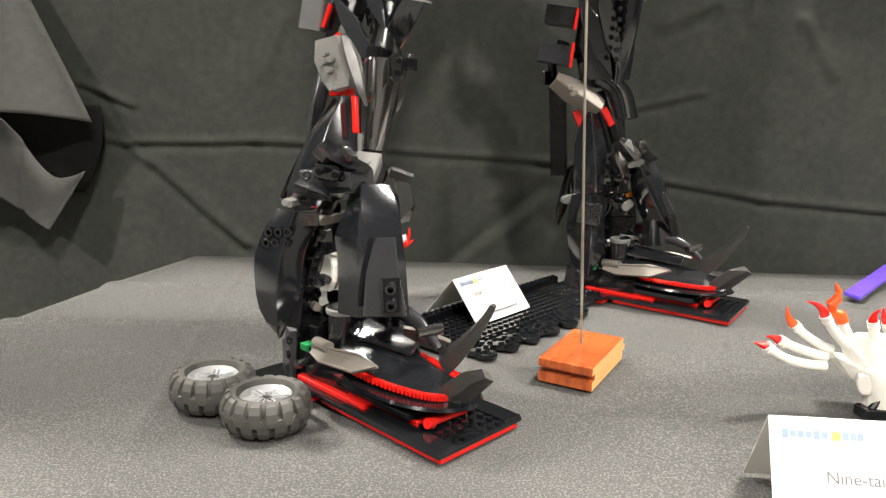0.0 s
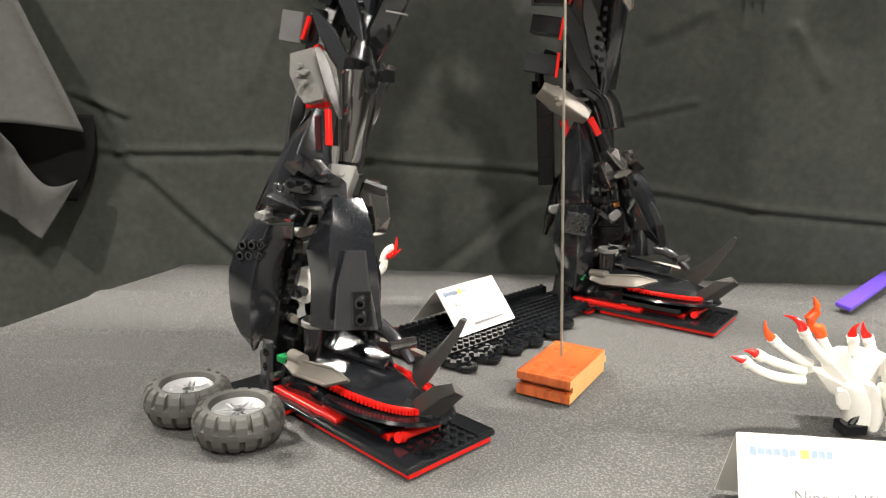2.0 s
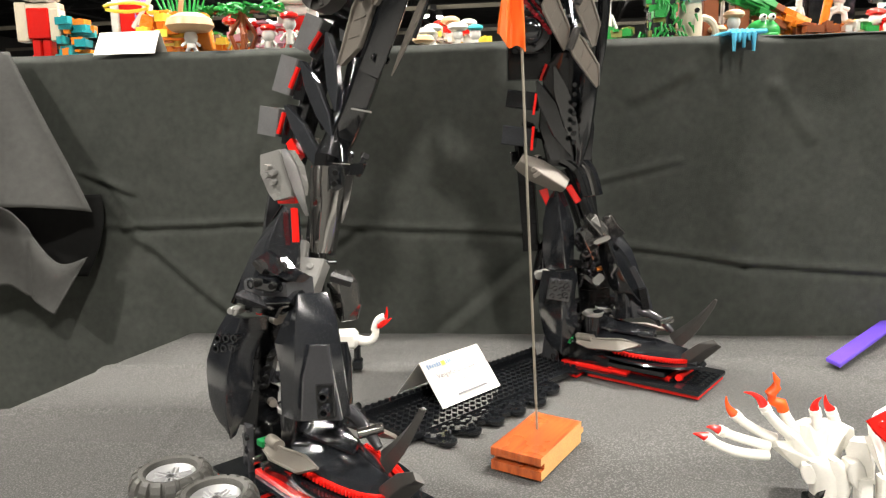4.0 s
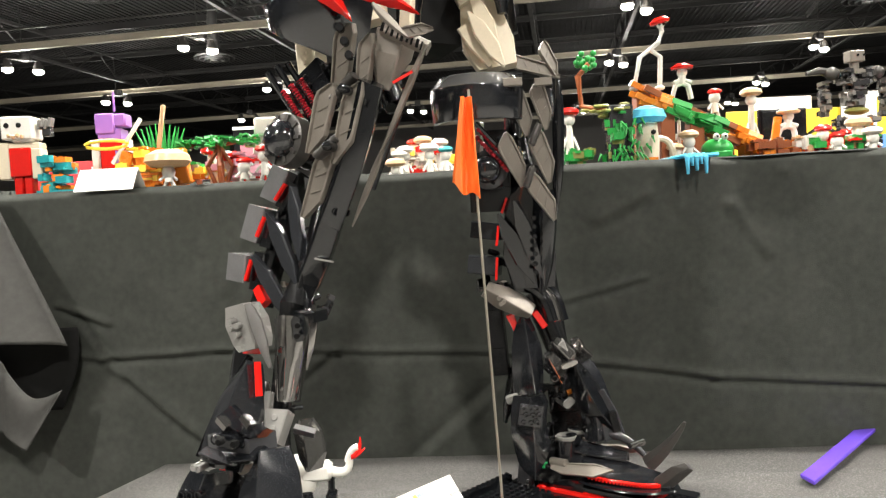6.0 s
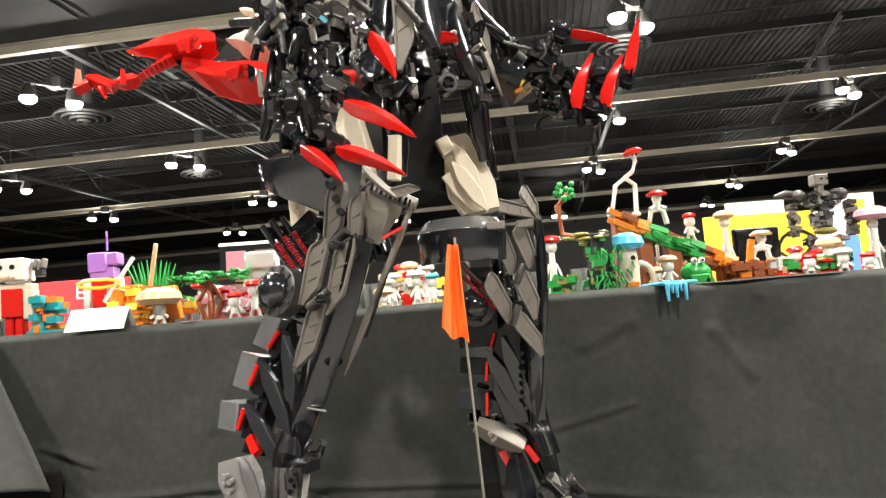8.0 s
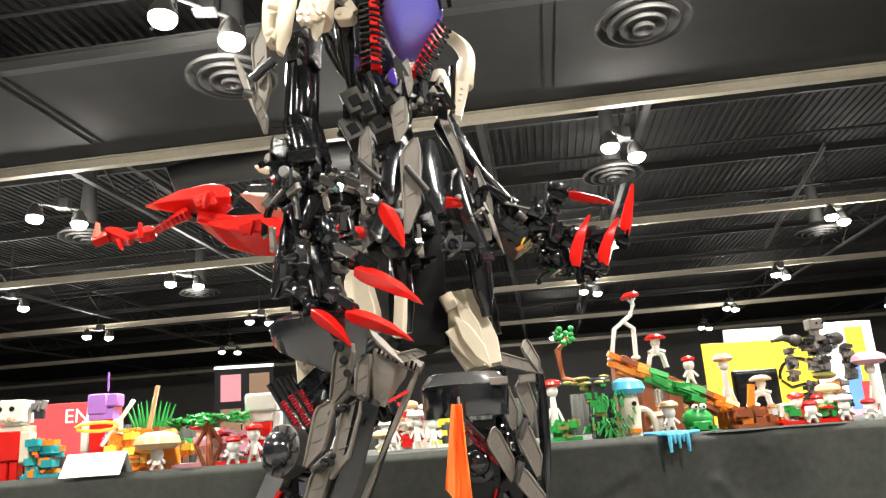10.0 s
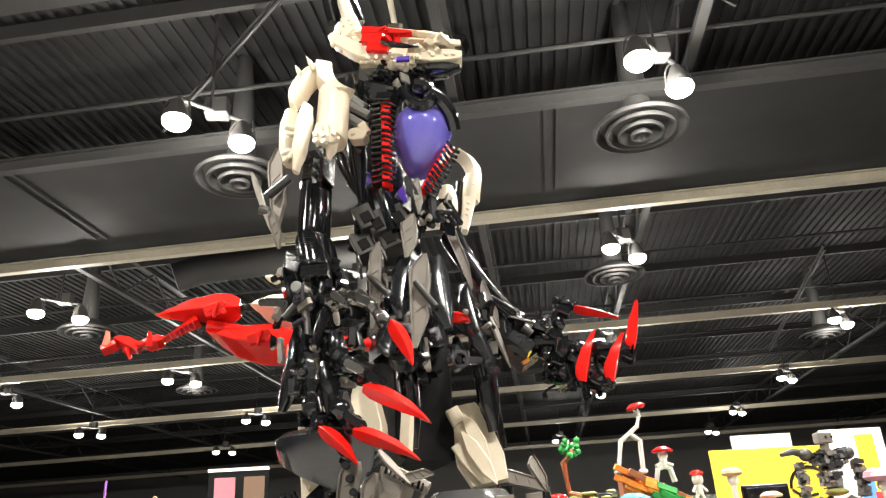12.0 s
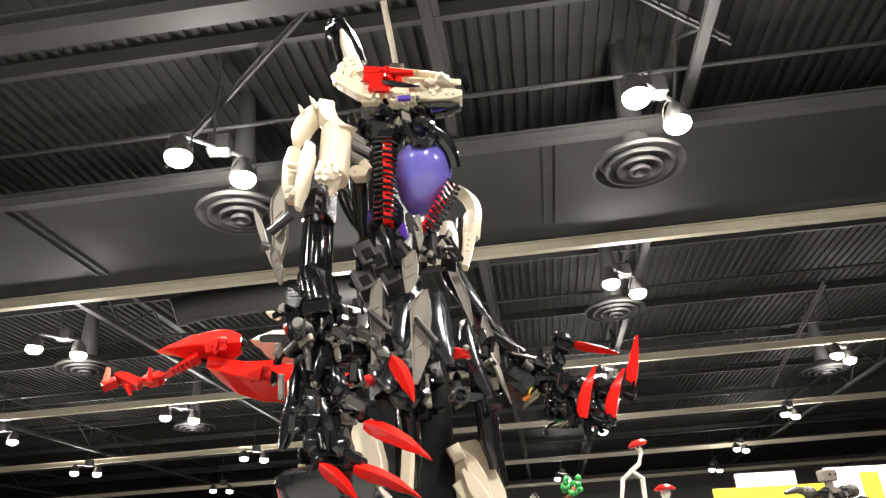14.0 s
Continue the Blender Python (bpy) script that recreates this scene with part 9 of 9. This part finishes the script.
bm = bmesh.new(); tube(bm, [(0.30 + 0.17 * math.cos(a), -0.02, 1.42 + 0.15 * math.sin(a)) for a in [k * 0.4 - 1.6 for k in range(13)]], 0.014, 6); tube(bm, [(0.14, -0.02, 1.40), (0.22, -0.02, 1.34), (0.34, -0.02, 1.36)], 0.012, 6); part("line_drawing", bm, MATT, yb)
board("white_screen", 3.02, 3.54, 1.66, 1.87, 6.25, PAPER, "bright white sign above the yellow board")
board("tall_poster", 3.60, 4.12, 0.85, 1.84, 5.9, PAPER, "white poster with bright yellow, blue and red shapes", "poster",
      ((0.18, 0.2, 0.3, 0.5, SIGN_YELLOW), (0.05, -0.05, 0.25, 0.4, SIGN_BLUE), (0.24, -0.12, 0.2, 0.24, SIGN_RED), (0.0, -0.32, 0.5, 0.2, PINKCAP)))
board("notice_board", -1.26, -0.80, 1.0, 1.80, 6.0, MATT, "dark notice board with pink and brown sheets", "notice board",
      ((-0.22, 0.28, 0.34, 0.26, PINK_SHEET), (0.26, 0.28, 0.34, 0.26, BROWN_SHEET), (-0.22, -0.05, 0.34, 0.26, BROWN_SHEET), (0.26, -0.05, 0.34, 0.26, BROWN_SHEET), (0, 0.48, 1.0, 0.03, PAPER)))
rb = board("red_banner", -3.10, -2.10, 1.2, 1.62, 6.4, SIGN_RED, "red banner with white lettering", "banner")
writing(rb, "EN", 0.16, pose(0.05, -0.019, 1.46, 90, 0, 0), PAPER)
writing(rb, "KI", 0.16, pose(0.27, -0.019, 1.34, 90, 0, 0), PAPER)
for i, (x, w) in enumerate(((-5.2, 2.4), (-2.2, 2.6), (0.6, 2.2), (3.4, 2.6), (6.6, 2.4))):
    bm = bmesh.new(); box(bm, (x, 7.4, 0.4), (w, 0.75, 0.8), bevel=0.02); tagged(part("exhibit_table", bm, DRAPE), "draped exhibition table farther down the hall", "table", "far tables")
    bm = bmesh.new(); bricks(bm, (0, 0, 0.10), (w * 0.9, 0.5, 0.2), 70, random.Random(i), 5, 0.05); low = min(v.co.z for v in bm.verts)
    tagged(part("far_brick_display", bm, [WHITE, RED, YELLOW, LEAF, PINKCAP], m=pose(x, 7.4, 0.8 - low)), "bright blurred brick display on a far table", "brick display", "far displays", "stuff")
    tagged(sheet("pipe_drape", lambda u, v: (x - w / 2 + w * u, 8.3 + 0.02 * math.sin(u * w * 62), 0.02 + 1.48 * v), 160, 4, DRAPE, "black pleated drape behind a far table", "drape", 0.01, "thing"), group="far drapes")
mushroom(0.361, 1.160, 1.122, 1.212, 0.0158, RED, WHITE)
mushroom(0.524, 1.120, 1.122, 1.167, 0.0144, TANCAP, WHITE)
mushroom(0.605, 1.220, 1.193, 1.239, 0.0111, RED, WHITE)
mushroom(0.677, 1.250, 1.122, 1.242, 0.0175, TANCAP, WHITE)
mushroom(0.726, 1.130, 1.122, 1.167, 0.0128, RED, WHITE)
mushroom(0.735, 1.110, 1.122, 1.154, 0.0109, RED, WHITE)
mushroom(0.791, 1.150, 1.122, 1.178, 0.0191, TANCAP, WHITE)
mushroom(0.787, 1.110, 1.122, 1.159, 0.0142, WHITE, WHITE)
mushroom(0.801, 1.200, 1.122, 1.164, 0.0109, RED, WHITE)
mushroom(0.832, 1.120, 1.122, 1.151, 0.0110, RED, WHITE)
mushroom(0.900, 1.200, 1.122, 1.226, 0.0272, PINKCAP, WHITE)
mushroom(-0.147, 1.200, 1.122, 1.175, 0.0200, RED, WHITE)
mushroom(-0.185, 1.250, 1.122, 1.189, 0.0189, RED, WHITE)
mushroom(-0.111, 1.130, 1.122, 1.160, 0.0111, RED, WHITE)
mushroom(-0.207, 1.100, 1.122, 1.172, 0.0315, TANCAP, WHITE)
mushroom(0.100, 1.250, 1.122, 1.156, 0.0170, TANCAP, WHITE)
mushroom(0.183, 1.300, 1.122, 1.176, 0.0128, TEAL, WHITE)
mushroom(0.116, 1.350, 1.122, 1.184, 0.0154, WHITE, WHITE)
mushroom(0.149, 1.450, 1.122, 1.209, 0.0177, TANCAP, WHITE)
mushroom(0.179, 1.420, 1.122, 1.200, 0.0162, WHITE, WHITE)
mushroom(0.133, 1.500, 1.122, 1.209, 0.0149, RED, WHITE)
mushroom(0.158, 1.360, 1.122, 1.187, 0.0176, WHITE, WHITE)
mushroom(0.106, 1.300, 1.122, 1.172, 0.0138, WHITE, WHITE)
mushroom(0.693, 1.200, 1.122, 1.158, 0.0109, WHITE, WHITE)
mushroom(-0.080, 1.120, 1.122, 1.175, 0.0127, RED, WHITE)
mushroom(0.525, 1.180, 1.122, 1.154, 0.0134, TANCAP, WHITE)
box_figure(-0.425, 1.14, 0.0671, 0.1210)
brick_heap("teal_orange_model", "small teal and orange brick-built creature", (-0.372, 1.14, 1.150), (0.055, 0.04, 0.055), 34, 3, (TEAL, AMBER, TEAL))
hat_figure(-0.309, 1.18, 0.0553, 0.1250)
blade_figure(-0.248, 1.13, 0.0730)
spiky_plant(-0.260, 1.24, 1.184, 0.06, 0.045)
leaf_tree(-0.154, 1.17, (-0.216, 1.170, 1.183), (-0.100, 1.170, 1.189))
white_giant(-0.081, 1.2, 0.1030)
shrub_tower(0.427, 1.13, 0.0880, (0.390, 1.150, 1.273))
cap_house(0.467, 1.13, 0.0850)
fallen_log((0.475, 1.200, 1.238), (0.644, 1.170, 1.150))
long_neck((0.498, 1.200, 1.300), (0.516, 1.200, 1.336), (0.492, 1.200, 1.241))
walker((0.547, 1.200, 1.263), (0.545, 1.200, 1.222), RED)
walker((0.696, 1.170, 1.185), (0.692, 1.170, 1.149), TANCAP)
frog(0.565, 1.12, 0.0400)
brick_heap("brown_log_base", "reddish brown brick-built stump", (0.668, 1.15, 1.138), (0.085, 0.05, 0.03), 46, 8, (BROWN, BROWN, AMBER))
brick_heap("green_moss_model", "small green and olive brick-built bush", (0.375, 1.16, 1.138), (0.05, 0.03, 0.03), 26, 9, (LEAF, OLIVE, LEAF))
brick_heap("white_crowd_model", "crowded white and red brick-built village, half hidden", (0.154, 1.45, 1.157), (0.14, 0.10, 0.07), 90, 10, (WHITE, CREAM, WHITE, YELLOW, RED))
brick_heap("red_white_model", "small red and white brick-built figure heap", (-0.119, 1.18, 1.148), (0.05, 0.04, 0.05), 34, 12, (RED, WHITE, PINKCAP))
brick_heap("flower_model", "low red, white and green brick-built flowers", (0.745, 1.13, 1.136), (0.12, 0.04, 0.03), 60, 13, (RED, WHITE, LEAF, TANCAP, WHITE))
brick_heap("orange_village_model", "low orange and brown brick-built scenery", (0.571, 1.24, 1.152), (0.12, 0.05, 0.05), 60, 14, (AMBER, BROWN, TANCAP, WHITE))
brick_heap("pink_village_model", "mixed pink, white and orange brick-built scenery", (-0.217, 1.26, 1.146), (0.20, 0.06, 0.045), 80, 15, (PINKCAP, WHITE, AMBER, YELLOW, LEAF))
grey_mech(0.830, 1.22, 0.1670)
blue_drips(0.477, 1.130)
plain_card(-0.287, 1.09, 0.0821)
dark_screen(0.783, 1.36, 0.0848, 0.0990)
